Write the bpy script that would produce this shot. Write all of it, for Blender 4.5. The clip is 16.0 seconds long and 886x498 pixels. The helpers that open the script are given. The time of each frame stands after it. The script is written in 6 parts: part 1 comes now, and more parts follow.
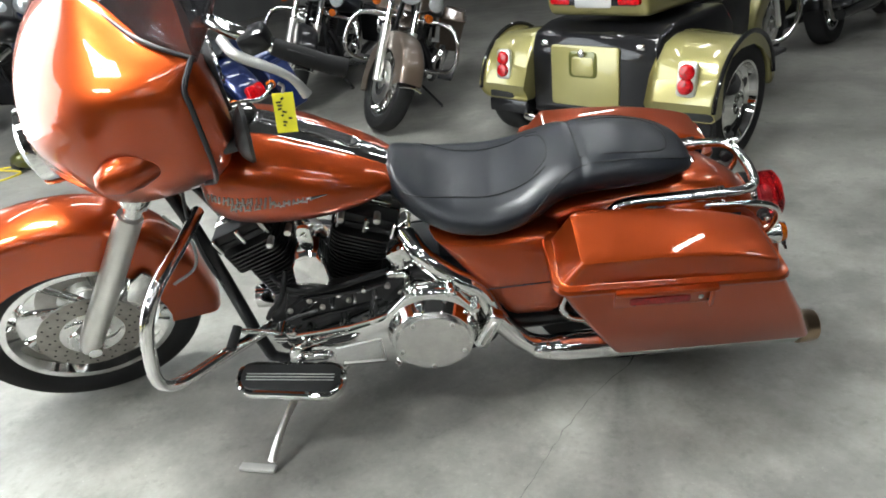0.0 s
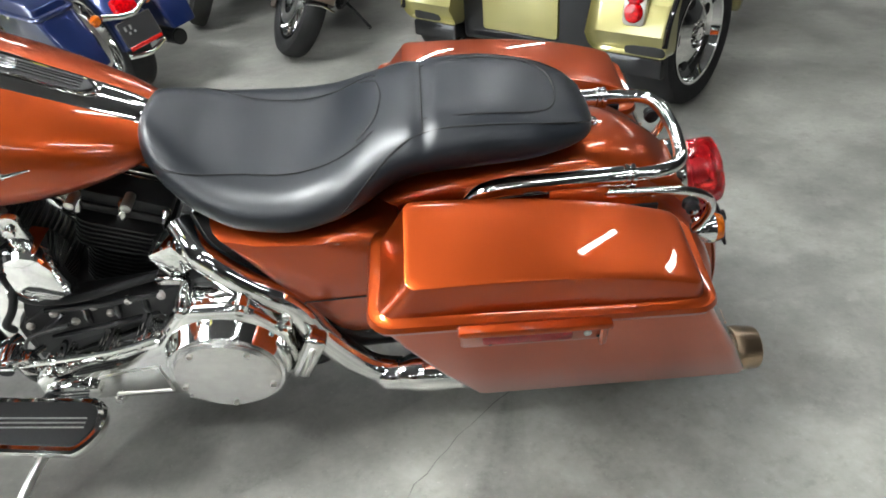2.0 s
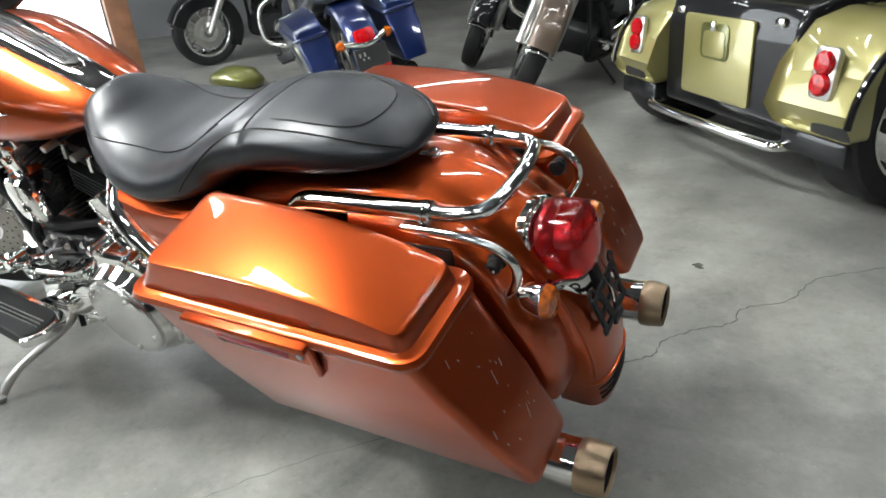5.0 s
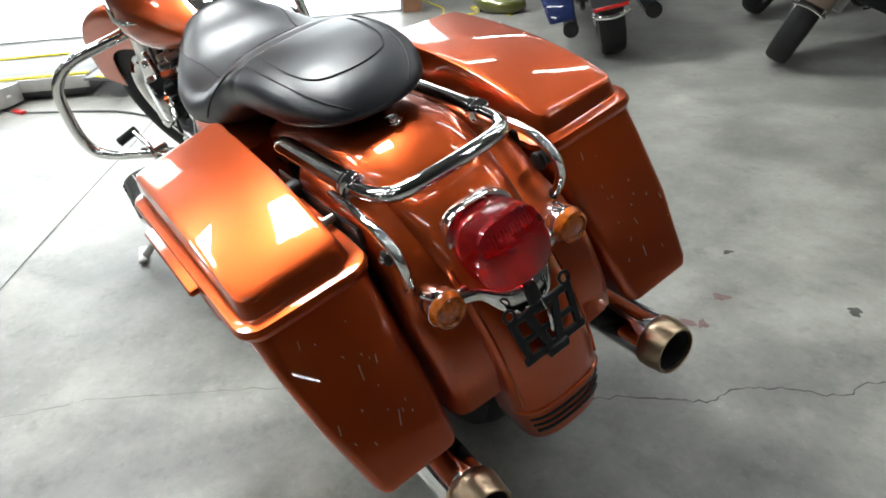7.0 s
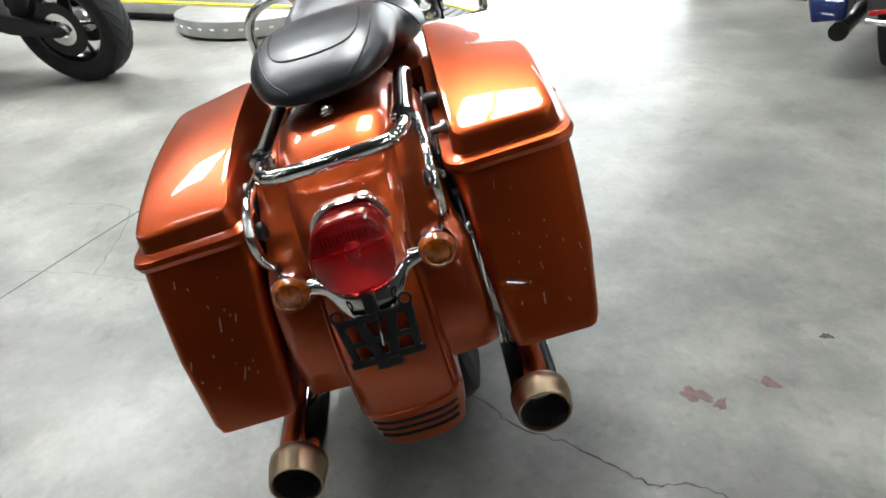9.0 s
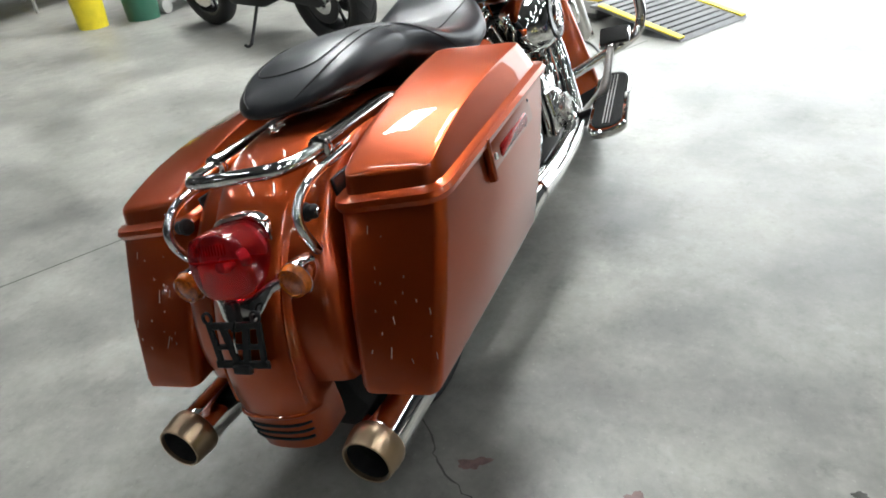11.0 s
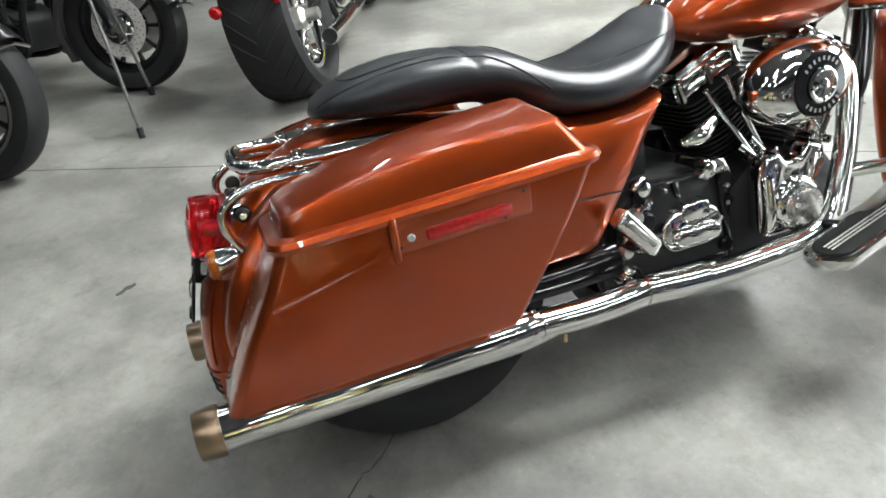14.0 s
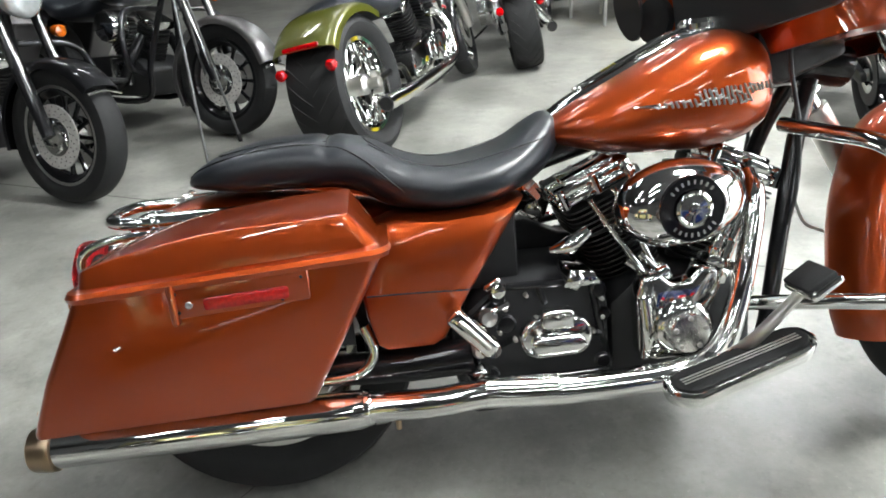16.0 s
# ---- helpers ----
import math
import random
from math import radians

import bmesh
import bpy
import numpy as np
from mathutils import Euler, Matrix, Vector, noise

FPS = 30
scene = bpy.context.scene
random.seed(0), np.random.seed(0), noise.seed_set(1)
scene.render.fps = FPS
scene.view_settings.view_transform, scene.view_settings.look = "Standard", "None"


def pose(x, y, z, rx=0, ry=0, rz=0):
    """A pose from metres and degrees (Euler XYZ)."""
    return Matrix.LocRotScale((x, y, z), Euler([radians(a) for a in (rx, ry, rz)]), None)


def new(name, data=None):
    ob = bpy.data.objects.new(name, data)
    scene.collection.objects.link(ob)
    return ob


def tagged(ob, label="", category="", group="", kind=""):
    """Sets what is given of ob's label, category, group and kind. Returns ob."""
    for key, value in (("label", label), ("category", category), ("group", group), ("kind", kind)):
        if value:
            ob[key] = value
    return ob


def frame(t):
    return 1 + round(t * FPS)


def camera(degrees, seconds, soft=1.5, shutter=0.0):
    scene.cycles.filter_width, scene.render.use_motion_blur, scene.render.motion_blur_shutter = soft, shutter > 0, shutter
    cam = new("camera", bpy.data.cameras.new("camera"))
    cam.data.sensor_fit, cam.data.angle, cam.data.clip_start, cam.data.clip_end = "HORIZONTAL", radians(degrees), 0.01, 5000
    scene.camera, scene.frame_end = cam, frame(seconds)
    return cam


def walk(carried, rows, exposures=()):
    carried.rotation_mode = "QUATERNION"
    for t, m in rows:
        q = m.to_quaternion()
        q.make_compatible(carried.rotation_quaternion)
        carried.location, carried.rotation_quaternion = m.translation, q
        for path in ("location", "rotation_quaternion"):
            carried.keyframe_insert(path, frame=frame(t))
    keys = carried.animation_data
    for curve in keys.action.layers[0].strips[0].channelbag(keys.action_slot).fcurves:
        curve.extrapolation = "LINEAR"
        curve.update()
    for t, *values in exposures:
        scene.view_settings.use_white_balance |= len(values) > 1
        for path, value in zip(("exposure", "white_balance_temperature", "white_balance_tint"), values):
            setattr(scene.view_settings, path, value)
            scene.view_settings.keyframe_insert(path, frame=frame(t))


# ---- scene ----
cam = camera(66.58, 16.0, soft=1.8)
PATH = [
    (0, pose(-0.4792, -1.8409, 1.2920, 63.830, 5.674, -0.459)),
    (0.5, pose(-0.4313, -1.7258, 1.2459, 60.048, 5.964, -1.723)),
    (1, pose(-0.3774, -1.5577, 1.1916, 58.081, 5.206, -4.111)),
    (1.5, pose(-0.3089, -1.4010, 1.1606, 57.106, 3.856, -5.700)),
    (2, pose(-0.1578, -1.3081, 1.1468, 57.404, 3.945, -1.870)),
    (2.5, pose(-0.0361, -1.2683, 1.1029, 58.739, 5.127, 0.719)),
    (3, pose(0.0606, -1.2067, 1.0622, 58.877, 6.145, 7.214)),
    (3.5, pose(0.1645, -1.1677, 1.0306, 59.896, 7.872, 10.560)),
    (4, pose(0.3167, -1.1578, 1.0180, 61.615, 9.013, 15.400)),
    (4.2, pose(0.4021, -1.1615, 1.0108, 63.261, 7.175, 18.537)),
    (6.3, pose(0.9220, -0.8267, 0.9939, 63.261, 6.893, 44.817)),
    (6.5, pose(0.9429, -0.7831, 0.9904, 62.347, 6.372, 47.985)),
    (7, pose(1.0036, -0.6345, 0.9933, 60.790, 4.113, 56.352)),
    (7.5, pose(1.0551, -0.5128, 0.9999, 59.761, 4.206, 64.293)),
    (8, pose(1.1538, -0.3656, 1.0177, 60.745, 2.809, 71.481)),
    (8.5, pose(1.2000, -0.2239, 1.0184, 60.614, 3.321, 78.760)),
    (9, pose(1.1918, -0.0446, 1.0302, 58.994, 3.185, 84.994)),
    (9.2, pose(1.1936, 0.0140, 1.0252, 57.949, 3.074, 86.754)),
    (11.3, pose(0.9961, 0.6610, 1.1042, 58.608, 4.232, 117.338)),
    (11.5, pose(0.9655, 0.7162, 1.1157, 58.333, 4.034, 120.935)),
    (12, pose(0.8702, 0.7935, 1.1199, 57.584, 4.655, 129.678)),
    (12.5, pose(0.7165, 0.8318, 1.1249, 55.348, 3.945, 138.875)),
    (13, pose(0.5728, 0.9083, 1.1496, 53.921, 3.677, 144.409)),
    (13.5, pose(0.4419, 1.0093, 1.1727, 54.747, 3.599, 152.087)),
    (14, pose(0.2879, 1.0549, 1.1681, 56.286, 3.988, 158.221)),
    (14.5, pose(0.1088, 1.0867, 1.1823, 56.766, 4.279, 163.514)),
    (15, pose(-0.0520, 1.1809, 1.2020, 59.304, 4.027, 168.338)),
    (15.5, pose(-0.1810, 1.2432, 1.2043, 60.812, 4.213, 171.307)),
    (16, pose(-0.3011, 1.2237, 1.2040, 62.067, 3.611, 173.523)),
]
walk(cam, PATH, ((0.0, 0.70), (1.5, 0.98), (2.5, 1.00), (3.5, 0.88), (4.0, 0.88), (7.0, 0.67), (8.5, 0.60), (9.0, 0.58), (11.5, 0.46), (12.5, 0.50), (13.5, 0.74), (15.0, 1.06), (16.0, 1.04)))

LEAN = 13.715          # the parked motorcycle leans on its side stand
STEER = 24.0           # and its bars are turned to the left

# world and light ------------------------------------------------------------
world = bpy.data.worlds.new("world")
scene.world = world
world.use_nodes = True
_bg = world.node_tree.nodes["Background"]
_bg.inputs[0].default_value = (0.75, 0.85, 1.0, 1)
_bg.inputs[1].default_value = 0.25
TUBE_POWER = 22.0
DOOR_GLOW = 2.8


# materials -------------------------------------------------------------------
def material(name, color, rough=0.5, metal=0.0, coat=0.0, var=0.15, scale=8.0, bump=0.0, bscale=200.0,
             rough_var=0.1, spec=0.5, coat_rough=0.04, emit=None, power=0.0, trans=0.0, tint2=None, flake=0.0):
    m = bpy.data.materials.new(name)
    m.use_nodes = True
    t = m.node_tree
    b = t.nodes["Principled BSDF"]
    b.inputs["Metallic"].default_value = metal
    b.inputs["Coat Weight"].default_value = coat
    b.inputs["Coat Roughness"].default_value = coat_rough
    b.inputs["Specular IOR Level"].default_value = spec
    b.inputs["Transmission Weight"].default_value = trans
    if emit:
        b.inputs["Emission Color"].default_value = (*emit, 1)
        b.inputs["Emission Strength"].default_value = power
    co = t.nodes.new("ShaderNodeTexCoord")
    n = t.nodes.new("ShaderNodeTexNoise")
    n.inputs["Scale"].default_value = scale
    n.inputs["Detail"].default_value = 5
    t.links.new(co.outputs["Object"], n.inputs["Vector"])
    n2 = t.nodes.new("ShaderNodeTexNoise")
    n2.inputs["Scale"].default_value = bscale
    n2.inputs["Detail"].default_value = 3
    t.links.new(co.outputs["Object"], n2.inputs["Vector"])
    mix = t.nodes.new("ShaderNodeMix")
    mix.data_type = "RGBA"
    c2 = tint2 if tint2 else tuple(c * (1 - var) for c in color)
    mix.inputs[6].default_value = (*color, 1)
    mix.inputs[7].default_value = (*c2, 1)
    ramp = t.nodes.new("ShaderNodeMapRange")
    ramp.inputs[1].default_value, ramp.inputs[2].default_value = 0.35, 0.68
    t.links.new(n.outputs["Fac"], ramp.inputs[0])
    t.links.new(ramp.outputs[0], mix.inputs[0])
    src = mix.outputs[2]
    if flake:
        mix2 = t.nodes.new("ShaderNodeMix")
        mix2.data_type = "RGBA"
        mix2.blend_type = "MULTIPLY"
        mix2.inputs[0].default_value = 1.0
        r2 = t.nodes.new("ShaderNodeMapRange")
        r2.inputs[1].default_value, r2.inputs[2].default_value = 0.3, 0.7
        r2.inputs[3].default_value, r2.inputs[4].default_value = 1 - flake, 1 + flake
        t.links.new(n2.outputs["Fac"], r2.inputs[0])
        t.links.new(src, mix2.inputs[6])
        t.links.new(r2.outputs[0], mix2.inputs[7])
        src = mix2.outputs[2]
    t.links.new(src, b.inputs["Base Color"])
    rr = t.nodes.new("ShaderNodeMapRange")
    rr.inputs[3].default_value, rr.inputs[4].default_value = max(0.0, rough - rough_var * rough), rough + rough_var * rough
    t.links.new(n2.outputs["Fac"], rr.inputs[0])
    t.links.new(rr.outputs[0], b.inputs["Roughness"])
    if bump:
        bn = t.nodes.new("ShaderNodeBump")
        bn.inputs["Strength"].default_value = bump
        bn.inputs["Distance"].default_value = 0.002
        t.links.new(n2.outputs["Fac"], bn.inputs["Height"])
        t.links.new(bn.outputs[0], b.inputs["Normal"])
    return m


M = {}
M["orange"] = material("orange_metallic_paint", (0.41, 0.062, 0.011), 0.35, 0.90, 1.0, 0.06, 5, 0.0, 2200, spec=0.1, rough_var=0.02, coat_rough=0.02, flake=0.03)
M["chrome"] = material("chrome", (0.82, 0.82, 0.80), 0.06, 1.0, 0, 0.05, 14, 0, 60, rough_var=0.5)
M["satin"] = material("brushed_aluminium", (0.62, 0.61, 0.58), 0.32, 1.0, 0, 0.12, 20, 0.05, 300)
M["disc"] = material("worn_steel_disc", (0.36, 0.34, 0.31), 0.42, 1.0, 0, 0.2, 30, 0.1, 300)
M["paledisc"] = material("pale_steel_disc", (0.62, 0.60, 0.57), 0.45, 0.4, 0, 0.15, 30, 0.05, 300)
M["clutchsteel"] = material("brushed_clutch_cover", (0.72, 0.71, 0.69), 0.26, 1.0, 0, 0.12, 45, 0.06, 420)
M["leather"] = material("black_vinyl", (0.009, 0.011, 0.0150), 0.36, 0, 0, 0.2, 7, 0.07, 700, spec=0.5)
M["thread"] = material("seam_thread", (0.006, 0.006, 0.006), 0.6)
M["rubber"] = material("tyre_rubber", (0.015, 0.015, 0.0155), 0.7, 0, 0, 0.3, 9, 0.3, 220, spec=0.3)
M["blackgloss"] = material("black_gloss", (0.008, 0.008, 0.009), 0.3, 0.0, 0.8, 0.1, 6, 0, 300, spec=0.06)
M["blackmatt"] = material("black_textured_metal", (0.011, 0.011, 0.012), 0.5, 0.0, 0, 0.3, 14, 0.06, 320, spec=0.35)
M["fin"] = material("black_engine_fin", (0.02, 0.02, 0.02), 0.38, 0.4, 0, 0.3, 14, 0.1, 240)
M["red"] = material("red_lens", (1.0, 0.026, 0.038), 0.06, 0, 0.0, 0.25, 75, 0.12, 190, trans=0.92)
M["redsolid"] = material("red_plastic_lens", (0.56, 0.002, 0.005), 0.06, 0, 0.25, 0.7, 75, 0.10, 160, spec=0.35)
M["amber"] = material("amber_lens", (0.56, 0.12, 0.008), 0.08, 0, 0.8, 0.6, 110, 0.15, 200)
M["bronze"] = material("bronze_tip", (0.42, 0.31, 0.205), 0.30, 1.0, 0, 0.08, 12, 0.02, 240)
M["inside"] = material("soot_black", (0.006, 0.006, 0.006), 0.8)
M["plastic"] = material("black_plastic", (0.02, 0.02, 0.021), 0.4, 0, 0, 0.15, 10, 0.08, 300)
M["yellow"] = material("yellow_paper_tag", (0.82, 0.76, 0.03), 0.7, 0, 0, 0.08, 20)
M["olive"] = material("olive_gold_paint", (0.30, 0.27, 0.10), 0.34, 0.45, 1.0, 0.08, 4, 0, 800, flake=0.06)
M["blue"] = material("dark_blue_paint", (0.003, 0.013, 0.075), 0.3, 0.6, 1.0, 0.2, 4, 0, 800, flake=0.08)
M["bronzepaint"] = material("bronze_brown_paint", (0.14, 0.105, 0.08), 0.34, 0.5, 1.0, 0.1, 4, 0, 800, flake=0.06)
M["greypaint"] = material("charcoal_grey_paint", (0.10, 0.095, 0.095), 0.34, 0.5, 1.0, 0.1, 4, 0, 800)
M["greenpaint"] = material("olive_green_paint", (0.10, 0.105, 0.012), 0.3, 0.4, 1.0, 0.2, 4, 0, 800)
M["glass"] = material("smoked_acrylic", (0.30, 0.30, 0.32), 0.03, 0, 0.0, 0.1, 3, 0, 50, trans=0.95)
M["scuff"] = material("pale_scuff", (0.55, 0.35, 0.25), 0.6, 0, 0, 0.2, 40)
M["clear"] = material("clear_lens", (0.75, 0.78, 0.8), 0.06, 0.6, 1.0, 0.2, 40, 0, 50)
M["tube"] = material("fluorescent_tube", (0.9, 0.9, 0.9), 0.4, emit=(0.95, 0.99, 1.0), power=TUBE_POWER)
M["panelglow"] = material("lamp_diffuser", (0.9, 0.9, 0.9), 0.5, emit=(0.96, 1.0, 1.0), power=50.0)
M["whitemetal"] = material("white_enamel", (0.75, 0.75, 0.73), 0.35, 0, 0, 0.06, 4)
M["door"] = material("glowing_door_panel", (0.85, 0.85, 0.83), 0.5, emit=(0.88, 0.95, 1.0), power=DOOR_GLOW, var=0.03, scale=2)
M["wood"] = material("brown_wood", (0.22, 0.10, 0.05), 0.55, 0, 0, 0.4, 8, 0.1, 60)
M["wall"] = material("painted_block_wall", (0.13, 0.13, 0.13), 0.7, 0, 0, 0.15, 2, 0.2, 60)
M["ceil"] = material("dark_ceiling", (0.06, 0.06, 0.06), 0.8, 0, 0, 0.2, 1.5)
M["stain"] = material("dark_red_stain", (0.15, 0.085, 0.075), 0.5, 0, 0, 0.4, 60)
M["crack"] = material("crack_dark", (0.07, 0.068, 0.062), 0.9, 0, 0, 0.4, 30)
M["yellowpaint"] = material("yellow_safety_paint", (0.72, 0.58, 0.02), 0.5, 0, 0, 0.2, 12)
M["liftgrey"] = material("lift_steel", (0.13, 0.13, 0.13), 0.5, 0.3, 0, 0.25, 10, 0.2, 120)
M["plate"] = material("galvanised_steel", (0.45, 0.45, 0.43), 0.42, 0.6, 0, 0.2, 8, 0.1, 160)
M["paper"] = material("white_paper", (0.8, 0.8, 0.78), 0.7, 0, 0, 0.05, 6)
M["bucketgreen"] = material("green_plastic", (0.02, 0.10, 0.06), 0.45)
M["crackfaint"] = material("crack_faint", (0.17, 0.165, 0.155), 0.9, 0, 0, 0.4, 30)
M["reddark"] = material("red_reflector", (0.42, 0.010, 0.007), 0.25, 0, 0.15, 0.4, 160)


def concrete():
    m = bpy.data.materials.new("worn_concrete")
    m.use_nodes = True
    t = m.node_tree
    b = t.nodes["Principled BSDF"]
    co = t.nodes.new("ShaderNodeTexCoord")

    def tex(scale, detail=6, rough=0.55):
        n = t.nodes.new("ShaderNodeTexNoise")
        n.inputs["Scale"].default_value = scale
        n.inputs["Detail"].default_value = detail
        n.inputs["Roughness"].default_value = rough
        t.links.new(co.outputs["Object"], n.inputs["Vector"])
        return n.outputs["Fac"]

    def rng(src, a, c, lo, hi):
        r = t.nodes.new("ShaderNodeMapRange")
        r.inputs[1].default_value, r.inputs[2].default_value, r.inputs[3].default_value, r.inputs[4].default_value = a, c, lo, hi
        t.links.new(src, r.inputs[0])
        return r.outputs[0]

    def mul(a, c):
        k = t.nodes.new("ShaderNodeMath")
        k.operation = "MULTIPLY"
        t.links.new(a, k.inputs[0])
        t.links.new(c, k.inputs[1])
        return k.outputs[0]
    big, mid, fine, spots = tex(1.3, 4, 0.5), tex(4.5, 8, 0.65), tex(60, 4), tex(14, 3, 0.4)
    v = mul(mul(rng(big, 0.32, 0.68, 0.62, 1.18), rng(mid, 0.3, 0.7, 0.70, 1.20)), rng(fine, 0.25, 0.75, 0.93, 1.07))
    v = mul(v, rng(tex(2.7, 9, 0.62), 0.40, 0.54, 0.78, 1.0))
    v = mul(v, rng(spots, 0.60, 0.75, 1.0, 1.14))
    v = mul(v, rng(tex(5, 8, 0.75), 0.30, 0.44, 0.66, 1.0))
    # trodden dirt and pale grit
    v = mul(v, rng(tex(23, 7, 0.72), 0.30, 0.46, 0.80, 1.0))
    v = mul(v, rng(tex(85, 2, 0.5), 0.66, 0.74, 1.0, 1.22))
    v = mul(v, rng(tex(38, 3, 0.6), 0.26, 0.34, 0.86, 1.0))
    mix = t.nodes.new("ShaderNodeMix")
    mix.data_type = "RGBA"
    mix.blend_type = "MULTIPLY"
    mix.inputs[0].default_value = 1.0
    mix.inputs[6].default_value = (0.238, 0.233, 0.212, 1)
    t.links.new(v, mix.inputs[7])
    t.links.new(mix.outputs[2], b.inputs["Base Color"])
    t.links.new(rng(mid, 0.3, 0.7, 0.32, 0.52), b.inputs["Roughness"])
    bn = t.nodes.new("ShaderNodeBump")
    bn.inputs["Strength"].default_value = 0.12
    bn.inputs["Distance"].default_value = 0.003
    t.links.new(mid, bn.inputs["Height"])
    t.links.new(bn.outputs[0], b.inputs["Normal"])
    return m


M["floor"] = concrete()


# mesh helpers -----------------------------------------------------------------
def V(*a):
    return Vector(a)


def bm_loft(rings, cap=True, closed=True):
    bm = bmesh.new()
    vs = [[bm.verts.new(p) for p in r] for r in rings]
    n = len(rings[0])
    for a, b in zip(vs, vs[1:]):
        for i in range(n if closed else n - 1):
            j = (i + 1) % n
            bm.faces.new((a[i], a[j], b[j], b[i]))
    if cap and closed:
        bm.faces.new(list(reversed(vs[0])))
        bm.faces.new(vs[-1])
    bmesh.ops.recalc_face_normals(bm, faces=bm.faces)
    return bm


def spline(pts, k=6):
    """Points on a smooth curve through pts."""
    pts = [Vector(p) for p in pts]
    if len(pts) < 3:
        return pts
    out = []
    ext = [pts[0] * 2 - pts[1]] + pts + [pts[-1] * 2 - pts[-2]]
    for i in range(1, len(ext) - 2):
        p0, p1, p2, p3 = ext[i - 1:i + 3]
        for s in range(k):
            t = s / k
            out.append(0.5 * ((2 * p1) + (p2 - p0) * t + (2 * p0 - 5 * p1 + 4 * p2 - p3) * t * t + (3 * p1 - p0 - 3 * p2 + p3) * t ** 3))
    return out + [pts[-1]]


def lerp_list(x, xs, ys):
    return float(np.interp(x, xs, ys))


def smooth_list(x, xs, ys):
    """A smooth curve through the pairs, without overshoot."""
    n = len(xs)
    i = max(0, min(n - 2, int(np.searchsorted(xs, x)) - 1))
    d = [(ys[k + 1] - ys[k]) / (xs[k + 1] - xs[k]) for k in range(n - 1)]

    def slope(k):
        if k == 0 or k == n - 1:
            return d[0] if k == 0 else d[-1]
        if d[k - 1] * d[k] <= 0:
            return 0.0
        return 2 * d[k - 1] * d[k] / (d[k - 1] + d[k])
    h = xs[i + 1] - xs[i]
    t = min(1.0, max(0.0, (x - xs[i]) / h))
    a, b = slope(i) * h, slope(i + 1) * h
    return ys[i] * (1 + 2 * t) * (1 - t) ** 2 + a * t * (1 - t) ** 2 + ys[i + 1] * t * t * (3 - 2 * t) - b * t * t * (1 - t)


def bm_tube(pts, r, seg=12, k=6, smooth=True):
    """A round bar along pts; r may be one radius or one per given point."""
    path = spline(pts, k) if smooth else [Vector(p) for p in pts]
    if isinstance(r, (int, float)):
        rad = [r] * len(path)
    else:
        rad = [lerp_list(i * (len(r) - 1) / max(1, len(path) - 1), range(len(r)), r) for i in range(len(path))]
    rings = []
    t0 = (path[1] - path[0]).normalized()
    n = t0.orthogonal().normalized()
    for i, p in enumerate(path):
        a = path[max(0, i - 1)]
        b = path[min(len(path) - 1, i + 1)]
        t = (b - a).normalized()
        n = (n - t * n.dot(t)).normalized()
        bi = t.cross(n)
        rings.append([p + (n * math.cos(2 * math.pi * j / seg) + bi * math.sin(2 * math.pi * j / seg)) * rad[i] for j in range(seg)])
    return bm_loft(rings)


def bm_lathe(profile, seg=32, at=(0, 0, 0), axis="Y", cap=True):
    """Turn (radius, along) pairs about an axis through at."""
    rings = []
    at = Vector(at)
    for r, h in profile:
        ring = []
        for j in range(seg):
            a = 2 * math.pi * j / seg
            c, s = r * math.cos(a), r * math.sin(a)
            p = {"X": (h, c, s), "Y": (c, h, s), "Z": (c, s, h)}[axis]
            ring.append(at + Vector(p))
        rings.append(ring)
    return bm_loft(rings, cap)


def bm_box(size, at=(0, 0, 0), bevel=0.0, seg=2, rot=None):
    bm = bmesh.new()
    bmesh.ops.create_cube(bm, size=1.0)
    bmesh.ops.scale(bm, vec=size, verts=bm.verts)
    if bevel:
        bmesh.ops.bevel(bm, geom=list(bm.edges), offset=bevel, segments=seg, profile=0.5, affect="EDGES")
    if rot:
        bmesh.ops.rotate(bm, matrix=Euler([radians(a) for a in rot]).to_matrix(), verts=bm.verts)
    bmesh.ops.translate(bm, vec=at, verts=bm.verts)
    return bm


def bm_prism(poly, lo, hi, axis="Y", bevel=0.0, seg=2):
    """Extrude a flat outline (in the two other axes) from lo to hi."""
    def p3(a, b, h):
        return {"Y": (a, h, b), "X": (h, a, b), "Z": (a, b, h)}[axis]
    bm = bm_loft([[p3(a, b, lo) for a, b in poly], [p3(a, b, hi) for a, b in poly]])
    if bevel:
        bmesh.ops.bevel(bm, geom=list(bm.edges), offset=bevel, segments=seg, profile=0.5, affect="EDGES")
    return bm


def bm_join(*bms):
    out = bmesh.new()
    for b in bms:
        me = bpy.data.meshes.new("tmp")
        b.to_mesh(me)
        b.free()
        out.from_mesh(me)
        bpy.data.meshes.remove(me)
    return out


def bm_move(bm, m):
    bmesh.ops.transform(bm, matrix=m, verts=bm.verts)
    return bm


def bm_mirror(bm):
    bmesh.ops.scale(bm, vec=(1, -1, 1), verts=bm.verts)
    bmesh.ops.reverse_faces(bm, faces=bm.faces)
    return bm


def rrect(x0, x1, y0, y1, r, n=5):
    """A rectangle with round corners, as (x, y) pairs."""
    out = []
    for cx, cy, a0 in ((x1 - r, y1 - r, 0), (x0 + r, y1 - r, 90), (x0 + r, y0 + r, 180), (x1 - r, y0 + r, 270)):
        for i in range(n):
            a = radians(a0 + 90 * i / (n - 1))
            out.append((cx + r * math.cos(a), cy + r * math.sin(a)))
    return out


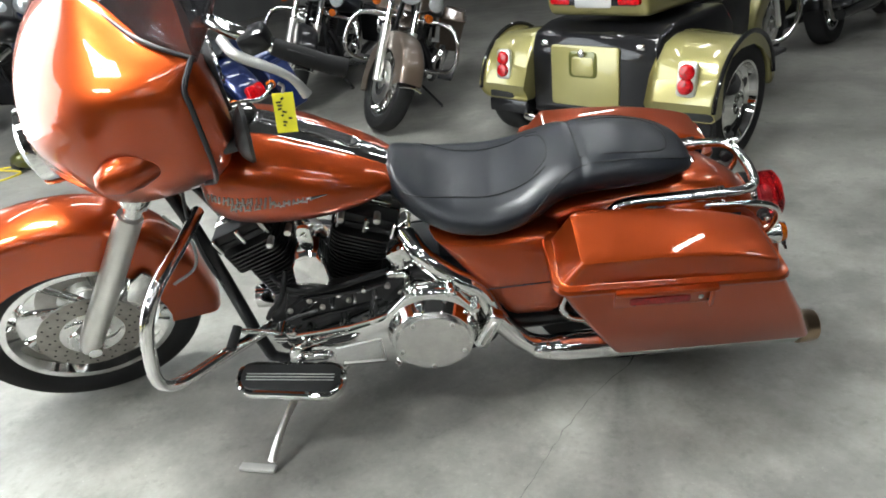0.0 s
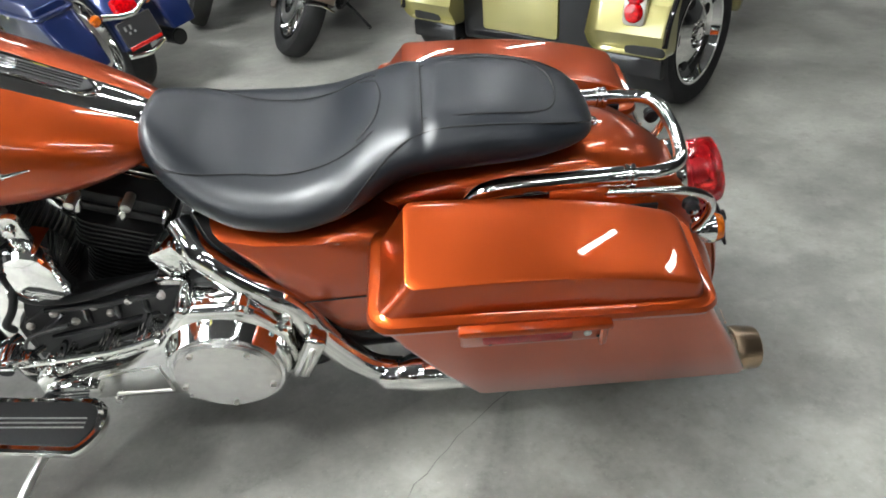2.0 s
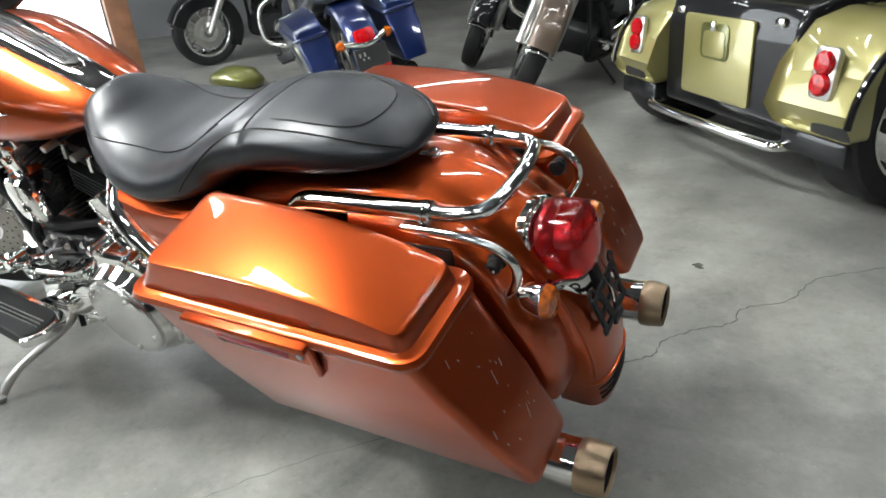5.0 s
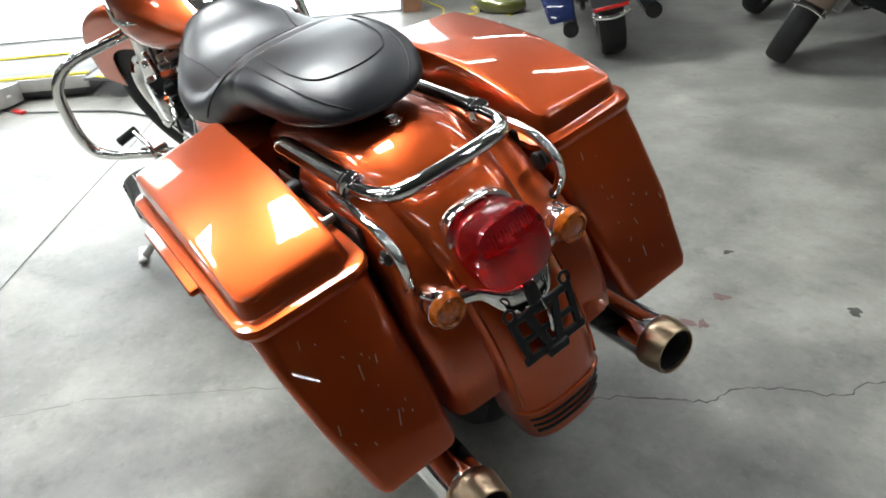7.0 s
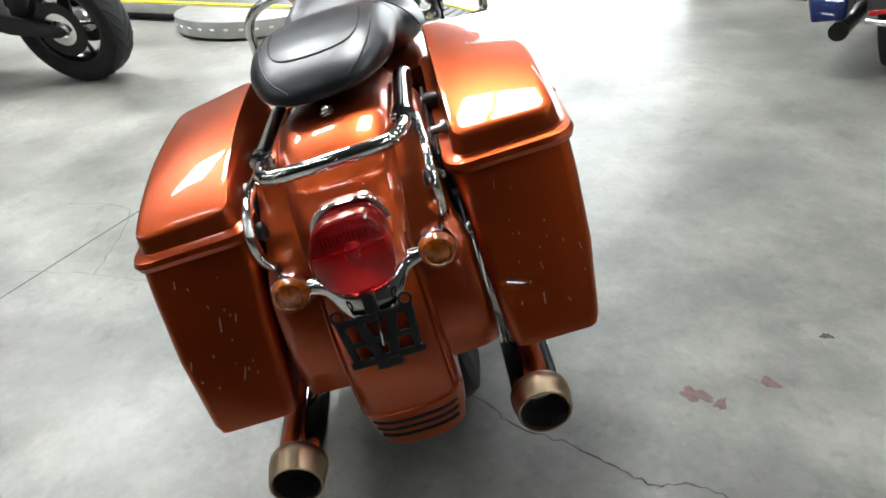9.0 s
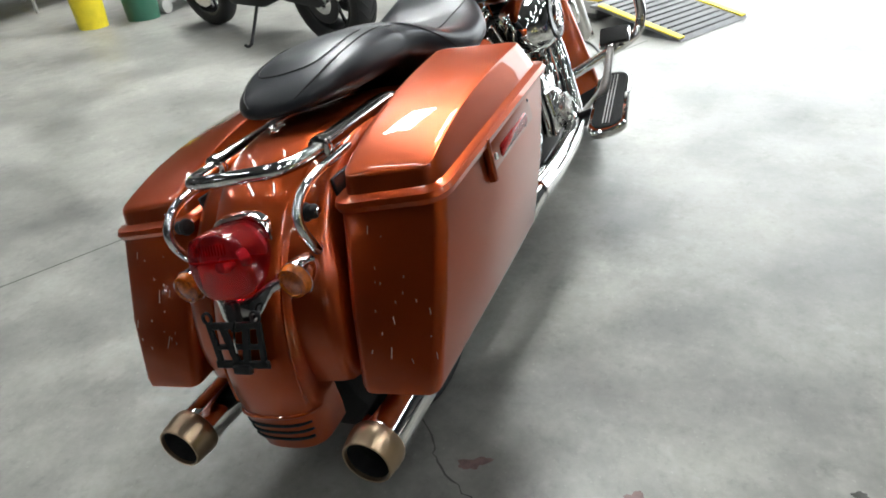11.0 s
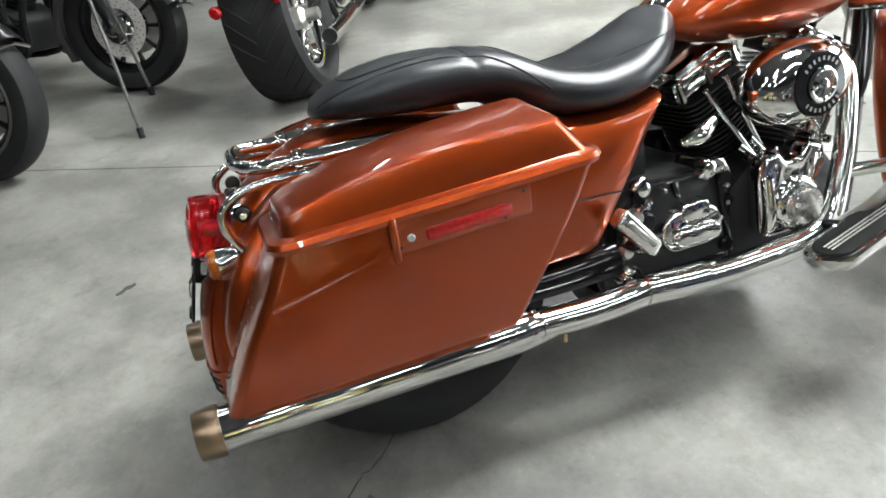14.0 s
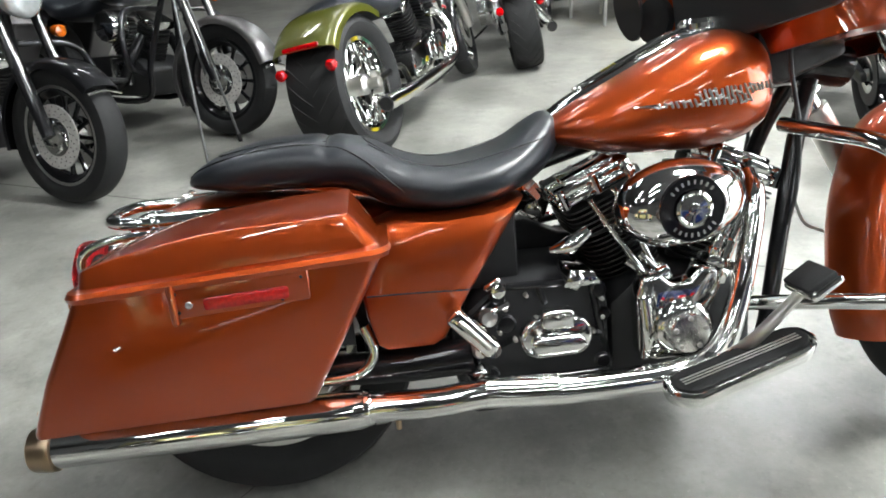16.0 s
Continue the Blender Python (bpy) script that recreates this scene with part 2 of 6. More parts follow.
def dense(x0, x1, y0, y1, r, n=5, nx=12, ny=5):
    """A rectangle with round corners and with points along its sides as well."""
    base = rrect(x0, x1, y0, y1, r, n)
    out = []
    for i, p in enumerate(base):
        q = base[(i + 1) % len(base)]
        k = (nx if i in (n - 1, 3 * n - 1) else ny) if i % n == n - 1 else 1
        out += [(p[0] + (q[0] - p[0]) * j / k, p[1] + (q[1] - p[1]) * j / k) for j in range(k)]
    return out


def superring(a, b, e, n=28):
    out = []
    for i in range(n):
        t = 2 * math.pi * i / n
        c, s = math.cos(t), math.sin(t)
        out.append((a * math.copysign(abs(c) ** (2 / e), c), b * math.copysign(abs(s) ** (2 / e), s)))
    return out


def finish(bm, mat, smooth=True, angle=38):
    me = bpy.data.meshes.new("mesh")
    for f in bm.faces:
        f.smooth = smooth
    if smooth:
        for e in bm.edges:
            if len(e.link_faces) == 2 and e.calc_face_angle(0) > radians(angle):
                e.smooth = False
    bm.to_mesh(me)
    bm.free()
    me.materials.append(mat)
    return me


def part(name, bm, mat, parent, label="", m=None, angle=38):
    ob = new(name, finish(bm, M[mat] if isinstance(mat, str) else mat, angle=angle))
    ob.parent = parent
    if m is not None:
        ob.matrix_basis = m
    if label:
        tagged(ob, label)
    return ob


def thing(name, m, label, category, group="", kind=""):
    ob = new(name)
    ob.empty_display_size = 0.05
    ob.matrix_basis = m
    return tagged(ob, label, category, group, kind)


def solid(name, bm, mat, label, category="", kind="", m=None, group="", angle=38):
    ob = new(name, finish(bm, M[mat] if isinstance(mat, str) else mat, angle=angle))
    if m is not None:
        ob.matrix_basis = m
    return tagged(ob, label, category, group, kind)


# the room ----------------------------------------------------------------------
ROOM = pose(0, 0, 0, 0, 0, -30.3)       # the building stands at an angle to the motorcycle
CEIL = 4.4


def grid_floor():
    bm = bmesh.new()
    bmesh.ops.create_grid(bm, x_segments=8, y_segments=8, size=34)
    return bm


solid("floor", grid_floor(), "floor", "worn grey concrete workshop floor with stains", "floor", "structure")
for nm, size, at in (("wall_north", (36, 0.2, CEIL), (8.9, 9.1, CEIL / 2)), ("wall_south", (36, 0.2, CEIL), (8.9, -20.1, CEIL / 2)),
                     ("wall_east", (0.2, 29, CEIL), (26.9, -5.5, CEIL / 2)), ("wall_west", (0.2, 29, CEIL), (-9.1, -5.5, CEIL / 2))):
    solid(nm, bm_box(size, at), "wall", "grey painted workshop wall", "wall", "structure", ROOM)
solid("ceiling", bm_box((36.2, 29.4, 0.2), (8.9, -5.5, CEIL + 0.1)), "ceil", "dark workshop ceiling", "ceiling", "structure", ROOM)

# bright overhead door in white sections, daylight added as emission, with its wooden post
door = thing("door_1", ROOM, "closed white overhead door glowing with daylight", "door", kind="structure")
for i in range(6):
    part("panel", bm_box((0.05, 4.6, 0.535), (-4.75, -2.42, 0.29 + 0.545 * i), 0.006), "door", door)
part("post", bm_box((0.14, 0.16, 3.4), (-4.72, -0.02, 1.7), 0.006), "wood", door, "brown wooden door post")
part("post", bm_box((0.14, 0.16, 3.4), (-4.72, -4.83, 1.7), 0.006), "wood", door, "brown wooden door post")
part("header", bm_box((0.18, 5.2, CEIL - 3.4), (-4.74, -2.42, (CEIL + 3.4) / 2), 0.006), "wall", door, "painted wall above the door")
solid("wall_partition", bm_box((0.16, 4.2, CEIL), (-4.75, -7.0, CEIL / 2)), "wall", "grey painted wall beside the overhead door", "wall", "structure", ROOM)


def tube_lamp(x, y, turn=0):
    t = thing("ceiling_lamp", pose(x, y, CEIL - 0.25, 0, 0, -44 + turn), "white fluorescent strip lamp hanging under the ceiling", "ceiling lamp", "strip lamps")
    part("housing", bm_prism([(-0.045, 0.0), (-0.025, 0.06), (0.025, 0.06), (0.045, 0.0)], -0.80, 0.80, "Y"), "whitemetal", t)
    for s in (-1, 1):
        part("tube", bm_lathe([(0.022, -0.75), (0.022, 0.75)], 10, (0.024 * s, 0, -0.02), "Y"), "tube", t, "glowing white tube")
    for sy in (-0.6, 0.6):
        part("hanger", bm_tube([(0, sy, 0.06), (0, sy, 0.25)], 0.004, 6), "plate", t)
    return t


# the strips hang in staggered rows at an angle to the motorcycle
for gx, gy in ((2.2, 1.4), (4.4, 2.35), (0.35, 1.82), (-1.05, -3.15), (1.1, -2.2), (-2.0, -6.4), (0.15, -5.45), (2.3, -4.5), (-3.45, 1.45), (-1.3, 2.4),
               (0.85, 3.35), (3.0, 4.3), (-4.65, 3.75), (-2.5, 4.7), (-0.35, 5.65), (1.8, 6.6), (10.4, 3.1), (12.3, 4.2), (15.6, 4.0), (17.6, 5.2),
               (20.6, 7.9), (15.8, 8.5), (19.2, 1.2), (14.6, -2.2), (-4.4, -9.4), (-2.2, -8.4), (-1.2, -12.2), (6.0, -10.5), (9.5, -13.0)):
    tube_lamp(gx, gy)


def panel_lamp(x, y):
    """A wide lamp with two glowing panels side by side."""
    t = thing("panel_lamp", pose(x, y, CEIL - 0.055, 0, 0, -11), "wide white two-panel ceiling lamp", "ceiling lamp", "panel lamps")
    part("frame", bm_join(bm_box((1.36, 0.05, 0.08), (0, 0.45, 0), 0.006), bm_box((1.36, 0.05, 0.08), (0, -0.45, 0), 0.006), bm_box((1.36, 0.05, 0.08), (0, 0, 0), 0.006), bm_box((1.36, 0.95, 0.02), (0, 0, 0.045))), "whitemetal", t)
    for sy in (-0.225, 0.225):
        part("diffuser", bm_box((1.30, 0.38, 0.02), (0, sy, 0.0), 0.004), "panelglow", t, "glowing white diffuser")


panel_lamp(-3.35, -2.15)
panel_lamp(-2.1, -0.38)
# third lamp assumed from the spacing, added to brighten the floor front left
panel_lamp(-4.6, -4.1)


# the orange touring motorcycle -------------------------------------------------
# built upright, x to its tail, y to its right side, z up, rear wheel's foot at the origin, then leaned on the stand
bike = thing("motorcycle", pose(0, 0, 0.003, LEAN, 0, 0), "orange metallic touring motorcycle leaning on its side stand", "motorcycle")
SA = V(-1.64, 0, 0.322)                                    # a point on the steering axis
STEERING = Matrix.Translation(SA) @ Matrix.Rotation(radians(STEER), 4, V(0.44, 0, 0.90)) @ Matrix.Translation(-SA)


def both(name, bm, mat, parent=None, label="", angle=38):
    """The part as given for the right side, and its mirror image for the left."""
    me = bpy.data.meshes.new("tmp")
    bm.to_mesh(me)
    other = bmesh.new()
    other.from_mesh(me)
    bpy.data.meshes.remove(me)
    a = part(name, bm, mat, parent or bike, label, angle=angle)
    b = part(name, bm_mirror(other), mat, parent or bike, label, angle=angle)
    return a, b


def tread(wh, r, w, rim, n=26):
    """Curved dark grooves over both halves of a tyre."""
    h = r - rim
    for k in range(n):
        for s in (1, -1):
            pts = []
            for q, rr in ((0.03, r), (0.14, r), (0.24, r - h * 0.025), (0.33, r - h * 0.05), (0.42, r - h * 0.13)):
                a = 2 * math.pi * (k + (0.5 if s > 0 else 0)) / n + 0.85 * q
                pts.append((rr * math.cos(a), s * w * q, rr * math.sin(a)))
            part("groove", bm_tube(pts, [0.002, 0.004, 0.004, 0.004, 0.003], 5, 2), "inside", wh)


def tyre_profile(r, w, rim):
    h = r - rim
    return [(rim, -w * 0.36), (rim + h * 0.25, -w * 0.47), (rim + h * 0.55, -w * 0.5), (r - h * 0.16, -w * 0.45), (r - h * 0.05, -w * 0.33), (r, -w * 0.14),
            (r, w * 0.14), (r - h * 0.05, w * 0.33), (r - h * 0.16, w * 0.45), (rim + h * 0.55, w * 0.5), (rim + h * 0.25, w * 0.47), (rim, w * 0.36)]


def wheel(name, at, r, w, rim, parent, spokes, spoke_mat, rim_mat, disc=True, swirl=0.0, m=None, label="", drilled=False, lip=False, disc_mat="disc"):
    """A wheel under a thing: tyre, rim with spokes and hub, brake discs."""
    m = m or Matrix()
    wh = new(name)
    wh.parent = parent
    wh.empty_display_size = 0.03
    wh.matrix_basis = m @ Matrix.Translation(at)
    if label:
        tagged(wh, label)
    prof = tyre_profile(r, w, rim)
    part("tyre", bm_lathe(prof + [prof[0]], 56, cap=False), "rubber", wh)
    rp = [(rim + 0.006, -w * 0.37), (rim + 0.008, -w * 0.33), (rim - 0.012, -w * 0.30), (rim - 0.03, -w * 0.12), (rim - 0.03, w * 0.12), (rim - 0.012, w * 0.30),
          (rim + 0.008, w * 0.33), (rim + 0.006, w * 0.37), (rim - 0.016, w * 0.36), (rim - 0.042, w * 0.12), (rim - 0.042, -w * 0.12), (rim - 0.016, -w * 0.36)]
    part("rim", bm_lathe(rp + [rp[0]], 56, cap=False), rim_mat, wh)
    if lip:
        for s in (-1, 1):
            part("rim_lip", bm_lathe([(rim - 0.010, s * w * 0.365), (rim + 0.004, s * w * 0.385), (rim + 0.006, s * w * 0.36), (rim - 0.010, s * w * 0.345), (rim - 0.010, s * w * 0.365)], 48, cap=False), "satin", wh, "silver rim edge")
    part("hub", bm_lathe([(0.012, -w * 0.62), (0.028, -w * 0.6), (0.03, -w * 0.4), (0.05, -w * 0.34), (0.05, w * 0.34), (0.03, w * 0.4), (0.028, w * 0.6), (0.012, w * 0.62)], 20), "satin", wh)
    for i in range(spokes):
        a = 2 * math.pi * i / spokes
        pts = []
        for k in range(5):
            q = k / 4
            rr = 0.045 + (rim - 0.035 - 0.045) * q
            aa = a + swirl * math.sin(q * math.pi * 0.5)
            pts.append((rr * math.cos(aa), 0, rr * math.sin(aa)))
        sb = bm_tube(pts, [0.015, 0.011, 0.009, 0.010, 0.014], 8, 3)
        bmesh.ops.scale(sb, vec=(1, 1.25, 1), verts=sb.verts)
        part("spoke", sb, spoke_mat, wh)
    if disc:
        for s in (-1, 1):
            y = s * w * 0.52
            part("brake_disc", bm_lathe([(0.060 if drilled else 0.085, y - 0.003), (0.146, y - 0.003), (0.146, y + 0.003), (0.060 if drilled else 0.085, y + 0.003), (0.060 if drilled else 0.085, y - 0.003)], 48, cap=False), disc_mat if drilled or disc_mat == "blackmatt" else "satin", wh)
            part("disc_carrier", bm_lathe([(0.05, y - 0.005), (0.088, y - 0.004), (0.088, y + 0.004), (0.05, y + 0.005), (0.05, y - 0.005)], 24, cap=False), "chrome", wh)
            if drilled:
                for k in range(20):
                    aa = radians(18 * k)
                    for rr, o in ((0.134, 0.0), (0.117, 0.16), (0.100, 0.08)):
                        part("hole", bm_lathe([(0.0034, y + 0.0031 * s), (0.0034, y + 0.0038 * s), (0.001, y + 0.004 * s)], 8, (rr * math.cos(aa + o), 0, rr * math.sin(aa + o)), "Y"), "inside", wh)
                for k in range(5):
                    aa = radians(72 * k)
                    part("scroll", bm_tube([((0.045 + 0.012 * q) * math.cos(aa + 0.35 * q), y + 0.006 * s, (0.045 + 0.012 * q) * math.sin(aa + 0.35 * q)) for q in (0, 1, 2, 3)], [0.003, 0.008, 0.006, 0.002], 8, 4), "chrome", wh)
    return wh


# wheels
wheel("rear_wheel", (0, 0, 0.318), 0.322, 0.19, 0.21, bike, 9, "chrome", "chrome")
wheel("front_wheel", (-1.64, 0, 0.322), 0.320, 0.13, 0.235, bike, 9, "chrome", "chrome", swirl=0.5, m=STEERING, drilled=True)


# hard saddlebags
def bag_top(x, y):
    mid = 0.6736 + -0.1321 * x + -0.3790 * x * x + -0.5517 * x ** 3 + lerp_list(x, [-0.22, 0.20], [-0.010, 0.0])
    return mid + lerp_list(x, [-0.22, 0.23], [-0.13, -0.02]) * (y - 0.27)


def flare(x, y):
    """The outer side stands farther out at the front than at the tail."""
    return y - 0.032 * x * max(0.0, (y - 0.20) / 0.16)


def rim_z(x):
    return lerp_list(x, [-0.29, 0.27], [0.606, 0.576])


def bag_body():
    rings = []
    for q, x0, x1, y0, y1, r in ((0, -0.120, 0.371, 0.193, 0.318, 0.018), (0.014, -0.128, 0.379, 0.184, 0.327, 0.018), (0.06, -0.135, 0.376, 0.179, 0.333, 0.019),
                                 (0.45, -0.195, 0.326, 0.173, 0.353, 0.019), (0.8, -0.25, 0.274, 0.170, 0.362, 0.020), (1.0, -0.279, 0.247, 0.168, 0.364, 0.022)):
        ring = []
        for x, y in rrect(x0, x1, y0, y1, r, 6):
            zb = lerp_list(x, [-0.14, 0.39], [0.324, 0.308])
            ring.append((x, flare(x, y), zb + (rim_z(x) - 0.008 - zb) * q))
        rings.append(ring)
    return bm_loft(rings)


def bag_lid():
    rings = []

    def ring(x0, x1, y0, y1, r, f):
        rings.append([(x, flare(x, y), f(x, y)) for x, y in dense(x0, x1, y0, y1, r, 6, 16, 5)])
    ring(-0.280, 0.247, 0.168, 0.364, 0.030, lambda x, y: rim_z(x) - 0.012)
    ring(-0.291, 0.256, 0.159, 0.373, 0.036, lambda x, y: rim_z(x) - 0.011)
    ring(-0.294, 0.259, 0.157, 0.376, 0.038, lambda x, y: rim_z(x) - 0.002)
    ring(-0.290, 0.255, 0.160, 0.372, 0.036, lambda x, y: rim_z(x) + 0.006)
    ring(-0.278, 0.242, 0.172, 0.362, 0.028, lambda x, y: rim_z(x) + 0.007)
    ring(-0.272, 0.236, 0.178, 0.357, 0.024, lambda x, y: rim_z(x) + 0.010)
    ring(-0.231, 0.231, 0.185, 0.3530, 0.020, lambda x, y: bag_top(x, y) - 0.006)
    ring(-0.228, 0.228, 0.187, 0.3510, 0.018, lambda x, y: bag_top(x, y) - 0.0015)
    ring(-0.222, 0.223, 0.192, 0.3465, 0.015, lambda x, y: bag_top(x, y))
    for s in (0.9, 0.75, 0.6, 0.45, 0.3, 0.15, 0.0):
        cx, hx, cy, hy = 0.0, 0.222 * (1 - 0.25 * (1 - s)), 0.269, 0.077 * s
        ring(cx - hx, cx + hx, cy - hy, cy + hy, min(0.014, hy * 0.9), lambda x, y: bag_top(x, y) + 0.003 * max(0, 1 - ((y - 0.269) / 0.077) ** 2) * max(0, 1 - (x / 0.222) ** 2))
    bm = bm_loft(rings, cap=False)
    bmesh.ops.remove_doubles(bm, verts=bm.verts, dist=1e-5)
    bmesh.ops.recalc_face_normals(bm, faces=bm.faces)
    return bm


def saddlebag(side):
    b = new("saddlebag")
    b.parent = bike
    b.empty_display_size = 0.03
    if side < 0:
        fix = bm_mirror
    else:
        def fix(bm):
            return bm
    part("body", fix(bag_body()), "orange", b)
    part("lid", fix(bag_lid()), "orange", b, angle=30)
    # latch plate, red reflector, key lock and screws on the outer face
    def on_face(x, z, y=0.0):
        q = (z - 0.31) / 0.28
        return (x, flare(x, lerp_list(q, [0, 0.45, 0.8, 1], [0.336, 0.353, 0.362, 0.364])) + y, z)
    def plate(x0, x1, z0, z1, t, bev, tilt):
        rings = []
        for dy in (-0.004, t - bev, t):
            ins = 0 if dy < t else bev
            ring = []
            for x, z in rrect(x0 + ins, x1 - ins, z0 + ins, z1 - ins, 0.006, 3):
                zz = z + tilt * (x - 0.0)
                ring.append(on_face(x, zz, dy))
            rings.append(ring)
        return bm_loft(rings)
    T = -0.055
    part("latch", fix(plate(-0.152, 0.082, 0.528, 0.596, 0.007, 0.002, T)), "orange", b)
    part("latch_hook", fix(plate(0.070, 0.082, 0.516, 0.592, 0.014, 0.003, T)), "orange", b)
    if side < 0:
        part("latch_handle", fix(plate(-0.155, 0.084, 0.580, 0.593, 0.027, 0.003, T)), "orange", b)
    part("reflector", fix(plate(-0.117, 0.026, 0.536, 0.558, 0.0090, 0.001, T)), "reddark", b, "red reflector strip")
    x, y, z = on_face(0.05, 0.547, 0.006)
    part("lock", fix(bm_lathe([(0.0062, 0), (0.0062, 0.003), (0.0045, 0.004), (0.0020, 0.003)], 16, (x, y, z), "Y")), "satin", b, "round key lock")
    # fine scratches on the rear face
    random.seed(11 if side > 0 else 23)
    for _ in range(18):
        z, y, n = random.uniform(0.36, 0.54), random.choice((0.225, 0.25, 0.285, 0.315)) + random.gauss(0, 0.008), random.uniform(0.002, 0.006) if random.random() < 0.6 else random.uniform(0.008, 0.024)
        q = (z - 0.305) / 0.272
        x = lerp_list(q, [0.08, 0.45, 0.8, 1], [0.374, 0.326, 0.274, 0.247])
        part("scratch", fix(bm_box((0.0009, random.uniform(0.0007, 0.0018), n), (x, y, z), 0, 1, (random.uniform(-22, 22), -24.5, 0))), "scuff", b)
    for sx, sz in ((-0.14, 0.577), (0.07, 0.568), (0.068, 0.535), (-0.105, 0.541)):
        x, y, z = on_face(sx, sz, 0.006)
        part("screw", fix(bm_lathe([(0.003, 0), (0.003, 0.002), (0.001, 0.003)], 8, (x, y, z), "Y")), "blackmatt", b)
    return b


saddlebag(1)
saddlebag(-1)

# seat
SEAT_X = [-0.672, -0.655, -0.62, -0.57, -0.50, -0.42, -0.35, -0.29, -0.24, -0.18, -0.10, -0.02, 0.04, 0.08, 0.10, 0.108]
SEAT_T = [0.770, 0.790, 0.775, 0.745, 0.722, 0.715, 0.730, 0.757, 0.773, 0.783, 0.785, 0.777, 0.760, 0.742, 0.725, 0.712]
SEAT_B = [0.715, 0.690, 0.655, 0.632, 0.615, 0.608, 0.612, 0.630, 0.660, 0.675, 0.679, 0.681, 0.688, 0.694, 0.699, 0.703]
SEAT_W = [0.055, 0.088, 0.125, 0.160, 0.188, 0.196, 0.186, 0.168, 0.150, 0.142, 0.138, 0.131, 0.114, 0.090, 0.062, 0.030]
SEAT_E = [2.2, 2.3, 2.3, 2.3, 2.4, 2.4, 2.3, 2.3, 2.4, 2.6, 2.7, 2.6, 2.5, 2.4, 2.3, 2.2]


def seat_point(x, deg, grow=0.0):
    """A point on the seat's skin; 0 degrees is its right flank, 90 its top."""
    t, b, w, e = (smooth_list(x, SEAT_X, q) for q in (SEAT_T, SEAT_B, SEAT_W, SEAT_E))
    h = (t - b) / 2
    c, s = math.cos(radians(deg)), math.sin(radians(deg))
    y = (w + grow) * math.copysign(abs(c) ** (2 / e), c)
    z = (h + grow) * math.copysign(abs(s) ** (2 / e), s)
    dish = lerp_list(x, [-0.60, -0.46, -0.36, -0.27], [0, 0.012, 0.014, 0])
    if z > 0:
        z -= dish * max(0, 1 - (y / (w * 0.8)) ** 2)
        z -= 0.006 * math.exp(-((x + 0.187) / 0.012) ** 2)
    return V(x, y, (t + b) / 2 + z)


part("seat", bm_loft([[seat_point(x, 360 * i / 48) for i in range(48)] for x in np.linspace(-0.672, 0.108, 90)]), "leather", bike, angle=60)


def seam(pts):
    part("seam", bm_tube([seat_point(x, d, 0.0006) for x, d in pts], 0.0017, 6, 4), "thread", bike)


seam([(-0.187, d) for d in range(46, 135, 8)])
for s in (1, -1):
    f = (lambda d: d) if s > 0 else (lambda d: 180 - d)
    seam([(x, f(d)) for x, d in ((-0.187, 46), (-0.14, 45), (-0.06, 43), (0.02, 42), (0.07, 41), (0.098, 40))])
    seam([(x, f(d)) for x, d in ((-0.187, 46), (-0.22, 36), (-0.26, 22), (-0.30, 6), (-0.33, -6))])
    seam([(x, f(d)) for x, d in ((-0.662, 16), (-0.62, 22), (-0.57, 42), (-0.50, 58), (-0.42, 60), (-0.35, 58), (-0.30, 57), (-0.27, 62))])
seam([(-0.187, 62), (-0.10, 58), (-0.02, 57), (0.02, 62), (0.037, 74), (0.043, 90), (0.037, 106), (0.02, 118), (-0.02, 123), (-0.10, 122), (-0.187, 118)])
seam([(-0.300, 62), (-0.272, 70), (-0.262, 80), (-0.258, 90), (-0.262, 100), (-0.272, 110), (-0.300, 118)])
part("seat_screw", bm_join(bm_lathe([(0.012, 0), (0.012, 0.003), (0.008, 0.004), (0.008, 0.010), (0.004, 0.013)], 14, (0.116, 0, 0.679), "Z"), bm_box((0.03, 0.014, 0.003), (0.105, 0, 0.681), 0.001)), "chrome", bike)

# tank
TX = [-1.124, -1.119, -1.105, -1.075, -1.02, -0.95, -0.87, -0.79, -0.72, -0.68, -0.655, -0.644, -0.638]
TT = [0.83, 0.862, 0.892, 0.918, 0.928, 0.915, 0.882, 0.844, 0.810, 0.788, 0.772, 0.761, 0.752]
TB = [0.780, 0.748, 0.720, 0.696, 0.681, 0.676, 0.678, 0.686, 0.700, 0.713, 0.720, 0.727, 0.735]
TW = [0.04, 0.085, 0.122, 0.155, 0.175, 0.180, 0.172, 0.154, 0.128, 0.107, 0.088, 0.072, 0.048]


def tank_point(x, deg, grow=0.0):
    t, b, w = (smooth_list(x, TX, q) for q in (TT, TB, TW))
    h = (t - b) / 2
    c, s = math.cos(radians(deg)), math.sin(radians(deg))
    e = 2.75 if s > 0 else 2.35           # flatter on top
    y = (w + grow) * math.copysign(abs(c) ** (2 / e), c)
    z = (h + grow) * math.copysign(abs(s) ** (2 / e), s)
    return V(x, y * (1.0 - 0.07 * (z / h)), (t + b) / 2 + z)


def tank_at(x, z):
    """The point of the tank's right side at a given length and height."""
    lo, hi = -89.0, 89.0
    for _ in range(24):
        mid = (lo + hi) / 2
        if tank_point(x, mid).z < z:
            lo = mid
        else:
            hi = mid
    return tank_point(x, lo)


def smooth_xs(xs):
    out = []
    for a, b in zip(xs, xs[1:]):
        k = max(1, round((b - a) / 0.012))
        out += [a + (b - a) * i / k for i in range(k)]
    return out + [xs[-1]]


part("fuel_tank", bm_loft([[tank_point(x, 360 * i / 56) for i in range(56)] for x in smooth_xs(TX)]), "orange", bike, angle=60)


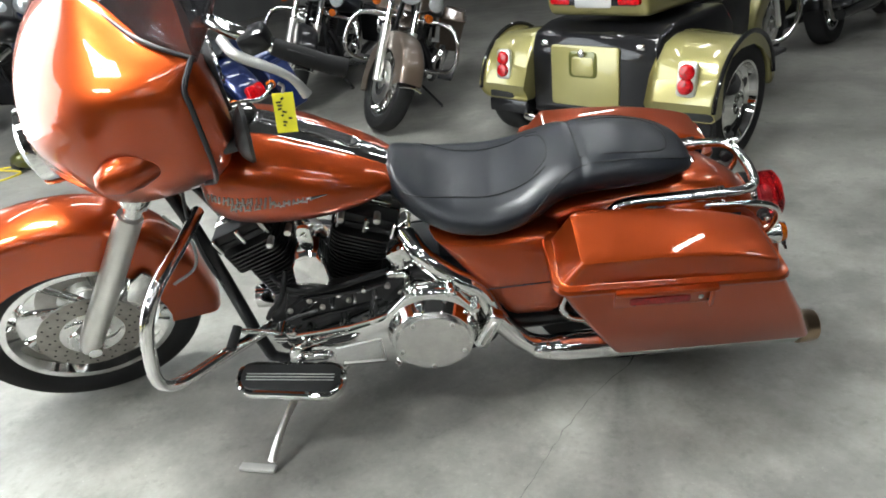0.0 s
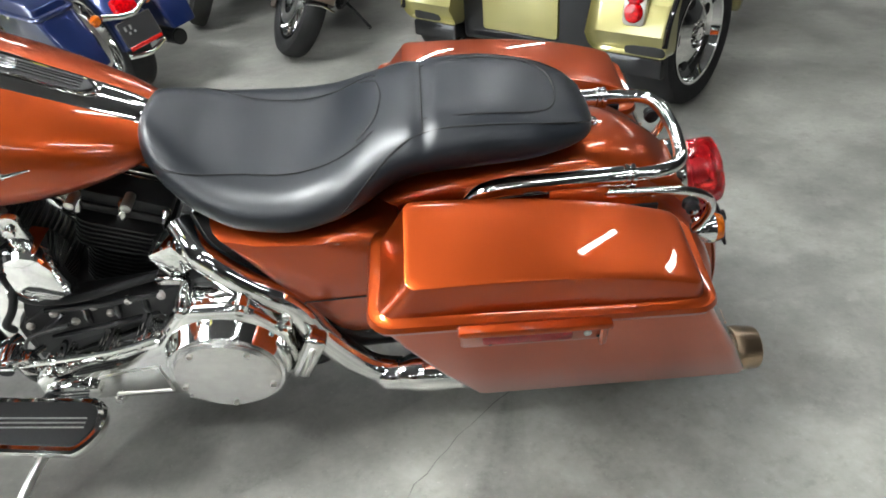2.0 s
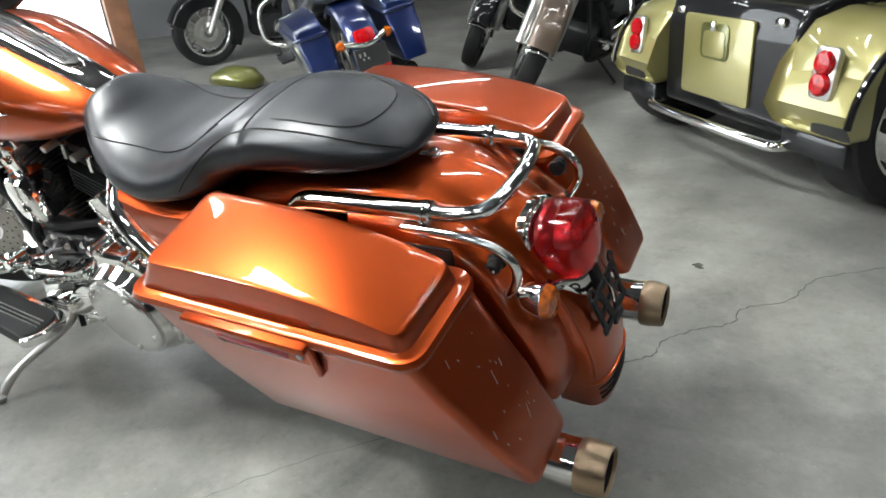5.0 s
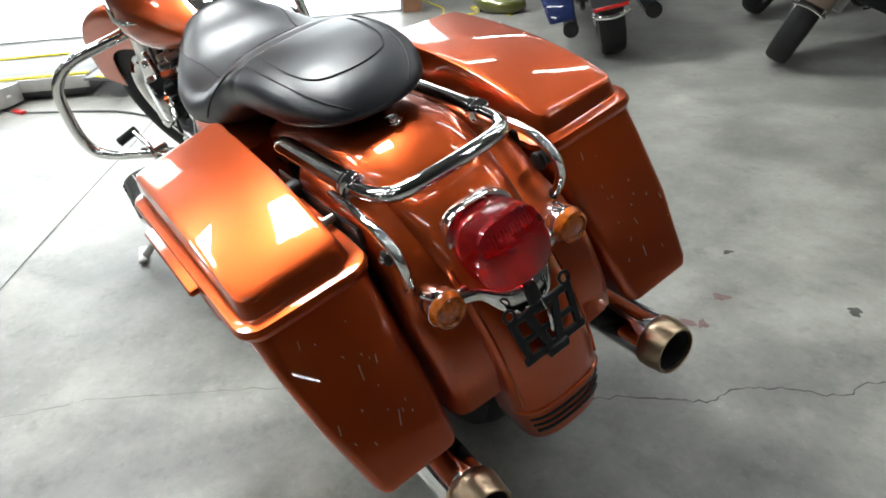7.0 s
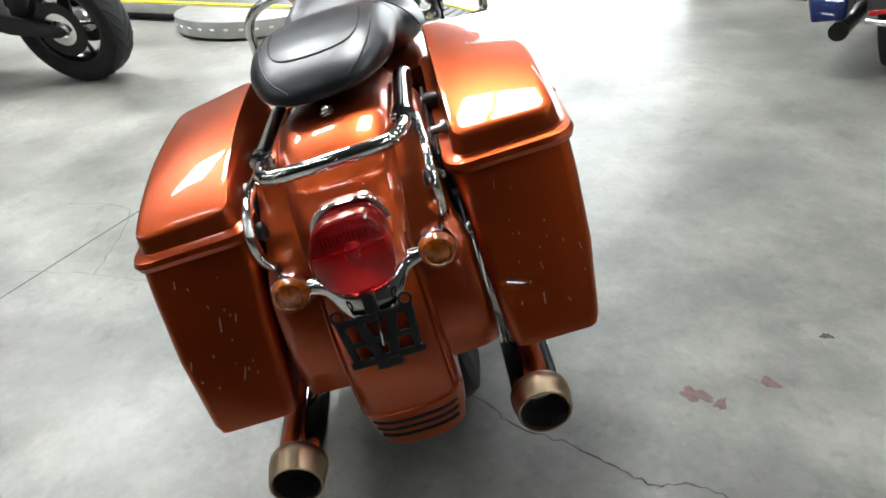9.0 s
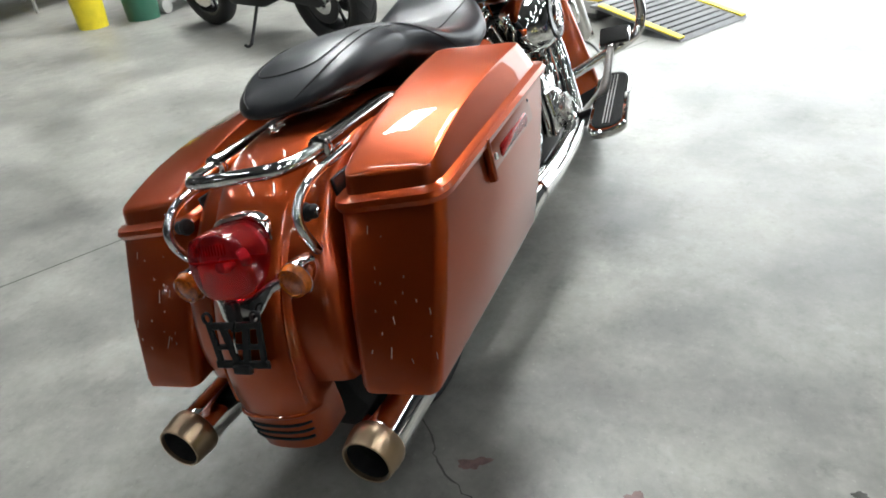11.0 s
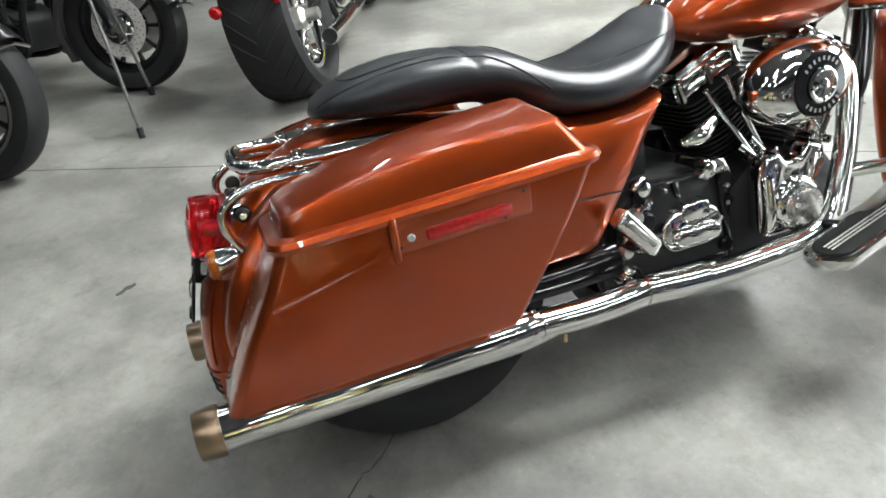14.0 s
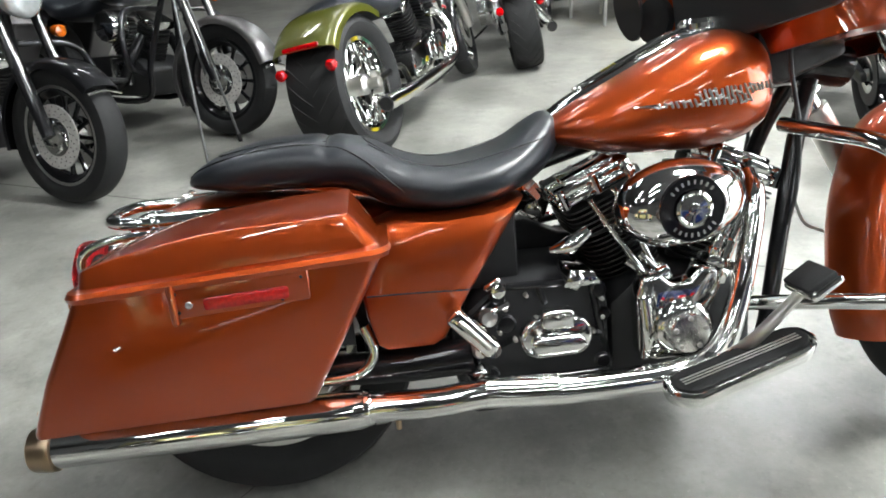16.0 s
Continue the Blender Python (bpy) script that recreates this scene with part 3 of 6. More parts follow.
def console_ring(x, grow=0.0):
    t = smooth_list(x, TX, TT)
    w = lerp_list(x, [-1.06, -1.0, -0.92, -0.8, -0.7, -0.648], [0.070, 0.070, 0.060, 0.052, 0.046, 0.040])
    return [V(x, y, t - 0.008 + z - 0.010 * abs(y / w) ** 2) for y, z in superring(w + grow, 0.020 + grow, 3, 24)]


console = part("console", bm_loft([console_ring(x) for x in np.linspace(-1.06, -0.648, 30)]), "chrome", bike, "chrome tank console", angle=60)


def on_console(x, y, up=0.0):
    w = lerp_list(x, [-1.06, -1.0, -0.92, -0.8, -0.7, -0.648], [0.070, 0.070, 0.060, 0.052, 0.046, 0.040])
    return V(x, y, smooth_list(x, TX, TT) + 0.012 - 0.010 * (y / w) ** 2 + up)


ins = []
for q in range(20):
    x = -0.955 + 0.225 * q / 19
    hw = 0.017 * min(1, math.sqrt(max(0, 1 - ((q - 19) / 3.0 + 1) ** 2)) if q > 16 else 1) + 0.004
    ins.append([on_console(x, -hw, 0.0015), on_console(x, -hw, 0.004), on_console(x, 0, 0.0045), on_console(x, hw, 0.004), on_console(x, hw, 0.0015)])
part("insert", bm_loft(ins), "plastic", console, "black ribbed insert")
for y in (-0.011, -0.004, 0.004, 0.011):
    part("rib", bm_tube([on_console(x, y, 0.0045) for x in np.linspace(-0.945, -0.745, 12)], 0.0012, 6, 2), "chrome", console)
part("insert_frame", bm_tube([on_console(x, y, 0.003) for x, y in ((-0.955, -0.022), (-0.85, -0.022), (-0.75, -0.021), (-0.725, -0.012), (-0.722, 0), (-0.725, 0.012), (-0.75, 0.021), (-0.85, 0.022), (-0.955, 0.022))], 0.0022, 8, 4), "chrome", console)
part("fuel_cap", bm_lathe([(0.05, 0.0), (0.052, 0.012), (0.046, 0.022), (0.03, 0.028), (0.006, 0.030)], 32, (-1.01, 0, 0.928), "Z"), "chrome", console)
# tank badges, as plain raised chrome shapes
random.seed(5)
for s in (1, -1):
    badge = new("badge")
    badge.parent = bike
    badge.empty_display_size = 0.02
    tagged(badge, "chrome script badge")
    for x0, x1, z0, z1, h0, h1 in ((-1.085, -0.925, 0.808, 0.797, 0.020, 0.024), (-1.03, -0.84, 0.786, 0.785, 0.022, 0.013)):
        x = x0
        while x < x1:
            q = (x - x0) / (x1 - x0)
            w = random.uniform(0.0035, 0.006)
            hh = (h0 + (h1 - h0) * q) * random.uniform(0.75, 1.1)
            p = tank_at(x + w / 2, z0 + (z1 - z0) * q)
            out = tank_at(x + w / 2, z0 + (z1 - z0) * q + 0.006).y - tank_at(x + w / 2, z0 + (z1 - z0) * q - 0.006).y
            lean = math.degrees(math.atan2(out, 0.012))
            b = bm_box((w, 0.006, hh), (0, 0, 0), 0.0012, 1, (-s * lean, random.uniform(8, 26), 0))
            part("letter_bar", bm_move(b, Matrix.Translation((p.x, s * p.y, p.z))), "disc", badge)
            if random.random() < 0.6:
                b = bm_box((0.012, 0.005, 0.0035), (0, 0, 0), 0.001, 1, (0, random.uniform(-25, 25), 0))
                part("letter_bar", bm_move(b, Matrix.Translation((p.x + 0.005, s * (p.y + 0.0005), p.z + random.uniform(-0.4, 0.4) * hh))), "satin", badge)
            x += w + random.uniform(0.004, 0.008)
    pts = [tank_at(x, 0.786) for x in (-0.84, -0.82, -0.80)]
    part("flourish", bm_tube([(p.x, s * (p.y + 0.001), p.z) for p in pts], [0.004, 0.003, 0.001], 6, 2), "chrome", badge)

# rear fender, wide skirts beside a raised crown
FX = [(-0.34, 0.60), (-0.25, 0.638), (-0.16, 0.658), (-0.02, 0.676), (0.10, 0.676), (0.19, 0.648), (0.27, 0.594), (0.332, 0.525), (0.379, 0.445), (0.405, 0.36), (0.412, 0.285), (0.407, 0.207)]


def along(path, k=5):
    pts = spline([(a, 0, b) for a, b in path], k)
    out = []
    for i, p in enumerate(pts):
        a, b = pts[max(0, i - 1)], pts[min(len(pts) - 1, i + 1)]
        t = (b - a).normalized()
        out.append((p, V(-t.z, 0, t.x)))
    return out


def shoulder(y, h, drop, e=2.7):
    """Height of a mudguard's rounded section at a distance y from its middle."""
    return -drop * (1 - max(0.0, 1 - abs(y / h) ** e) ** (1 / e))


def fender(path, half, depth, thick=0.004, drop=0.032, taper=None):
    """A mudguard: a rounded U section carried along a path in the x-z plane."""
    rings = []
    fr = along(path)
    for i, (p, n) in enumerate(fr):
        h = half * (taper(i / (len(fr) - 1)) if taper else 1)
        prof = [(-h, -depth)] + [(h * q, shoulder(h * q, h, drop)) for q in (-1, -0.985, -0.95, -0.89, -0.8, -0.65, -0.45, -0.22, 0, 0.22, 0.45, 0.65, 0.8, 0.89, 0.95, 0.985, 1)] + [(h, -depth)]
        sec = [p + V(0, y, 0) + n * z for y, z in prof]
        sec += [p + V(0, y * (1 - thick / h), 0) + n * (z - (thick if z > -depth + 0.001 else 0)) for y, z in reversed(prof)]
        rings.append(sec)
    return bm_loft(rings)


rf = part("rear_fender", fender(FX, 0.086, 0.085, drop=0.050, taper=lambda q: lerp_list(q, [0, 0.42, 0.62, 0.9, 0.96, 1], [1.23, 1.23, 1, 1, 0.96, 0.86])), "orange", bike, angle=50)
SK = [(0.02, 0.665), (0.10, 0.662), (0.19, 0.634), (0.262, 0.580), (0.320, 0.512), (0.355, 0.44), (0.372, 0.375), (0.372, 0.318)]
for s in (1, -1):
    rings = []
    for p, n in along(SK):
        k = lerp_list(p.z, [0.50, 0.57], [0.014, 0.0])           # wider beside the bags, below the rails
        prof = [(0.080, -0.010), (0.100, -0.012), (0.125 + k, -0.014), (0.142 + k, -0.020), (0.150 + k, -0.036), (0.151 + k, -0.11), (0.147 + k, -0.11), (0.146 + k, -0.038), (0.138 + k, -0.026), (0.122 + k, -0.020), (0.080, -0.016)]
        rings.append([p + V(0, y * s, 0) + n * z for y, z in prof])
    part("fender_skirt", bm_loft(rings), "orange", rf, angle=50)
    part("bead", bm_tube([p + V(0, 0.0765 * s, 0) + n * (shoulder(0.0765, 0.086, 0.050) + 0.0012) for p, n in along(FX)[34:50]], 0.0030, 6, 1), "orange", rf)
# bead and slots on the fender's tip
fr = along(FX, 20)
p, n = fr[201]
part("bead", bm_tube([p + V(0, y, 0) + n * (shoulder(y, 0.0848, 0.050) + 0.0008) for y in np.linspace(-0.084, 0.084, 24)], 0.0032, 8, 1), "orange", rf)
for k, w in ((206, 0.070), (210, 0.068), (214, 0.064)):
    p, n = fr[k]
    part("slot", bm_tube([p + V(0, y, 0) + n * (shoulder(y, 0.081, 0.050) + 0.0004) for y in np.linspace(-w, w, 18)], 0.0030, 8, 1), "inside", rf, "dark slot")

# grab rail with thicker front sleeves and clamps
part("grab_rail", bm_tube([(0.14, -0.119, 0.650), (0.20, -0.117, 0.651), (0.240, -0.106, 0.653), (0.260, -0.078, 0.655), (0.268, 0, 0.657), (0.260, 0.078, 0.655), (0.240, 0.106, 0.653), (0.20, 0.117, 0.651), (0.14, 0.119, 0.650)], 0.0125, 14, 8), "chrome", bike)
for s in (1, -1):
    part("rail_sleeve", bm_tube([(-0.125, 0.127 * s, 0.615), (-0.105, 0.126 * s, 0.634), (-0.08, 0.125 * s, 0.645), (-0.03, 0.123 * s, 0.648), (0.15, 0.119 * s, 0.650)], [0.013, 0.016, 0.018, 0.0185, 0.0185], 16, 5), "chrome", bike)
    part("rail_clamp", bm_lathe([(0.018, 0.15), (0.021, 0.152), (0.021, 0.158), (0.018, 0.16), (0.021, 0.163), (0.021, 0.169), (0.013, 0.172)], 18, (0, 0.119 * s, 0.650), "X"), "chrome", bike)
    part("stanchion", bm_tube([(0.06, 0.133 * s, 0.628), (0.14, 0.139 * s, 0.630), (0.22, 0.142 * s, 0.630), (0.27, 0.142 * s, 0.622), (0.302, 0.142 * s, 0.602), (0.310, 0.142 * s, 0.576), (0.302, 0.142 * s, 0.548), (0.288, 0.138 * s, 0.525)], 0.0085, 10, 5), "chrome", bike)
    part("stanchion_end", bm_tube([(0.290, 0.1385 * s, 0.529), (0.268, 0.126 * s, 0.505), (0.25, 0.112 * s, 0.498)], 0.0095, 10, 4), "blackmatt", bike)
    part("isolator", bm_lathe([(0.004, 0.125 * s), (0.014, 0.128 * s), (0.0155, 0.134 * s), (0.013, 0.138 * s), (0.012, 0.139 * s), (0.012, 0.150 * s), (0.008, 0.154 * s)], 20, (0.275, 0, 0.586), "Y"), "blackmatt", bike)
    part("bolt", bm_lathe([(0.0065, 0.148 * s), (0.0065, 0.157 * s), (0.004, 0.159 * s)], 10, (0.275, 0, 0.586), "Y"), "chrome", bike)
    part("bag_bracket", bm_box((0.30, 0.006, 0.05), (0.06, 0.150 * s, 0.585), 0.002, 1), "blackmatt", bike)
    part("bag_support", bm_prism([(-0.20, 0.36), (-0.20, 0.56), (0.17, 0.575), (0.20, 0.50), (0.20, 0.36)], 0.150 * s, 0.157 * s, "Y", 0.002), "blackmatt", bike)
    for bx, bz in ((0.17, 0.50), (0.10, 0.54), (-0.05, 0.46), (0.16, 0.40)):
        part("support_bolt", bm_lathe([(0.007, 0.150 * s), (0.007, 0.164 * s), (0.004, 0.166 * s)], 8, (bx, 0, bz), "Y"), "satin", bike)
    part("bag_rail", bm_tube([(-0.22, 0.16 * s, 0.40), (-0.235, 0.165 * s, 0.34), (-0.20, 0.168 * s, 0.30), (-0.12, 0.166 * s, 0.292), (-0.06, 0.160 * s, 0.292)], 0.011, 10, 5), "chrome", bike)
    part("bag_bolt", bm_lathe([(0.007, 0.15 * s), (0.007, 0.172 * s), (0.012, 0.172 * s), (0.012, 0.178 * s)], 10, (0.13, 0, 0.60), "Y"), "satin", bike)
    part("bag_grommet", bm_lathe([(0.016, 0.15 * s), (0.018, 0.16 * s), (0.016, 0.176 * s)], 12, (0.0, 0, 0.605), "Y"), "plastic", bike)

# tail light: chrome housing, two-level red lens, chrome bracket with signals, empty plate bracket
tl = new("tail_light")
tl.parent = bike
tl.empty_display_size = 0.02
tl.matrix_basis = pose(0.340, 0, 0.545, 0, -8, 0)


def lens_block(hw, hh, x0, x1, top_cut, e=4.0, n=48, taper=0.0):
    """A squared lens block with rounded rear edges; its upper part leans forward above a step."""
    rings = []
    for q, k in ((0, 0.97), (0.06, 1), (0.5, 0.995), (0.78, 0.985), (0.90, 0.965), (0.97, 0.92), (1.0, 0.84), (1.0, 0.62), (1.0, 0.4), (1.0, 0.2), (1.0, 0.03)):
        ring = []
        for y, z in superring(hw * k, hh * k, e, n):
            x = x0 + (x1 - x0) * q
            y *= 1 - taper * max(0.0, z / hh) - 0.06 * max(0.0, -z / hh)
            lim = x1 - 0.003 - top_cut * max(0.0, z - 0.014) if z > 0.013 else x1
            ring.append((min(x, lim) - (2.2 * y * y + 0.9 * z * z) * q, y, z))
        rings.append(ring)
    return bm_loft(rings)


part("housing", lens_block(0.067, 0.064, -0.062, -0.030, 0.0, 3.6, taper=0.12), "chrome", tl)
part("lens", lens_block(0.062, 0.056, -0.040, 0.040, 0.14, 3.6, taper=0.16), "red", tl, "two-part red tail lens")
part("reflector", lens_block(0.054, 0.046, -0.036, -0.020, 0.0, 3.6, taper=0.16), "satin", tl, "silver reflector behind the lens")
part("bulb", bm_lathe([(0.004, -0.020), (0.012, -0.016), (0.013, 0.0), (0.009, 0.010), (0.002, 0.013)], 16, (0, 0, -0.002), "X"), "clear", tl)
part("lens_band", bm_tube([(0.0365 - 2.2 * y * y, y, 0.0135) for y in np.linspace(-0.052, 0.052, 11)], 0.0016, 6, 1), "reddark", tl)
for k in range(12):
    y = -0.033 + 0.006 * k
    part("lens_rib", bm_tube([(0.0355 - 2.2 * y * y, y, 0.024), (0.0325 - 2.2 * y * y, y, 0.040)], 0.0010, 6, 1), "red", tl)
# bracket: a bowed chrome band under the lens that thins out into the signal arms
rings = []
for y in np.linspace(-0.104, 0.104, 33):
    a = abs(y)
    xc, zc, hh = (smooth_list(a, [0, 0.03, 0.048, 0.066, 0.104], q) for q in ([0.374, 0.368, 0.356, 0.340, 0.330], [0.468, 0.470, 0.479, 0.495, 0.502], [0.021, 0.0205, 0.018, 0.010, 0.0075]))
    rings.append([V(xc + 0.012 * cx_ - 0.25 * cz_ * hh, y, zc + hh * cz_) for cx_, cz_ in superring(0.5, 1.0, 3.2, 16)])
part("bracket", bm_move(bm_loft(rings), tl.matrix_basis.inverted()), "chrome", tl, "curved chrome bracket", angle=50)
for s in (1, -1):
    sg = new("turn_signal")
    sg.parent = bike
    sg.empty_display_size = 0.02
    part("stalk", bm_tube([(0.325, 0.072 * s, 0.50), (0.328, 0.10 * s, 0.502)], [0.010, 0.008], 10, smooth=False), "chrome", sg)
    part("body", bm_lathe([(0.003, 0.278), (0.014, 0.281), (0.022, 0.291), (0.027, 0.308), (0.0295, 0.331), (0.0295, 0.337), (0.027, 0.338)], 24, (0, 0.116 * s, 0.503), "X"), "chrome", sg)
    part("lens", bm_lathe([(0.0288, 0.331), (0.0285, 0.343), (0.025, 0.352), (0.0205, 0.3545), (0.018, 0.351), (0.010, 0.355), (0.002, 0.356)], 24, (0, 0.116 * s, 0.503), "X"), "amber", sg, "round amber lens")
pb = new("plate_bracket")
pb.parent = bike
pb.empty_display_size = 0.02
pb.matrix_basis = pose(0.396, 0, 0.424, 0, -16, 0)
for y, z, w, h, r in ((0, 0.032, 0.112, 0.013, 0), (0, -0.034, 0.116, 0.014, 0), (-0.050, 0, 0.013, 0.075, 6), (0.050, 0, 0.013, 0.075, -6), (-0.018, 0, 0.016, 0.070, 14), (0.018, 0, 0.016, 0.070, -14), (0, -0.004, 0.10, 0.010, 0)):
    part("strap", bm_box((0.006, w, h), (0.004, y, z), 0.002, 1, (r, 0, 0)), "blackmatt", pb)
part("stem", bm_box((0.03, 0.02, 0.05), (-0.010, 0, 0.045), 0.003, 1), "blackmatt", pb)
part("wire", bm_tube([(0.004, 0.006, 0.040), (0.012, 0.004, 0.015), (0.010, 0.0, -0.012)], 0.0022, 6, 4), "chrome", pb)
part("catch", bm_box((0.010, 0.040, 0.016), (0.006, 0.0, -0.042), 0.003, 1), "blackmatt", pb)
for s in (1, -1):
    part("hook", bm_lathe([(0.007, 0), (0.011, 0), (0.011, 0.004), (0.007, 0.004), (0.007, 0)], 14, (0.004, 0.052 * s, 0.046), "X", cap=False), "blackmatt", pb)

# side covers under the seat
for s in (1, -1):
    out = [(-0.572, 0.632), (-0.50, 0.622), (-0.40, 0.618), (-0.31, 0.622), (-0.245, 0.605), (-0.222, 0.48), (-0.228, 0.42), (-0.244, 0.355), (-0.262, 0.342), (-0.36, 0.342), (-0.385, 0.355), (-0.44, 0.445)]
    cx = sum(a for a, b in out) / len(out)
    cz = sum(b for a, b in out) / len(out)
    rings = []
    for y, k in ((0.10, 1.0), (0.155, 1.0), (0.172, 0.985), (0.183, 0.955), (0.188, 0.90), (0.190, 0.6), (0.191, 0.15)):
        rings.append([V(cx + (a - cx) * k, s * (y + lerp_list(cz + (b - cz) * k, [0.34, 0.47, 0.56, 0.60, 0.63], [-0.006, 0.0, 0.010, 0.002, -0.03])), cz + (b - cz) * k) for a, b in out])
    part("side_cover", bm_loft(rings), "orange", bike, angle=34)
    # thin dark line drawn in for the reflection of the dark horizon
    part("cover_reflection", bm_tube([(-0.44, 0.1915 * s, 0.462), (-0.33, 0.1925 * s, 0.468), (-0.235, 0.1905 * s, 0.470)], 0.0016, 6, 2), "inside", bike)

# exhaust
part("exhaust_pipe", bm_tube([(-1.065, 0.10, 0.62), (-1.055, 0.15, 0.58), (-1.025, 0.185, 0.48), (-0.990, 0.205, 0.36), (-0.945, 0.218, 0.275), (-0.86, 0.22, 0.240), (-0.72, 0.22, 0.232), (-0.57, 0.22, 0.235), (-0.46, 0.22, 0.247), (-0.35, 0.214, 0.238), (-0.22, 0.203, 0.238)], [0.021, 0.022, 0.022, 0.023, 0.027, 0.030, 0.031, 0.031, 0.031, 0.031, 0.031], 18, 8), "chrome", bike)
part("heat_shield", bm_tube([(-0.60, 0.222, 0.238), (-0.53, 0.222, 0.243), (-0.45, 0.222, 0.251)], 0.034, 18, 4), "chrome", bike)
part("exhaust_pipe", bm_tube([(-0.64, -0.10, 0.60), (-0.60, -0.15, 0.565), (-0.53, -0.178, 0.51), (-0.46, -0.187, 0.455), (-0.42, -0.192, 0.36), (-0.35, -0.198, 0.265), (-0.28, -0.203, 0.238), (-0.2, -0.206, 0.236)], 0.029, 18, 8), "chrome", bike)
for y, x0, xe in ((0.197, -0.245, 0.449), (-0.209, -0.30, 0.456)):
    part("muffler", bm_lathe([(0.028, x0 - 0.02), (0.0345, x0), (0.035, x0 + 0.02), (0.033, x0 + 0.022), (0.040, x0 + 0.05), (0.0415, x0 + 0.08), (0.042, 0.405), (0.0405, 0.412)], 32, (0, y, 0.234), "X"), "chrome", bike)
    part("muffler_clamp", bm_lathe([(0.036, -0.216), (0.038, -0.214), (0.038, -0.205), (0.036, -0.203)], 24, (0, y, 0.236), "X"), "chrome", bike)
    tip = new("exhaust_tip")
    tip.parent = bike
    tip.empty_display_size = 0.02
    part("collar", bm_lathe([(0.040, 0.404), (0.0462, 0.405), (0.0472, 0.409), (0.0468, 0.424), (0.0458, 0.426), (0.0435, xe - 0.004), (0.0415, xe), (0.0385, xe), (0.0375, xe - 0.008), (0.0375, 0.41)], 32, (0, y, 0.234), "X", cap=False), "bronze", tip, "bronze coloured exhaust tip")
    part("bore", bm_lathe([(0.037, xe - 0.006), (0.0365, 0.30), (0.002, 0.29)], 20, (0, y, 0.234), "X", cap=False), "inside", tip)
part("drain_bolt", bm_lathe([(0.006, -0.02), (0.006, 0.0), (0.011, 0.0), (0.011, 0.006)], 8, (-0.27, 0.205, 0.205), "Z"), "bronze", bike)

# engine ------------------------------------------------------------------------
part("crankcase", bm_prism([(-1.06, 0.22), (-1.06, 0.36), (-1.0, 0.43), (-0.80, 0.43), (-0.74, 0.38), (-0.74, 0.20), (-0.98, 0.185)], -0.12, 0.145, "Y", 0.02), "blackmatt", bike)
part("gearbox", bm_prism([(-0.74, 0.20), (-0.74, 0.40), (-0.70, 0.455), (-0.50, 0.455), (-0.43, 0.40), (-0.43, 0.23), (-0.50, 0.19)], -0.12, 0.150, "Y", 0.02), "blackmatt", bike)
part("oil_pan", bm_box((0.46, 0.16, 0.06), (-0.66, 0.02, 0.165), 0.02), "blackmatt", bike)
part("electrics_box", bm_box((0.20, 0.22, 0.20), (-0.46, 0, 0.53), 0.02), "blackmatt", bike)
part("shock_mount", bm_box((0.26, 0.20, 0.14), (-0.28, 0, 0.50), 0.03), "blackmatt", bike)
for s in (1, -1):
    part("swing_arm", bm_tube([(-0.44, 0.13 * s, 0.30), (-0.24, 0.125 * s, 0.29), (0.04, 0.125 * s, 0.312)], [0.045, 0.036, 0.03], 12, 4), "blackgloss", bike)
    part("shock", bm_tube([(-0.02, 0.135 * s, 0.34), (-0.20, 0.135 * s, 0.46)], 0.03, 14, smooth=False), "blackmatt", bike)
for nm, x0, tilt in (("front", -0.979, -22.5), ("rear", -0.831, 22.5)):
    cyl = new("cylinder")
    cyl.parent = bike
    cyl.empty_display_size = 0.03
    cyl.matrix_basis = pose(x0, 0, 0.405, 0, tilt, 0)
    part("barrel", bm_lathe([(0.056, 0.0), (0.056, 0.24)], 24, axis="Z"), "fin", cyl)
    for k in range(17):
        w = 0.150 if k < 11 else 0.165
        d = 0.165 if k < 11 else 0.20
        part("fin", bm_prism(rrect(-w / 2, w / 2, -d / 2, d / 2, 0.05 if k < 11 else 0.03, 4), 0.018 + 0.0118 * k, 0.0222 + 0.0118 * k, "Z"), "fin", cyl)
    part("rocker_box", bm_join(bm_box((0.185, 0.100, 0.022), (0, 0.033, 0.232), 0.006), bm_box((0.178, 0.096, 0.026), (0, 0.031, 0.254), 0.008), bm_box((0.12, 0.08, 0.014), (0, 0.025, 0.272), 0.005)), "chrome", cyl)
    part("head_casting", bm_join(bm_box((0.18, 0.066, 0.020), (0, -0.049, 0.231), 0.005), bm_box((0.165, 0.062, 0.030), (0, -0.047, 0.252), 0.008)), "blackmatt", cyl)
    for sx in (-0.075, 0, 0.075):
        for sy in (-0.084, 0.084):
            part("bolt", bm_lathe([(0.008, 0.222), (0.008, 0.262), (0.005, 0.265)], 8, (sx, sy, 0), "Z"), "chrome", cyl)
    for o in (-0.024, 0.024):
        part("pushrod_tube", bm_join(bm_tube([(o * 0.5 - (0.02 if tilt > 0 else -0.02), 0.125, 0.02), (o * 1.2, 0.095, 0.22)], 0.0075, 10, smooth=False), bm_tube([(o * 0.5 - (0.02 if tilt > 0 else -0.02), 0.125, 0.02), (o * 0.66, 0.117, 0.07)], 0.0105, 10, smooth=False)), "chrome", cyl)
    part("lifter_block", bm_box((0.075, 0.05, 0.035), (-0.018 if tilt > 0 else 0.018, 0.125, 0.012), 0.008), "chrome", cyl)
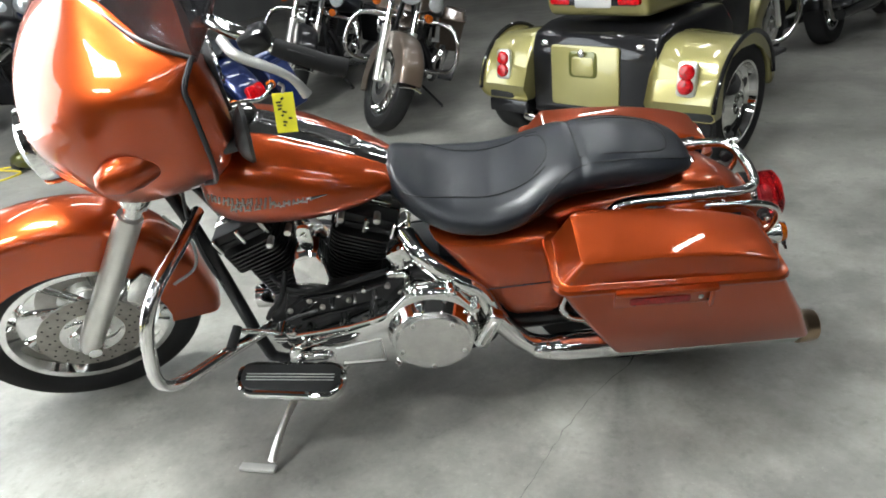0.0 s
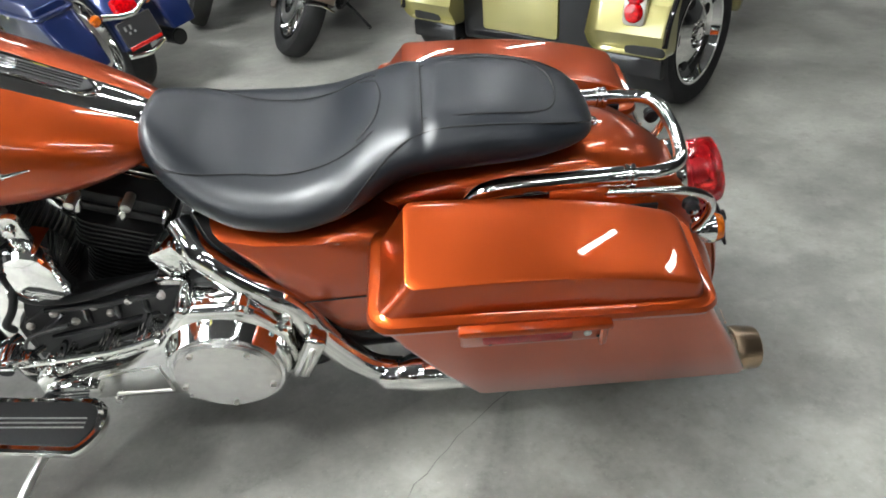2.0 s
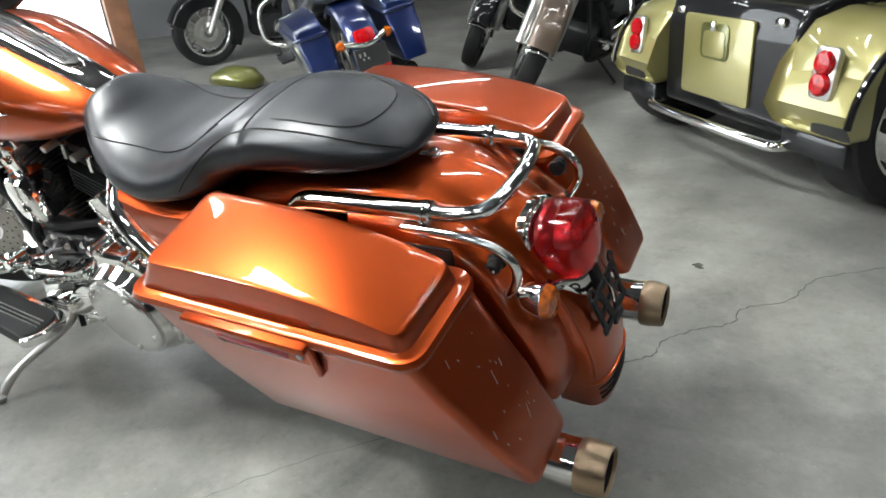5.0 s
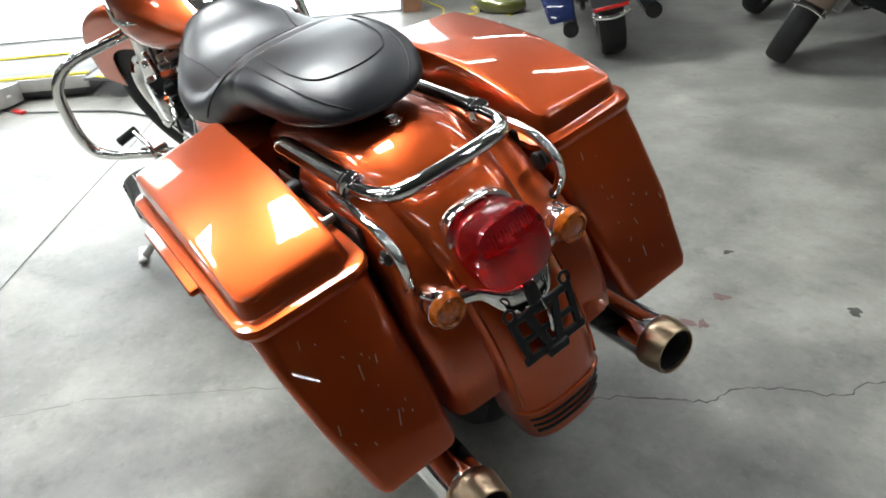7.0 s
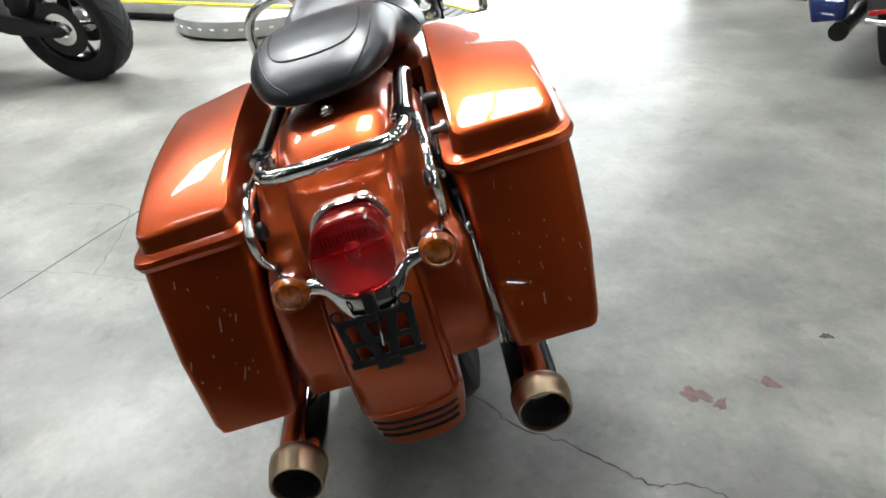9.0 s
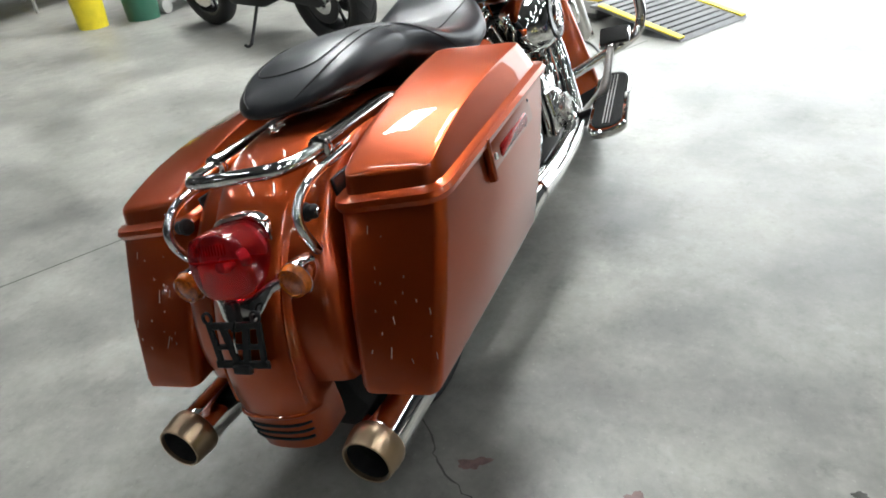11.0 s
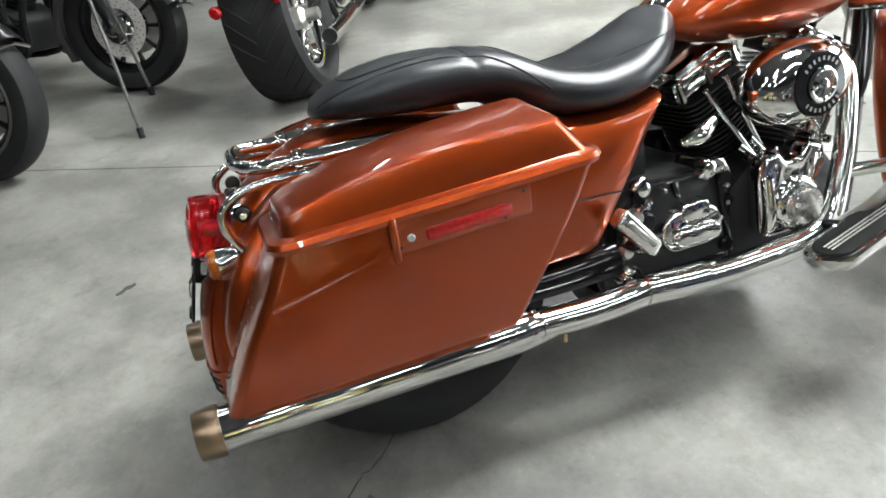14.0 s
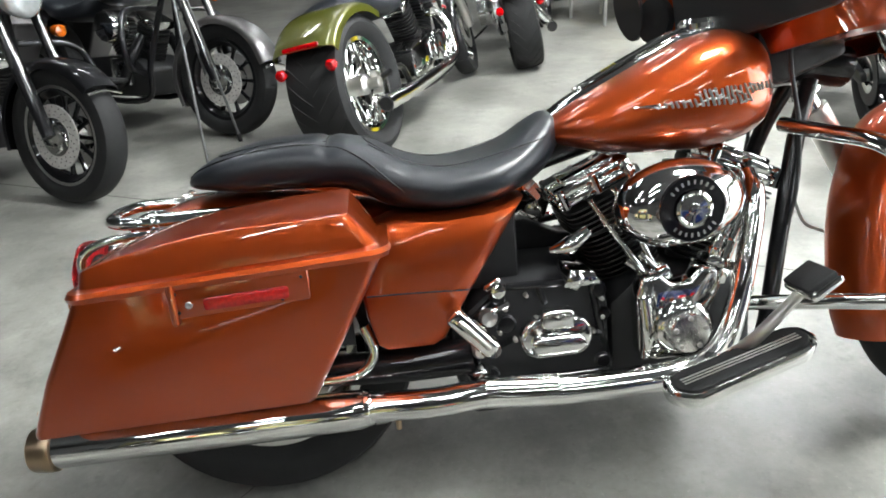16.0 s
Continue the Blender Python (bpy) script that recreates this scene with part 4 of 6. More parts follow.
part("tappet_cover", bm_join(bm_box((0.066, 0.05, 0.022), (0, 0, 0.0), 0.006), bm_lathe([(0.015, 0.008), (0.017, 0.014), (0.017, 0.024), (0.013, 0.028), (0.013, 0.060), (0.010, 0.064), (0.010, 0.115)], 14, (0.012, 0, 0), "Z"), bm_lathe([(0.013, 0.008), (0.013, 0.05), (0.009, 0.054), (0.009, 0.11)], 12, (-0.018, 0, 0), "Z")), "chrome", bike, m=pose(-0.975, 0.145, 0.450, 0, -20, 0))
# air cleaner
ac = new("air_cleaner")
ac.parent = bike
ac.empty_display_size = 0.03
ac.matrix_basis = pose(-0.876, 0, 0.592, 0, 4, 0)
acb = bm_lathe([(0.02, 0.246), (0.056, 0.247), (0.068, 0.244), (0.095, 0.236), (0.116, 0.218), (0.126, 0.195), (0.127, 0.175), (0.118, 0.150), (0.06, 0.10)], 56, axis="Y")
for v in acb.verts:
    r = math.hypot(v.co.x, v.co.z)
    k = 0.70 + 0.30 * max(0, min(1, (0.075 - r) / 0.02))
    v.co.z *= k
    v.co.x *= 1.05
part("cover", acb, "chrome", ac)
part("ring", bm_lathe([(0.038, 0.246), (0.039, 0.252), (0.064, 0.250), (0.066, 0.244)], 44, axis="Y"), "blackgloss", ac, "black centre ring")
part("medallion", bm_lathe([(0.037, 0.248), (0.036, 0.257), (0.031, 0.259), (0.027, 0.256), (0.012, 0.257), (0.010, 0.261), (0.003, 0.262)], 36, axis="Y"), "chrome", ac)
for k in range(26):
    a = 360 * k / 26
    if 150 < a < 210 or 330 < a or a < 30:
        continue
    part("mark", bm_box((0.0035, 0.0015, 0.008), (0.052 * math.cos(radians(a)), 0.2522, 0.052 * math.sin(radians(a))), 0, 1, (0, 90 - a, 0)), "satin", ac)
# cam cover and timing cover on the right
cam_out = [(-0.790, 0.27), (-0.785, 0.40), (-0.80, 0.445), (-0.84, 0.45), (-0.86, 0.425), (-0.90, 0.425), (-0.92, 0.455), (-0.965, 0.445), (-0.97, 0.40), (-0.945, 0.36), (-0.94, 0.29), (-0.90, 0.255), (-0.83, 0.255)]
part("cam_cover", bm_prism(cam_out, 0.14, 0.188, "Y", 0.012, 3), "chrome", bike)
part("timing_ring", bm_lathe([(0.062, 0.186), (0.062, 0.196), (0.054, 0.204), (0.046, 0.206)], 32, (-0.884, 0, 0.324), "Y"), "chrome", bike)
part("timing_cover", bm_lathe([(0.044, 0.195), (0.044, 0.218), (0.040, 0.224), (0.02, 0.226)], 36, (-0.884, 0, 0.324), "Y"), "clutchsteel", bike)
for k in range(5):
    a = radians(72 * k + 18)
    part("screw", bm_lathe([(0.005, 0.222), (0.005, 0.2275), (0.002, 0.228)], 8, (-0.884 + 0.033 * math.cos(a), 0, 0.324 + 0.033 * math.sin(a)), "Y"), "satin", bike)
part("cam_post", bm_tube([(-0.80, 0.19, 0.27), (-0.805, 0.195, 0.32), (-0.80, 0.19, 0.40)], [0.012, 0.016, 0.014], 10, 4), "chrome", bike)
# cast ribs and bosses on the black gearbox side
for x0, z0, x1, z1 in ((-0.735, 0.24, -0.70, 0.44), (-0.70, 0.44, -0.52, 0.445), (-0.515, 0.44, -0.445, 0.38), (-0.445, 0.37, -0.45, 0.24), (-0.72, 0.235, -0.47, 0.228), (-0.60, 0.40, -0.585, 0.445), (-0.53, 0.33, -0.45, 0.30), (-0.73, 0.32, -0.70, 0.325)):
    part("rib", bm_tube([(x0, 0.148, z0), ((x0 + x1) / 2, 0.150, (z0 + z1) / 2), (x1, 0.148, z1)], [0.008, 0.009, 0.008], 8, 2), "blackgloss", bike)
for x, z, r in ((-0.715, 0.42, 0.018), (-0.50, 0.425, 0.017), (-0.475, 0.255, 0.020), (-0.72, 0.26, 0.018), (-0.515, 0.365, 0.022), (-0.725, 0.365, 0.014)):
    part("boss", bm_lathe([(r, 0.146), (r, 0.158), (r * 0.8, 0.162), (r * 0.4, 0.1625)], 14, (x, 0, z), "Y"), "blackgloss", bike)
# gearbox end cover
part("gearbox_cover", bm_prism(rrect(-0.695, -0.540, 0.285, 0.375, 0.042, 7), 0.145, 0.178, "Y", 0.010, 3), "chrome", bike)
part("gearbox_cover_ridge", bm_prism(rrect(-0.675, -0.560, 0.300, 0.340, 0.019, 6), 0.17, 0.198, "Y", 0.007, 3), "chrome", bike)
part("gearbox_cover_ridge", bm_prism(rrect(-0.655, -0.585, 0.350, 0.392, 0.012, 5), 0.15, 0.186, "Y", 0.006, 3), "chrome", bike)
for k, (x, z) in enumerate(((-0.70, 0.33), (-0.65, 0.372), (-0.58, 0.372), (-0.532, 0.33), (-0.58, 0.287), (-0.65, 0.287), (-0.72, 0.40), (-0.515, 0.40), (-0.50, 0.35), (-0.665, 0.43), (-0.56, 0.425), (-0.72, 0.36))):
    part("bolt", bm_lathe([(0.005, 0.145), (0.005, 0.164), (0.003, 0.166)], 8, (x, 0, z), "Y"), "disc", bike)
part("starter_cover", bm_join(bm_prism([(-0.72, 0.435), (-0.70, 0.468), (-0.65, 0.475), (-0.635, 0.435)], 0.08, 0.175, "Y", 0.006), bm_lathe([(0.018, 0.12), (0.018, 0.18), (0.012, 0.184)], 16, (-0.66, 0, 0.452), "Y")), "chrome", bike)
part("oil_filler", bm_lathe([(0.018, 0.15), (0.020, 0.165), (0.016, 0.178), (0.006, 0.18)], 16, (-0.477, 0, 0.388), "Y"), "satin", bike)
part("linkage", bm_join(bm_lathe([(0.015, 0.14), (0.015, 0.175), (0.008, 0.178)], 12, (-0.50, 0, 0.445), "Y"), bm_box((0.04, 0.012, 0.014), (-0.49, 0.17, 0.46), 0.004, 1, (0, 30, 0))), "chrome", bike)
part("linkage_pivot", bm_lathe([(0.017, 0.14), (0.019, 0.165), (0.012, 0.175)], 14, (-0.455, 0, 0.318), "Y"), "satin", bike)
part("pivot_cap", bm_lathe([(0.026, 0.13), (0.026, 0.165), (0.020, 0.178), (0.006, 0.182)], 18, (-0.452, 0, 0.262), "Y"), "chrome", bike)
part("brake_rod", bm_tube([(-0.52, 0.165, 0.415), (-0.485, 0.172, 0.40), (-0.455, 0.17, 0.36), (-0.45, 0.165, 0.33)], 0.007, 8, 4), "chrome", bike)
part("intake_cover", bm_tube([(-0.62, 0.14, 0.51), (-0.66, 0.15, 0.52), (-0.70, 0.145, 0.545)], [0.008, 0.020, 0.012], 10, 4), "chrome", bike)
# left side: primary drive
prim = [(-1.00, 0.275), (-0.995, 0.325), (-0.96, 0.352), (-0.72, 0.425), (-0.695, 0.455), (-0.655, 0.500), (-0.63, 0.512), (-0.545, 0.508), (-0.515, 0.495), (-0.468, 0.43), (-0.462, 0.34), (-0.50, 0.27), (-0.56, 0.235), (-0.66, 0.24), (-0.75, 0.252), (-0.95, 0.252)]
part("primary_cover", bm_prism(prim, -0.235, -0.12, "Y", 0.014, 3), "chrome", bike)
part("clutch_bulge", bm_lathe([(0.125, -0.225), (0.118, -0.240), (0.110, -0.262), (0.107, -0.268), (0.02, -0.268)], 48, (-0.592, 0, 0.366), "Y"), "chrome", bike)
part("clutch_cover", bm_lathe([(0.100, -0.266), (0.100, -0.274), (0.095, -0.279), (0.088, -0.2795), (0.02, -0.281)], 48, (-0.592, 0, 0.366), "Y"), "clutchsteel", bike)
for k in range(5):
    a = radians(72 * k + 50)
    part("screw", bm_lathe([(0.0055, -0.278), (0.0055, -0.283), (0.003, -0.284)], 8, (-0.592 + 0.087 * math.cos(a), 0, 0.366 + 0.087 * math.sin(a)), "Y"), "satin", bike)
for x, z in ((-0.93, 0.365), (-0.83, 0.397), (-0.745, 0.425), (-0.64, 0.512), (-0.535, 0.505), (-0.472, 0.44), (-0.70, 0.25), (-0.85, 0.255)):
    part("bolt_boss", bm_lathe([(0.013, -0.16), (0.013, -0.232), (0.008, -0.238), (0.008, -0.243), (0.003, -0.244)], 12, (x, 0, z), "Y"), "chrome", bike)
part("inspection_cover", bm_move(bm_lathe([(0.05, -0.232), (0.048, -0.244), (0.042, -0.248), (0.01, -0.249)], 32, axis="Y"), Matrix.Translation((-0.925, 0, 0.300)) @ Matrix.Diagonal((1.15, 1, 0.62, 1))), "chrome", bike)
for k in range(3):
    part("inspection_rib", bm_tube([(-0.965 + 0.006 * k, -0.249, 0.311 - 0.011 * k), (-0.885 - 0.006 * k, -0.249, 0.311 - 0.011 * k)], 0.0022, 6, smooth=False), "blackmatt", bike)
    part("primary_slot", bm_tube([(-0.90 + 0.012 * k, -0.236, 0.350 + 0.010 * k), (-0.82 + 0.008 * k, -0.236, 0.366 + 0.010 * k)], 0.0024, 6, smooth=False), "blackmatt", bike)
part("primary_outline", bm_tube([(-0.86, -0.2355, 0.335), (-0.745, -0.2355, 0.355), (-0.735, -0.2355, 0.345), (-0.735, -0.2355, 0.28), (-0.745, -0.2355, 0.272), (-0.85, -0.2355, 0.272)], 0.002, 6, 2), "satin", bike)
part("inner_primary", bm_prism([(-1.0, 0.33), (-0.99, 0.43), (-0.93, 0.465), (-0.70, 0.49), (-0.62, 0.53), (-0.52, 0.52), (-0.45, 0.45), (-0.45, 0.33)], -0.165, -0.10, "Y", 0.006), "blackmatt", bike, angle=12)
part("starter_motor", bm_lathe([(0.02, -0.98), (0.036, -0.975), (0.032, -0.86), (0.034, -0.85), (0.034, -0.74), (0.026, -0.73)], 18, (0, -0.125, 0.440), "X"), "blackmatt", bike)
for x0, z0, x1, z1 in ((-0.965, 0.40, -0.90, 0.452), (-0.86, 0.42, -0.85, 0.472), (-0.80, 0.43, -0.79, 0.478), (-0.74, 0.44, -0.735, 0.485), (-0.95, 0.385, -0.72, 0.435), (-0.93, 0.462, -0.70, 0.487)):
    part("casting_rib", bm_tube([(x0, -0.163, z0), ((x0 + x1) / 2, -0.167, (z0 + z1) / 2), (x1, -0.163, z1)], [0.006, 0.008, 0.006], 8, 2), "blackgloss", bike)
for x, z in ((-0.975, 0.425), (-0.915, 0.457), (-0.835, 0.468), (-0.765, 0.478), (-0.70, 0.485), (-0.885, 0.43), (-0.81, 0.447)):
    part("casting_bolt", bm_lathe([(0.008, -0.160), (0.008, -0.170), (0.005, -0.174)], 8, (x, 0, z), "Y"), "disc", bike)
part("hose", bm_tube([(-1.02, -0.10, 0.50), (-0.96, -0.15, 0.485), (-0.86, -0.165, 0.492), (-0.74, -0.155, 0.515), (-0.66, -0.13, 0.52)], 0.009, 10, 5), "rubber", bike)
part("hose", bm_tube([(-1.06, -0.12, 0.36), (-1.03, -0.155, 0.42), (-0.99, -0.16, 0.47), (-0.97, -0.12, 0.53)], 0.008, 10, 5), "rubber", bike)
part("wire", bm_tube([(-1.04, -0.13, 0.30), (-1.02, -0.17, 0.35), (-0.985, -0.175, 0.40), (-0.90, -0.172, 0.425)], 0.004, 8, 5), "plastic", bike)
part("horn_cover", bm_loft([[V(-0.882 + 1.12 * a * k + dx, y, 0.584 + 1.12 * b * k) for a, b in ((-0.044, -0.030), (-0.038, -0.048), (-0.02, -0.058), (0.02, -0.058), (0.038, -0.048), (0.044, -0.030), (0.040, 0.02), (0.026, 0.048), (0.0, 0.056), (-0.026, 0.048), (-0.040, 0.02))] for y, k, dx in ((-0.12, 0.9, 0), (-0.165, 1.0, 0), (-0.188, 0.97, 0), (-0.197, 0.86, 0), (-0.200, 0.3, 0))]), "chrome", bike, angle=30)
part("horn_bracket", bm_join(bm_prism(rrect(-0.898, -0.862, 0.632, 0.705, 0.014, 5), -0.17, -0.155, "Y", 0.004), bm_lathe([(0.010, -0.165), (0.010, -0.182), (0.005, -0.184)], 12, (-0.880, 0, 0.678), "Y")), "chrome", bike)
for x, z in ((-0.93, 0.665), (-0.79, 0.69), (-0.70, 0.675), (-0.985, 0.63)):
    part("mount_stud", bm_lathe([(0.009, -0.10), (0.009, -0.135), (0.005, -0.137)], 10, (x, 0, z), "Y"), "satin", bike)
part("oil_filter", bm_lathe([(0.01, -1.125), (0.036, -1.12), (0.038, -1.05)], 20, (0, 0.01, 0.33), "X"), "chrome", bike)
part("coil_cover", bm_box((0.06, 0.06, 0.07), (-0.655, -0.135, 0.565), 0.012, 2, (0, -22, 0)), "chrome", bike)
part("coil_base", bm_box((0.07, 0.03, 0.02), (-0.665, -0.15, 0.515), 0.004, 1, (0, 8, 0)), "chrome", bike)
# frame
for s in (1, -1):
    part("frame_tube", bm_tube([(-1.24, 0.035 * s, 0.80), (-1.19, 0.07 * s, 0.68), (-1.14, 0.105 * s, 0.48), (-1.10, 0.12 * s, 0.26), (-1.05, 0.125 * s, 0.19), (-0.8, 0.125 * s, 0.175), (-0.5, 0.125 * s, 0.19), (-0.42, 0.125 * s, 0.26), (-0.43, 0.12 * s, 0.50), (-0.52, 0.10 * s, 0.64)], 0.0185, 12, 6), "blackgloss", bike)
part("frame_neck", bm_tube([(-1.34, 0, 0.82), (-1.22, 0, 0.84), (-1.05, 0, 0.80), (-0.6, 0, 0.68)], [0.045, 0.05, 0.035, 0.03], 12, 4), "blackgloss", bike)
part("fork_shroud", bm_prism([(-1.30, 0.85), (-1.29, 0.95), (-1.10, 0.95), (-1.10, 0.83), (-1.16, 0.80)], -0.07, 0.07, "Y", 0.012), "plastic", bike)
# crash bars
for s in (1, -1):
    part("crash_bar", bm_tube([(-1.16, 0.07 * s, 0.715), (-1.175, 0.20 * s, 0.705), (-1.20, 0.32 * s, 0.69), (-1.225, 0.385 * s, 0.635), (-1.25, 0.405 * s, 0.53), (-1.258, 0.402 * s, 0.45), (-1.23, 0.37 * s, 0.405), (-1.15, 0.26 * s, 0.375), (-1.05, 0.13 * s, 0.34)], 0.0165, 16, 7), "chrome", bike)


# footboards
def footboard(s, x0, x1, y0, y1, zf, zr):
    f = new("footboard")
    f.parent = bike
    f.empty_display_size = 0.02

    def z(x):
        return lerp_list(x, [x0, x1], [zf, zr])

    def outl(ins):
        pts = []
        for x, y in rrect(x0 + ins, x1 - ins, y0 + ins, y1 - ins, 0.042 - ins * 0.8, 7):
            k = lerp_list(x, [x0, x0 + 0.08, x1 - 0.04, x1], [0.018, 0, 0, 0.022]) if y > (y0 + y1) / 2 else 0
            pts.append((x, y - k))
        return pts
    rings = [[V(x, s * y, z(x) + dz) for x, y in outl(ins)] for ins, dz in ((0.02, -0.030), (0.004, -0.026), (0.0, -0.012), (0.001, -0.004), (0.006, 0.0))]
    part("tray", bm_loft(rings), "chrome", f, angle=30)
    part("pad", bm_loft([[V(x, s * y, z(x) + dz) for x, y in outl(ins)] for ins, dz in ((0.014, -0.002), (0.015, 0.003), (0.018, 0.0045))]), "rubber", f, "black rubber pad")
    for k in range(3):
        y = y0 + (y1 - y0) * (0.42 + 0.08 * k)
        part("strip", bm_tube([(x0 + 0.03, s * y, z(x0 + 0.03) + 0.005), (x1 - 0.03, s * y, z(x1 - 0.03) + 0.005)], 0.0015, 6, smooth=False), "satin", f)
    part("mount", bm_tube([((x0 + x1) / 2, s * (y0 + 0.02), z(-0.95) - 0.03), ((x0 + x1) / 2 + 0.02, s * 0.13, z(-0.95) - 0.06)], 0.014, 10, smooth=False), "blackgloss", f)


footboard(-1, -1.112, -0.828, 0.272, 0.392, 0.362, 0.322)
footboard(1, -1.072, -0.785, 0.280, 0.396, 0.350, 0.264)
# brake and shift pedals
br = new("brake_pedal")
br.parent = bike
br.empty_display_size = 0.02
part("arm", bm_tube([(-1.052, 0.345, 0.448), (-1.02, 0.335, 0.405), (-0.965, 0.315, 0.335), (-0.945, 0.25, 0.275)], [0.010, 0.011, 0.013, 0.013], 10, 5), "satin", br)
part("frame", bm_box((0.070, 0.092, 0.020), (-1.055, 0.355, 0.455), 0.008, 2, (0, 34, 0)), "chrome", br)
part("pad", bm_box((0.062, 0.082, 0.012), (-1.048, 0.355, 0.4655), 0.005, 2, (0, 34, 0)), "rubber", br)
sh = new("shift_lever")
sh.parent = bike
sh.empty_display_size = 0.02
part("arm", bm_tube([(-1.075, -0.275, 0.475), (-1.02, -0.265, 0.452), (-0.97, -0.255, 0.428), (-0.95, -0.20, 0.40)], 0.007, 10, 4), "chrome", sh)
part("peg", bm_tube([(-1.085, -0.265, 0.478), (-1.095, -0.325, 0.462)], [0.013, 0.013], 12, smooth=False), "rubber", sh)
part("pivot", bm_join(bm_lathe([(0.017, -0.27), (0.017, -0.22)], 14, (-0.985, 0, 0.425), "Y"), bm_box((0.03, 0.03, 0.05), (-0.965, -0.235, 0.40), 0.006)), "chrome", sh)
part("rod", bm_tube([(-0.97, -0.245, 0.405), (-0.80, -0.245, 0.425), (-0.70, -0.245, 0.455)], 0.006, 8, 2), "chrome", sh)
# passenger pegs, folded up
for s, xs in ((1, ((-0.395, 0.432), (-0.475, 0.342))), (-1, ((-0.415, 0.415), (-0.470, 0.300)))):
    p = new("passenger_peg")
    p.parent = bike
    p.empty_display_size = 0.02
    (xa, za), (xb, zb) = xs
    d = V(xb - xa, 0, zb - za)
    L = d.length
    ang = math.degrees(math.atan2(d.x, d.z))
    part("body", bm_box((0.040, 0.040, L), ((xa + xb) / 2, 0.232 * s, (za + zb) / 2), 0.011, 3, (0, ang, 0)), "chrome", p)
    part("pad", bm_box((0.012, 0.012, L * 0.72), ((xa + xb) / 2 - 0.002, 0.252 * s, (za + zb) / 2), 0.004, 1, (0, ang, 0)), "satin", p)
    part("clevis", bm_tube([(xb, 0.232 * s, zb), (xb + 0.02, 0.15 * s, zb - 0.01)], 0.016, 10, smooth=False), "chrome", p)
# side stand: its foot lies flat on the floor
ks = new("side_stand")
ks.parent = bike
ks.empty_display_size = 0.02
UP = Matrix.Rotation(radians(-LEAN), 4, "X")


def floor_pt(x, y, z):
    return UP @ V(x, y, z)


part("leg", bm_tube([(-0.985, -0.20, 0.235), (-0.99, -0.235, 0.20), floor_pt(-1.035, -0.40, 0.075), floor_pt(-1.058, -0.455, 0.022)], [0.011, 0.011, 0.0095, 0.012], 12, 5), "satin", ks)
part("foot", bm_move(bm_box((0.105, 0.026, 0.012), (0, 0, 0), 0.004, 2), UP @ pose(-1.098, -0.458, 0.008, 0, 0, -12)), "plate", ks)
part("spring", bm_tube([(-0.975, -0.19, 0.25), (-0.95, -0.22, 0.19)], 0.008, 8, smooth=False), "blackmatt", ks)

# front end, turned with the bars -------------------------------------------------
steer = new("front_end")
steer.parent = bike
steer.empty_display_size = 0.03
steer.matrix_basis = STEERING
FF = [(-1.985, 0.50), (-1.945, 0.60), (-1.87, 0.692), (-1.76, 0.743), (-1.64, 0.758), (-1.52, 0.740), (-1.42, 0.688), (-1.345, 0.603), (-1.294, 0.50), (-1.270, 0.39), (-1.264, 0.28), (-1.276, 0.215)]
part("front_fender", fender(FF, 0.088, 0.155, drop=0.046, taper=lambda q: lerp_list(q, [0, 0.5, 1], [0.95, 1, 0.84])), "orange", steer, angle=50)
part("brake_line", bm_tube([(-1.30, -0.10, 0.70), (-1.262, -0.112, 0.60), (-1.285, -0.115, 0.49), (-1.36, -0.115, 0.45)], 0.004, 8, 5), "plate", steer)
for s in (-1, 1):
    part("fork_leg", bm_tube([(-1.652, 0.118 * s, 0.315), (-1.632, 0.118 * s, 0.355), (-1.505, 0.118 * s, 0.54), (-1.366, 0.118 * s, 0.748)], [0.026, 0.034, 0.034, 0.033], 18, 2), "satin", steer)
    part("fork_tube", bm_tube([(-1.366, 0.118 * s, 0.743), (-1.20, 0.118 * s, 1.00)], 0.0235, 16, smooth=False), "chrome", steer)
    part("fork_cover", bm_lathe([(0.030, -0.035), (0.038, -0.03), (0.040, 0.02), (0.034, 0.035)], 20, axis="Z"), "chrome", steer, m=pose(-1.325, 0.118 * s, 0.81, 0, 32, 0))
    part("caliper", bm_prism([(-1.50, 0.44), (-1.47, 0.50), (-1.42, 0.53), (-1.40, 0.50), (-1.43, 0.44), (-1.47, 0.41)], 0.066 * s, 0.11 * s, "Y", 0.01), "chrome", steer)
part("axle_cap", bm_lathe([(0.018, -0.15), (0.020, -0.13), (0.020, 0.13), (0.018, 0.15)], 16, (-1.64, 0, 0.322), "Y"), "chrome", steer)
FZ = [0.835, 0.86, 0.90, 0.94, 1.0, 1.06, 1.12, 1.16, 1.20, 1.235, 1.26, 1.29, 1.32]
FY = [0.15, 0.21, 0.27, 0.32, 0.35, 0.357, 0.355, 0.35, 0.338, 0.30, 0.23, 0.16, 0.07]
FF_X = [-1.36, -1.43, -1.465, -1.485, -1.487, -1.477, -1.457, -1.432, -1.397, -1.358, -1.328, -1.297, -1.267]
FB_X = [-1.30, -1.29, -1.25, -1.165, -1.125, -1.122, -1.12, -1.12, -1.112, -1.09, -1.16, -1.20, -1.245]


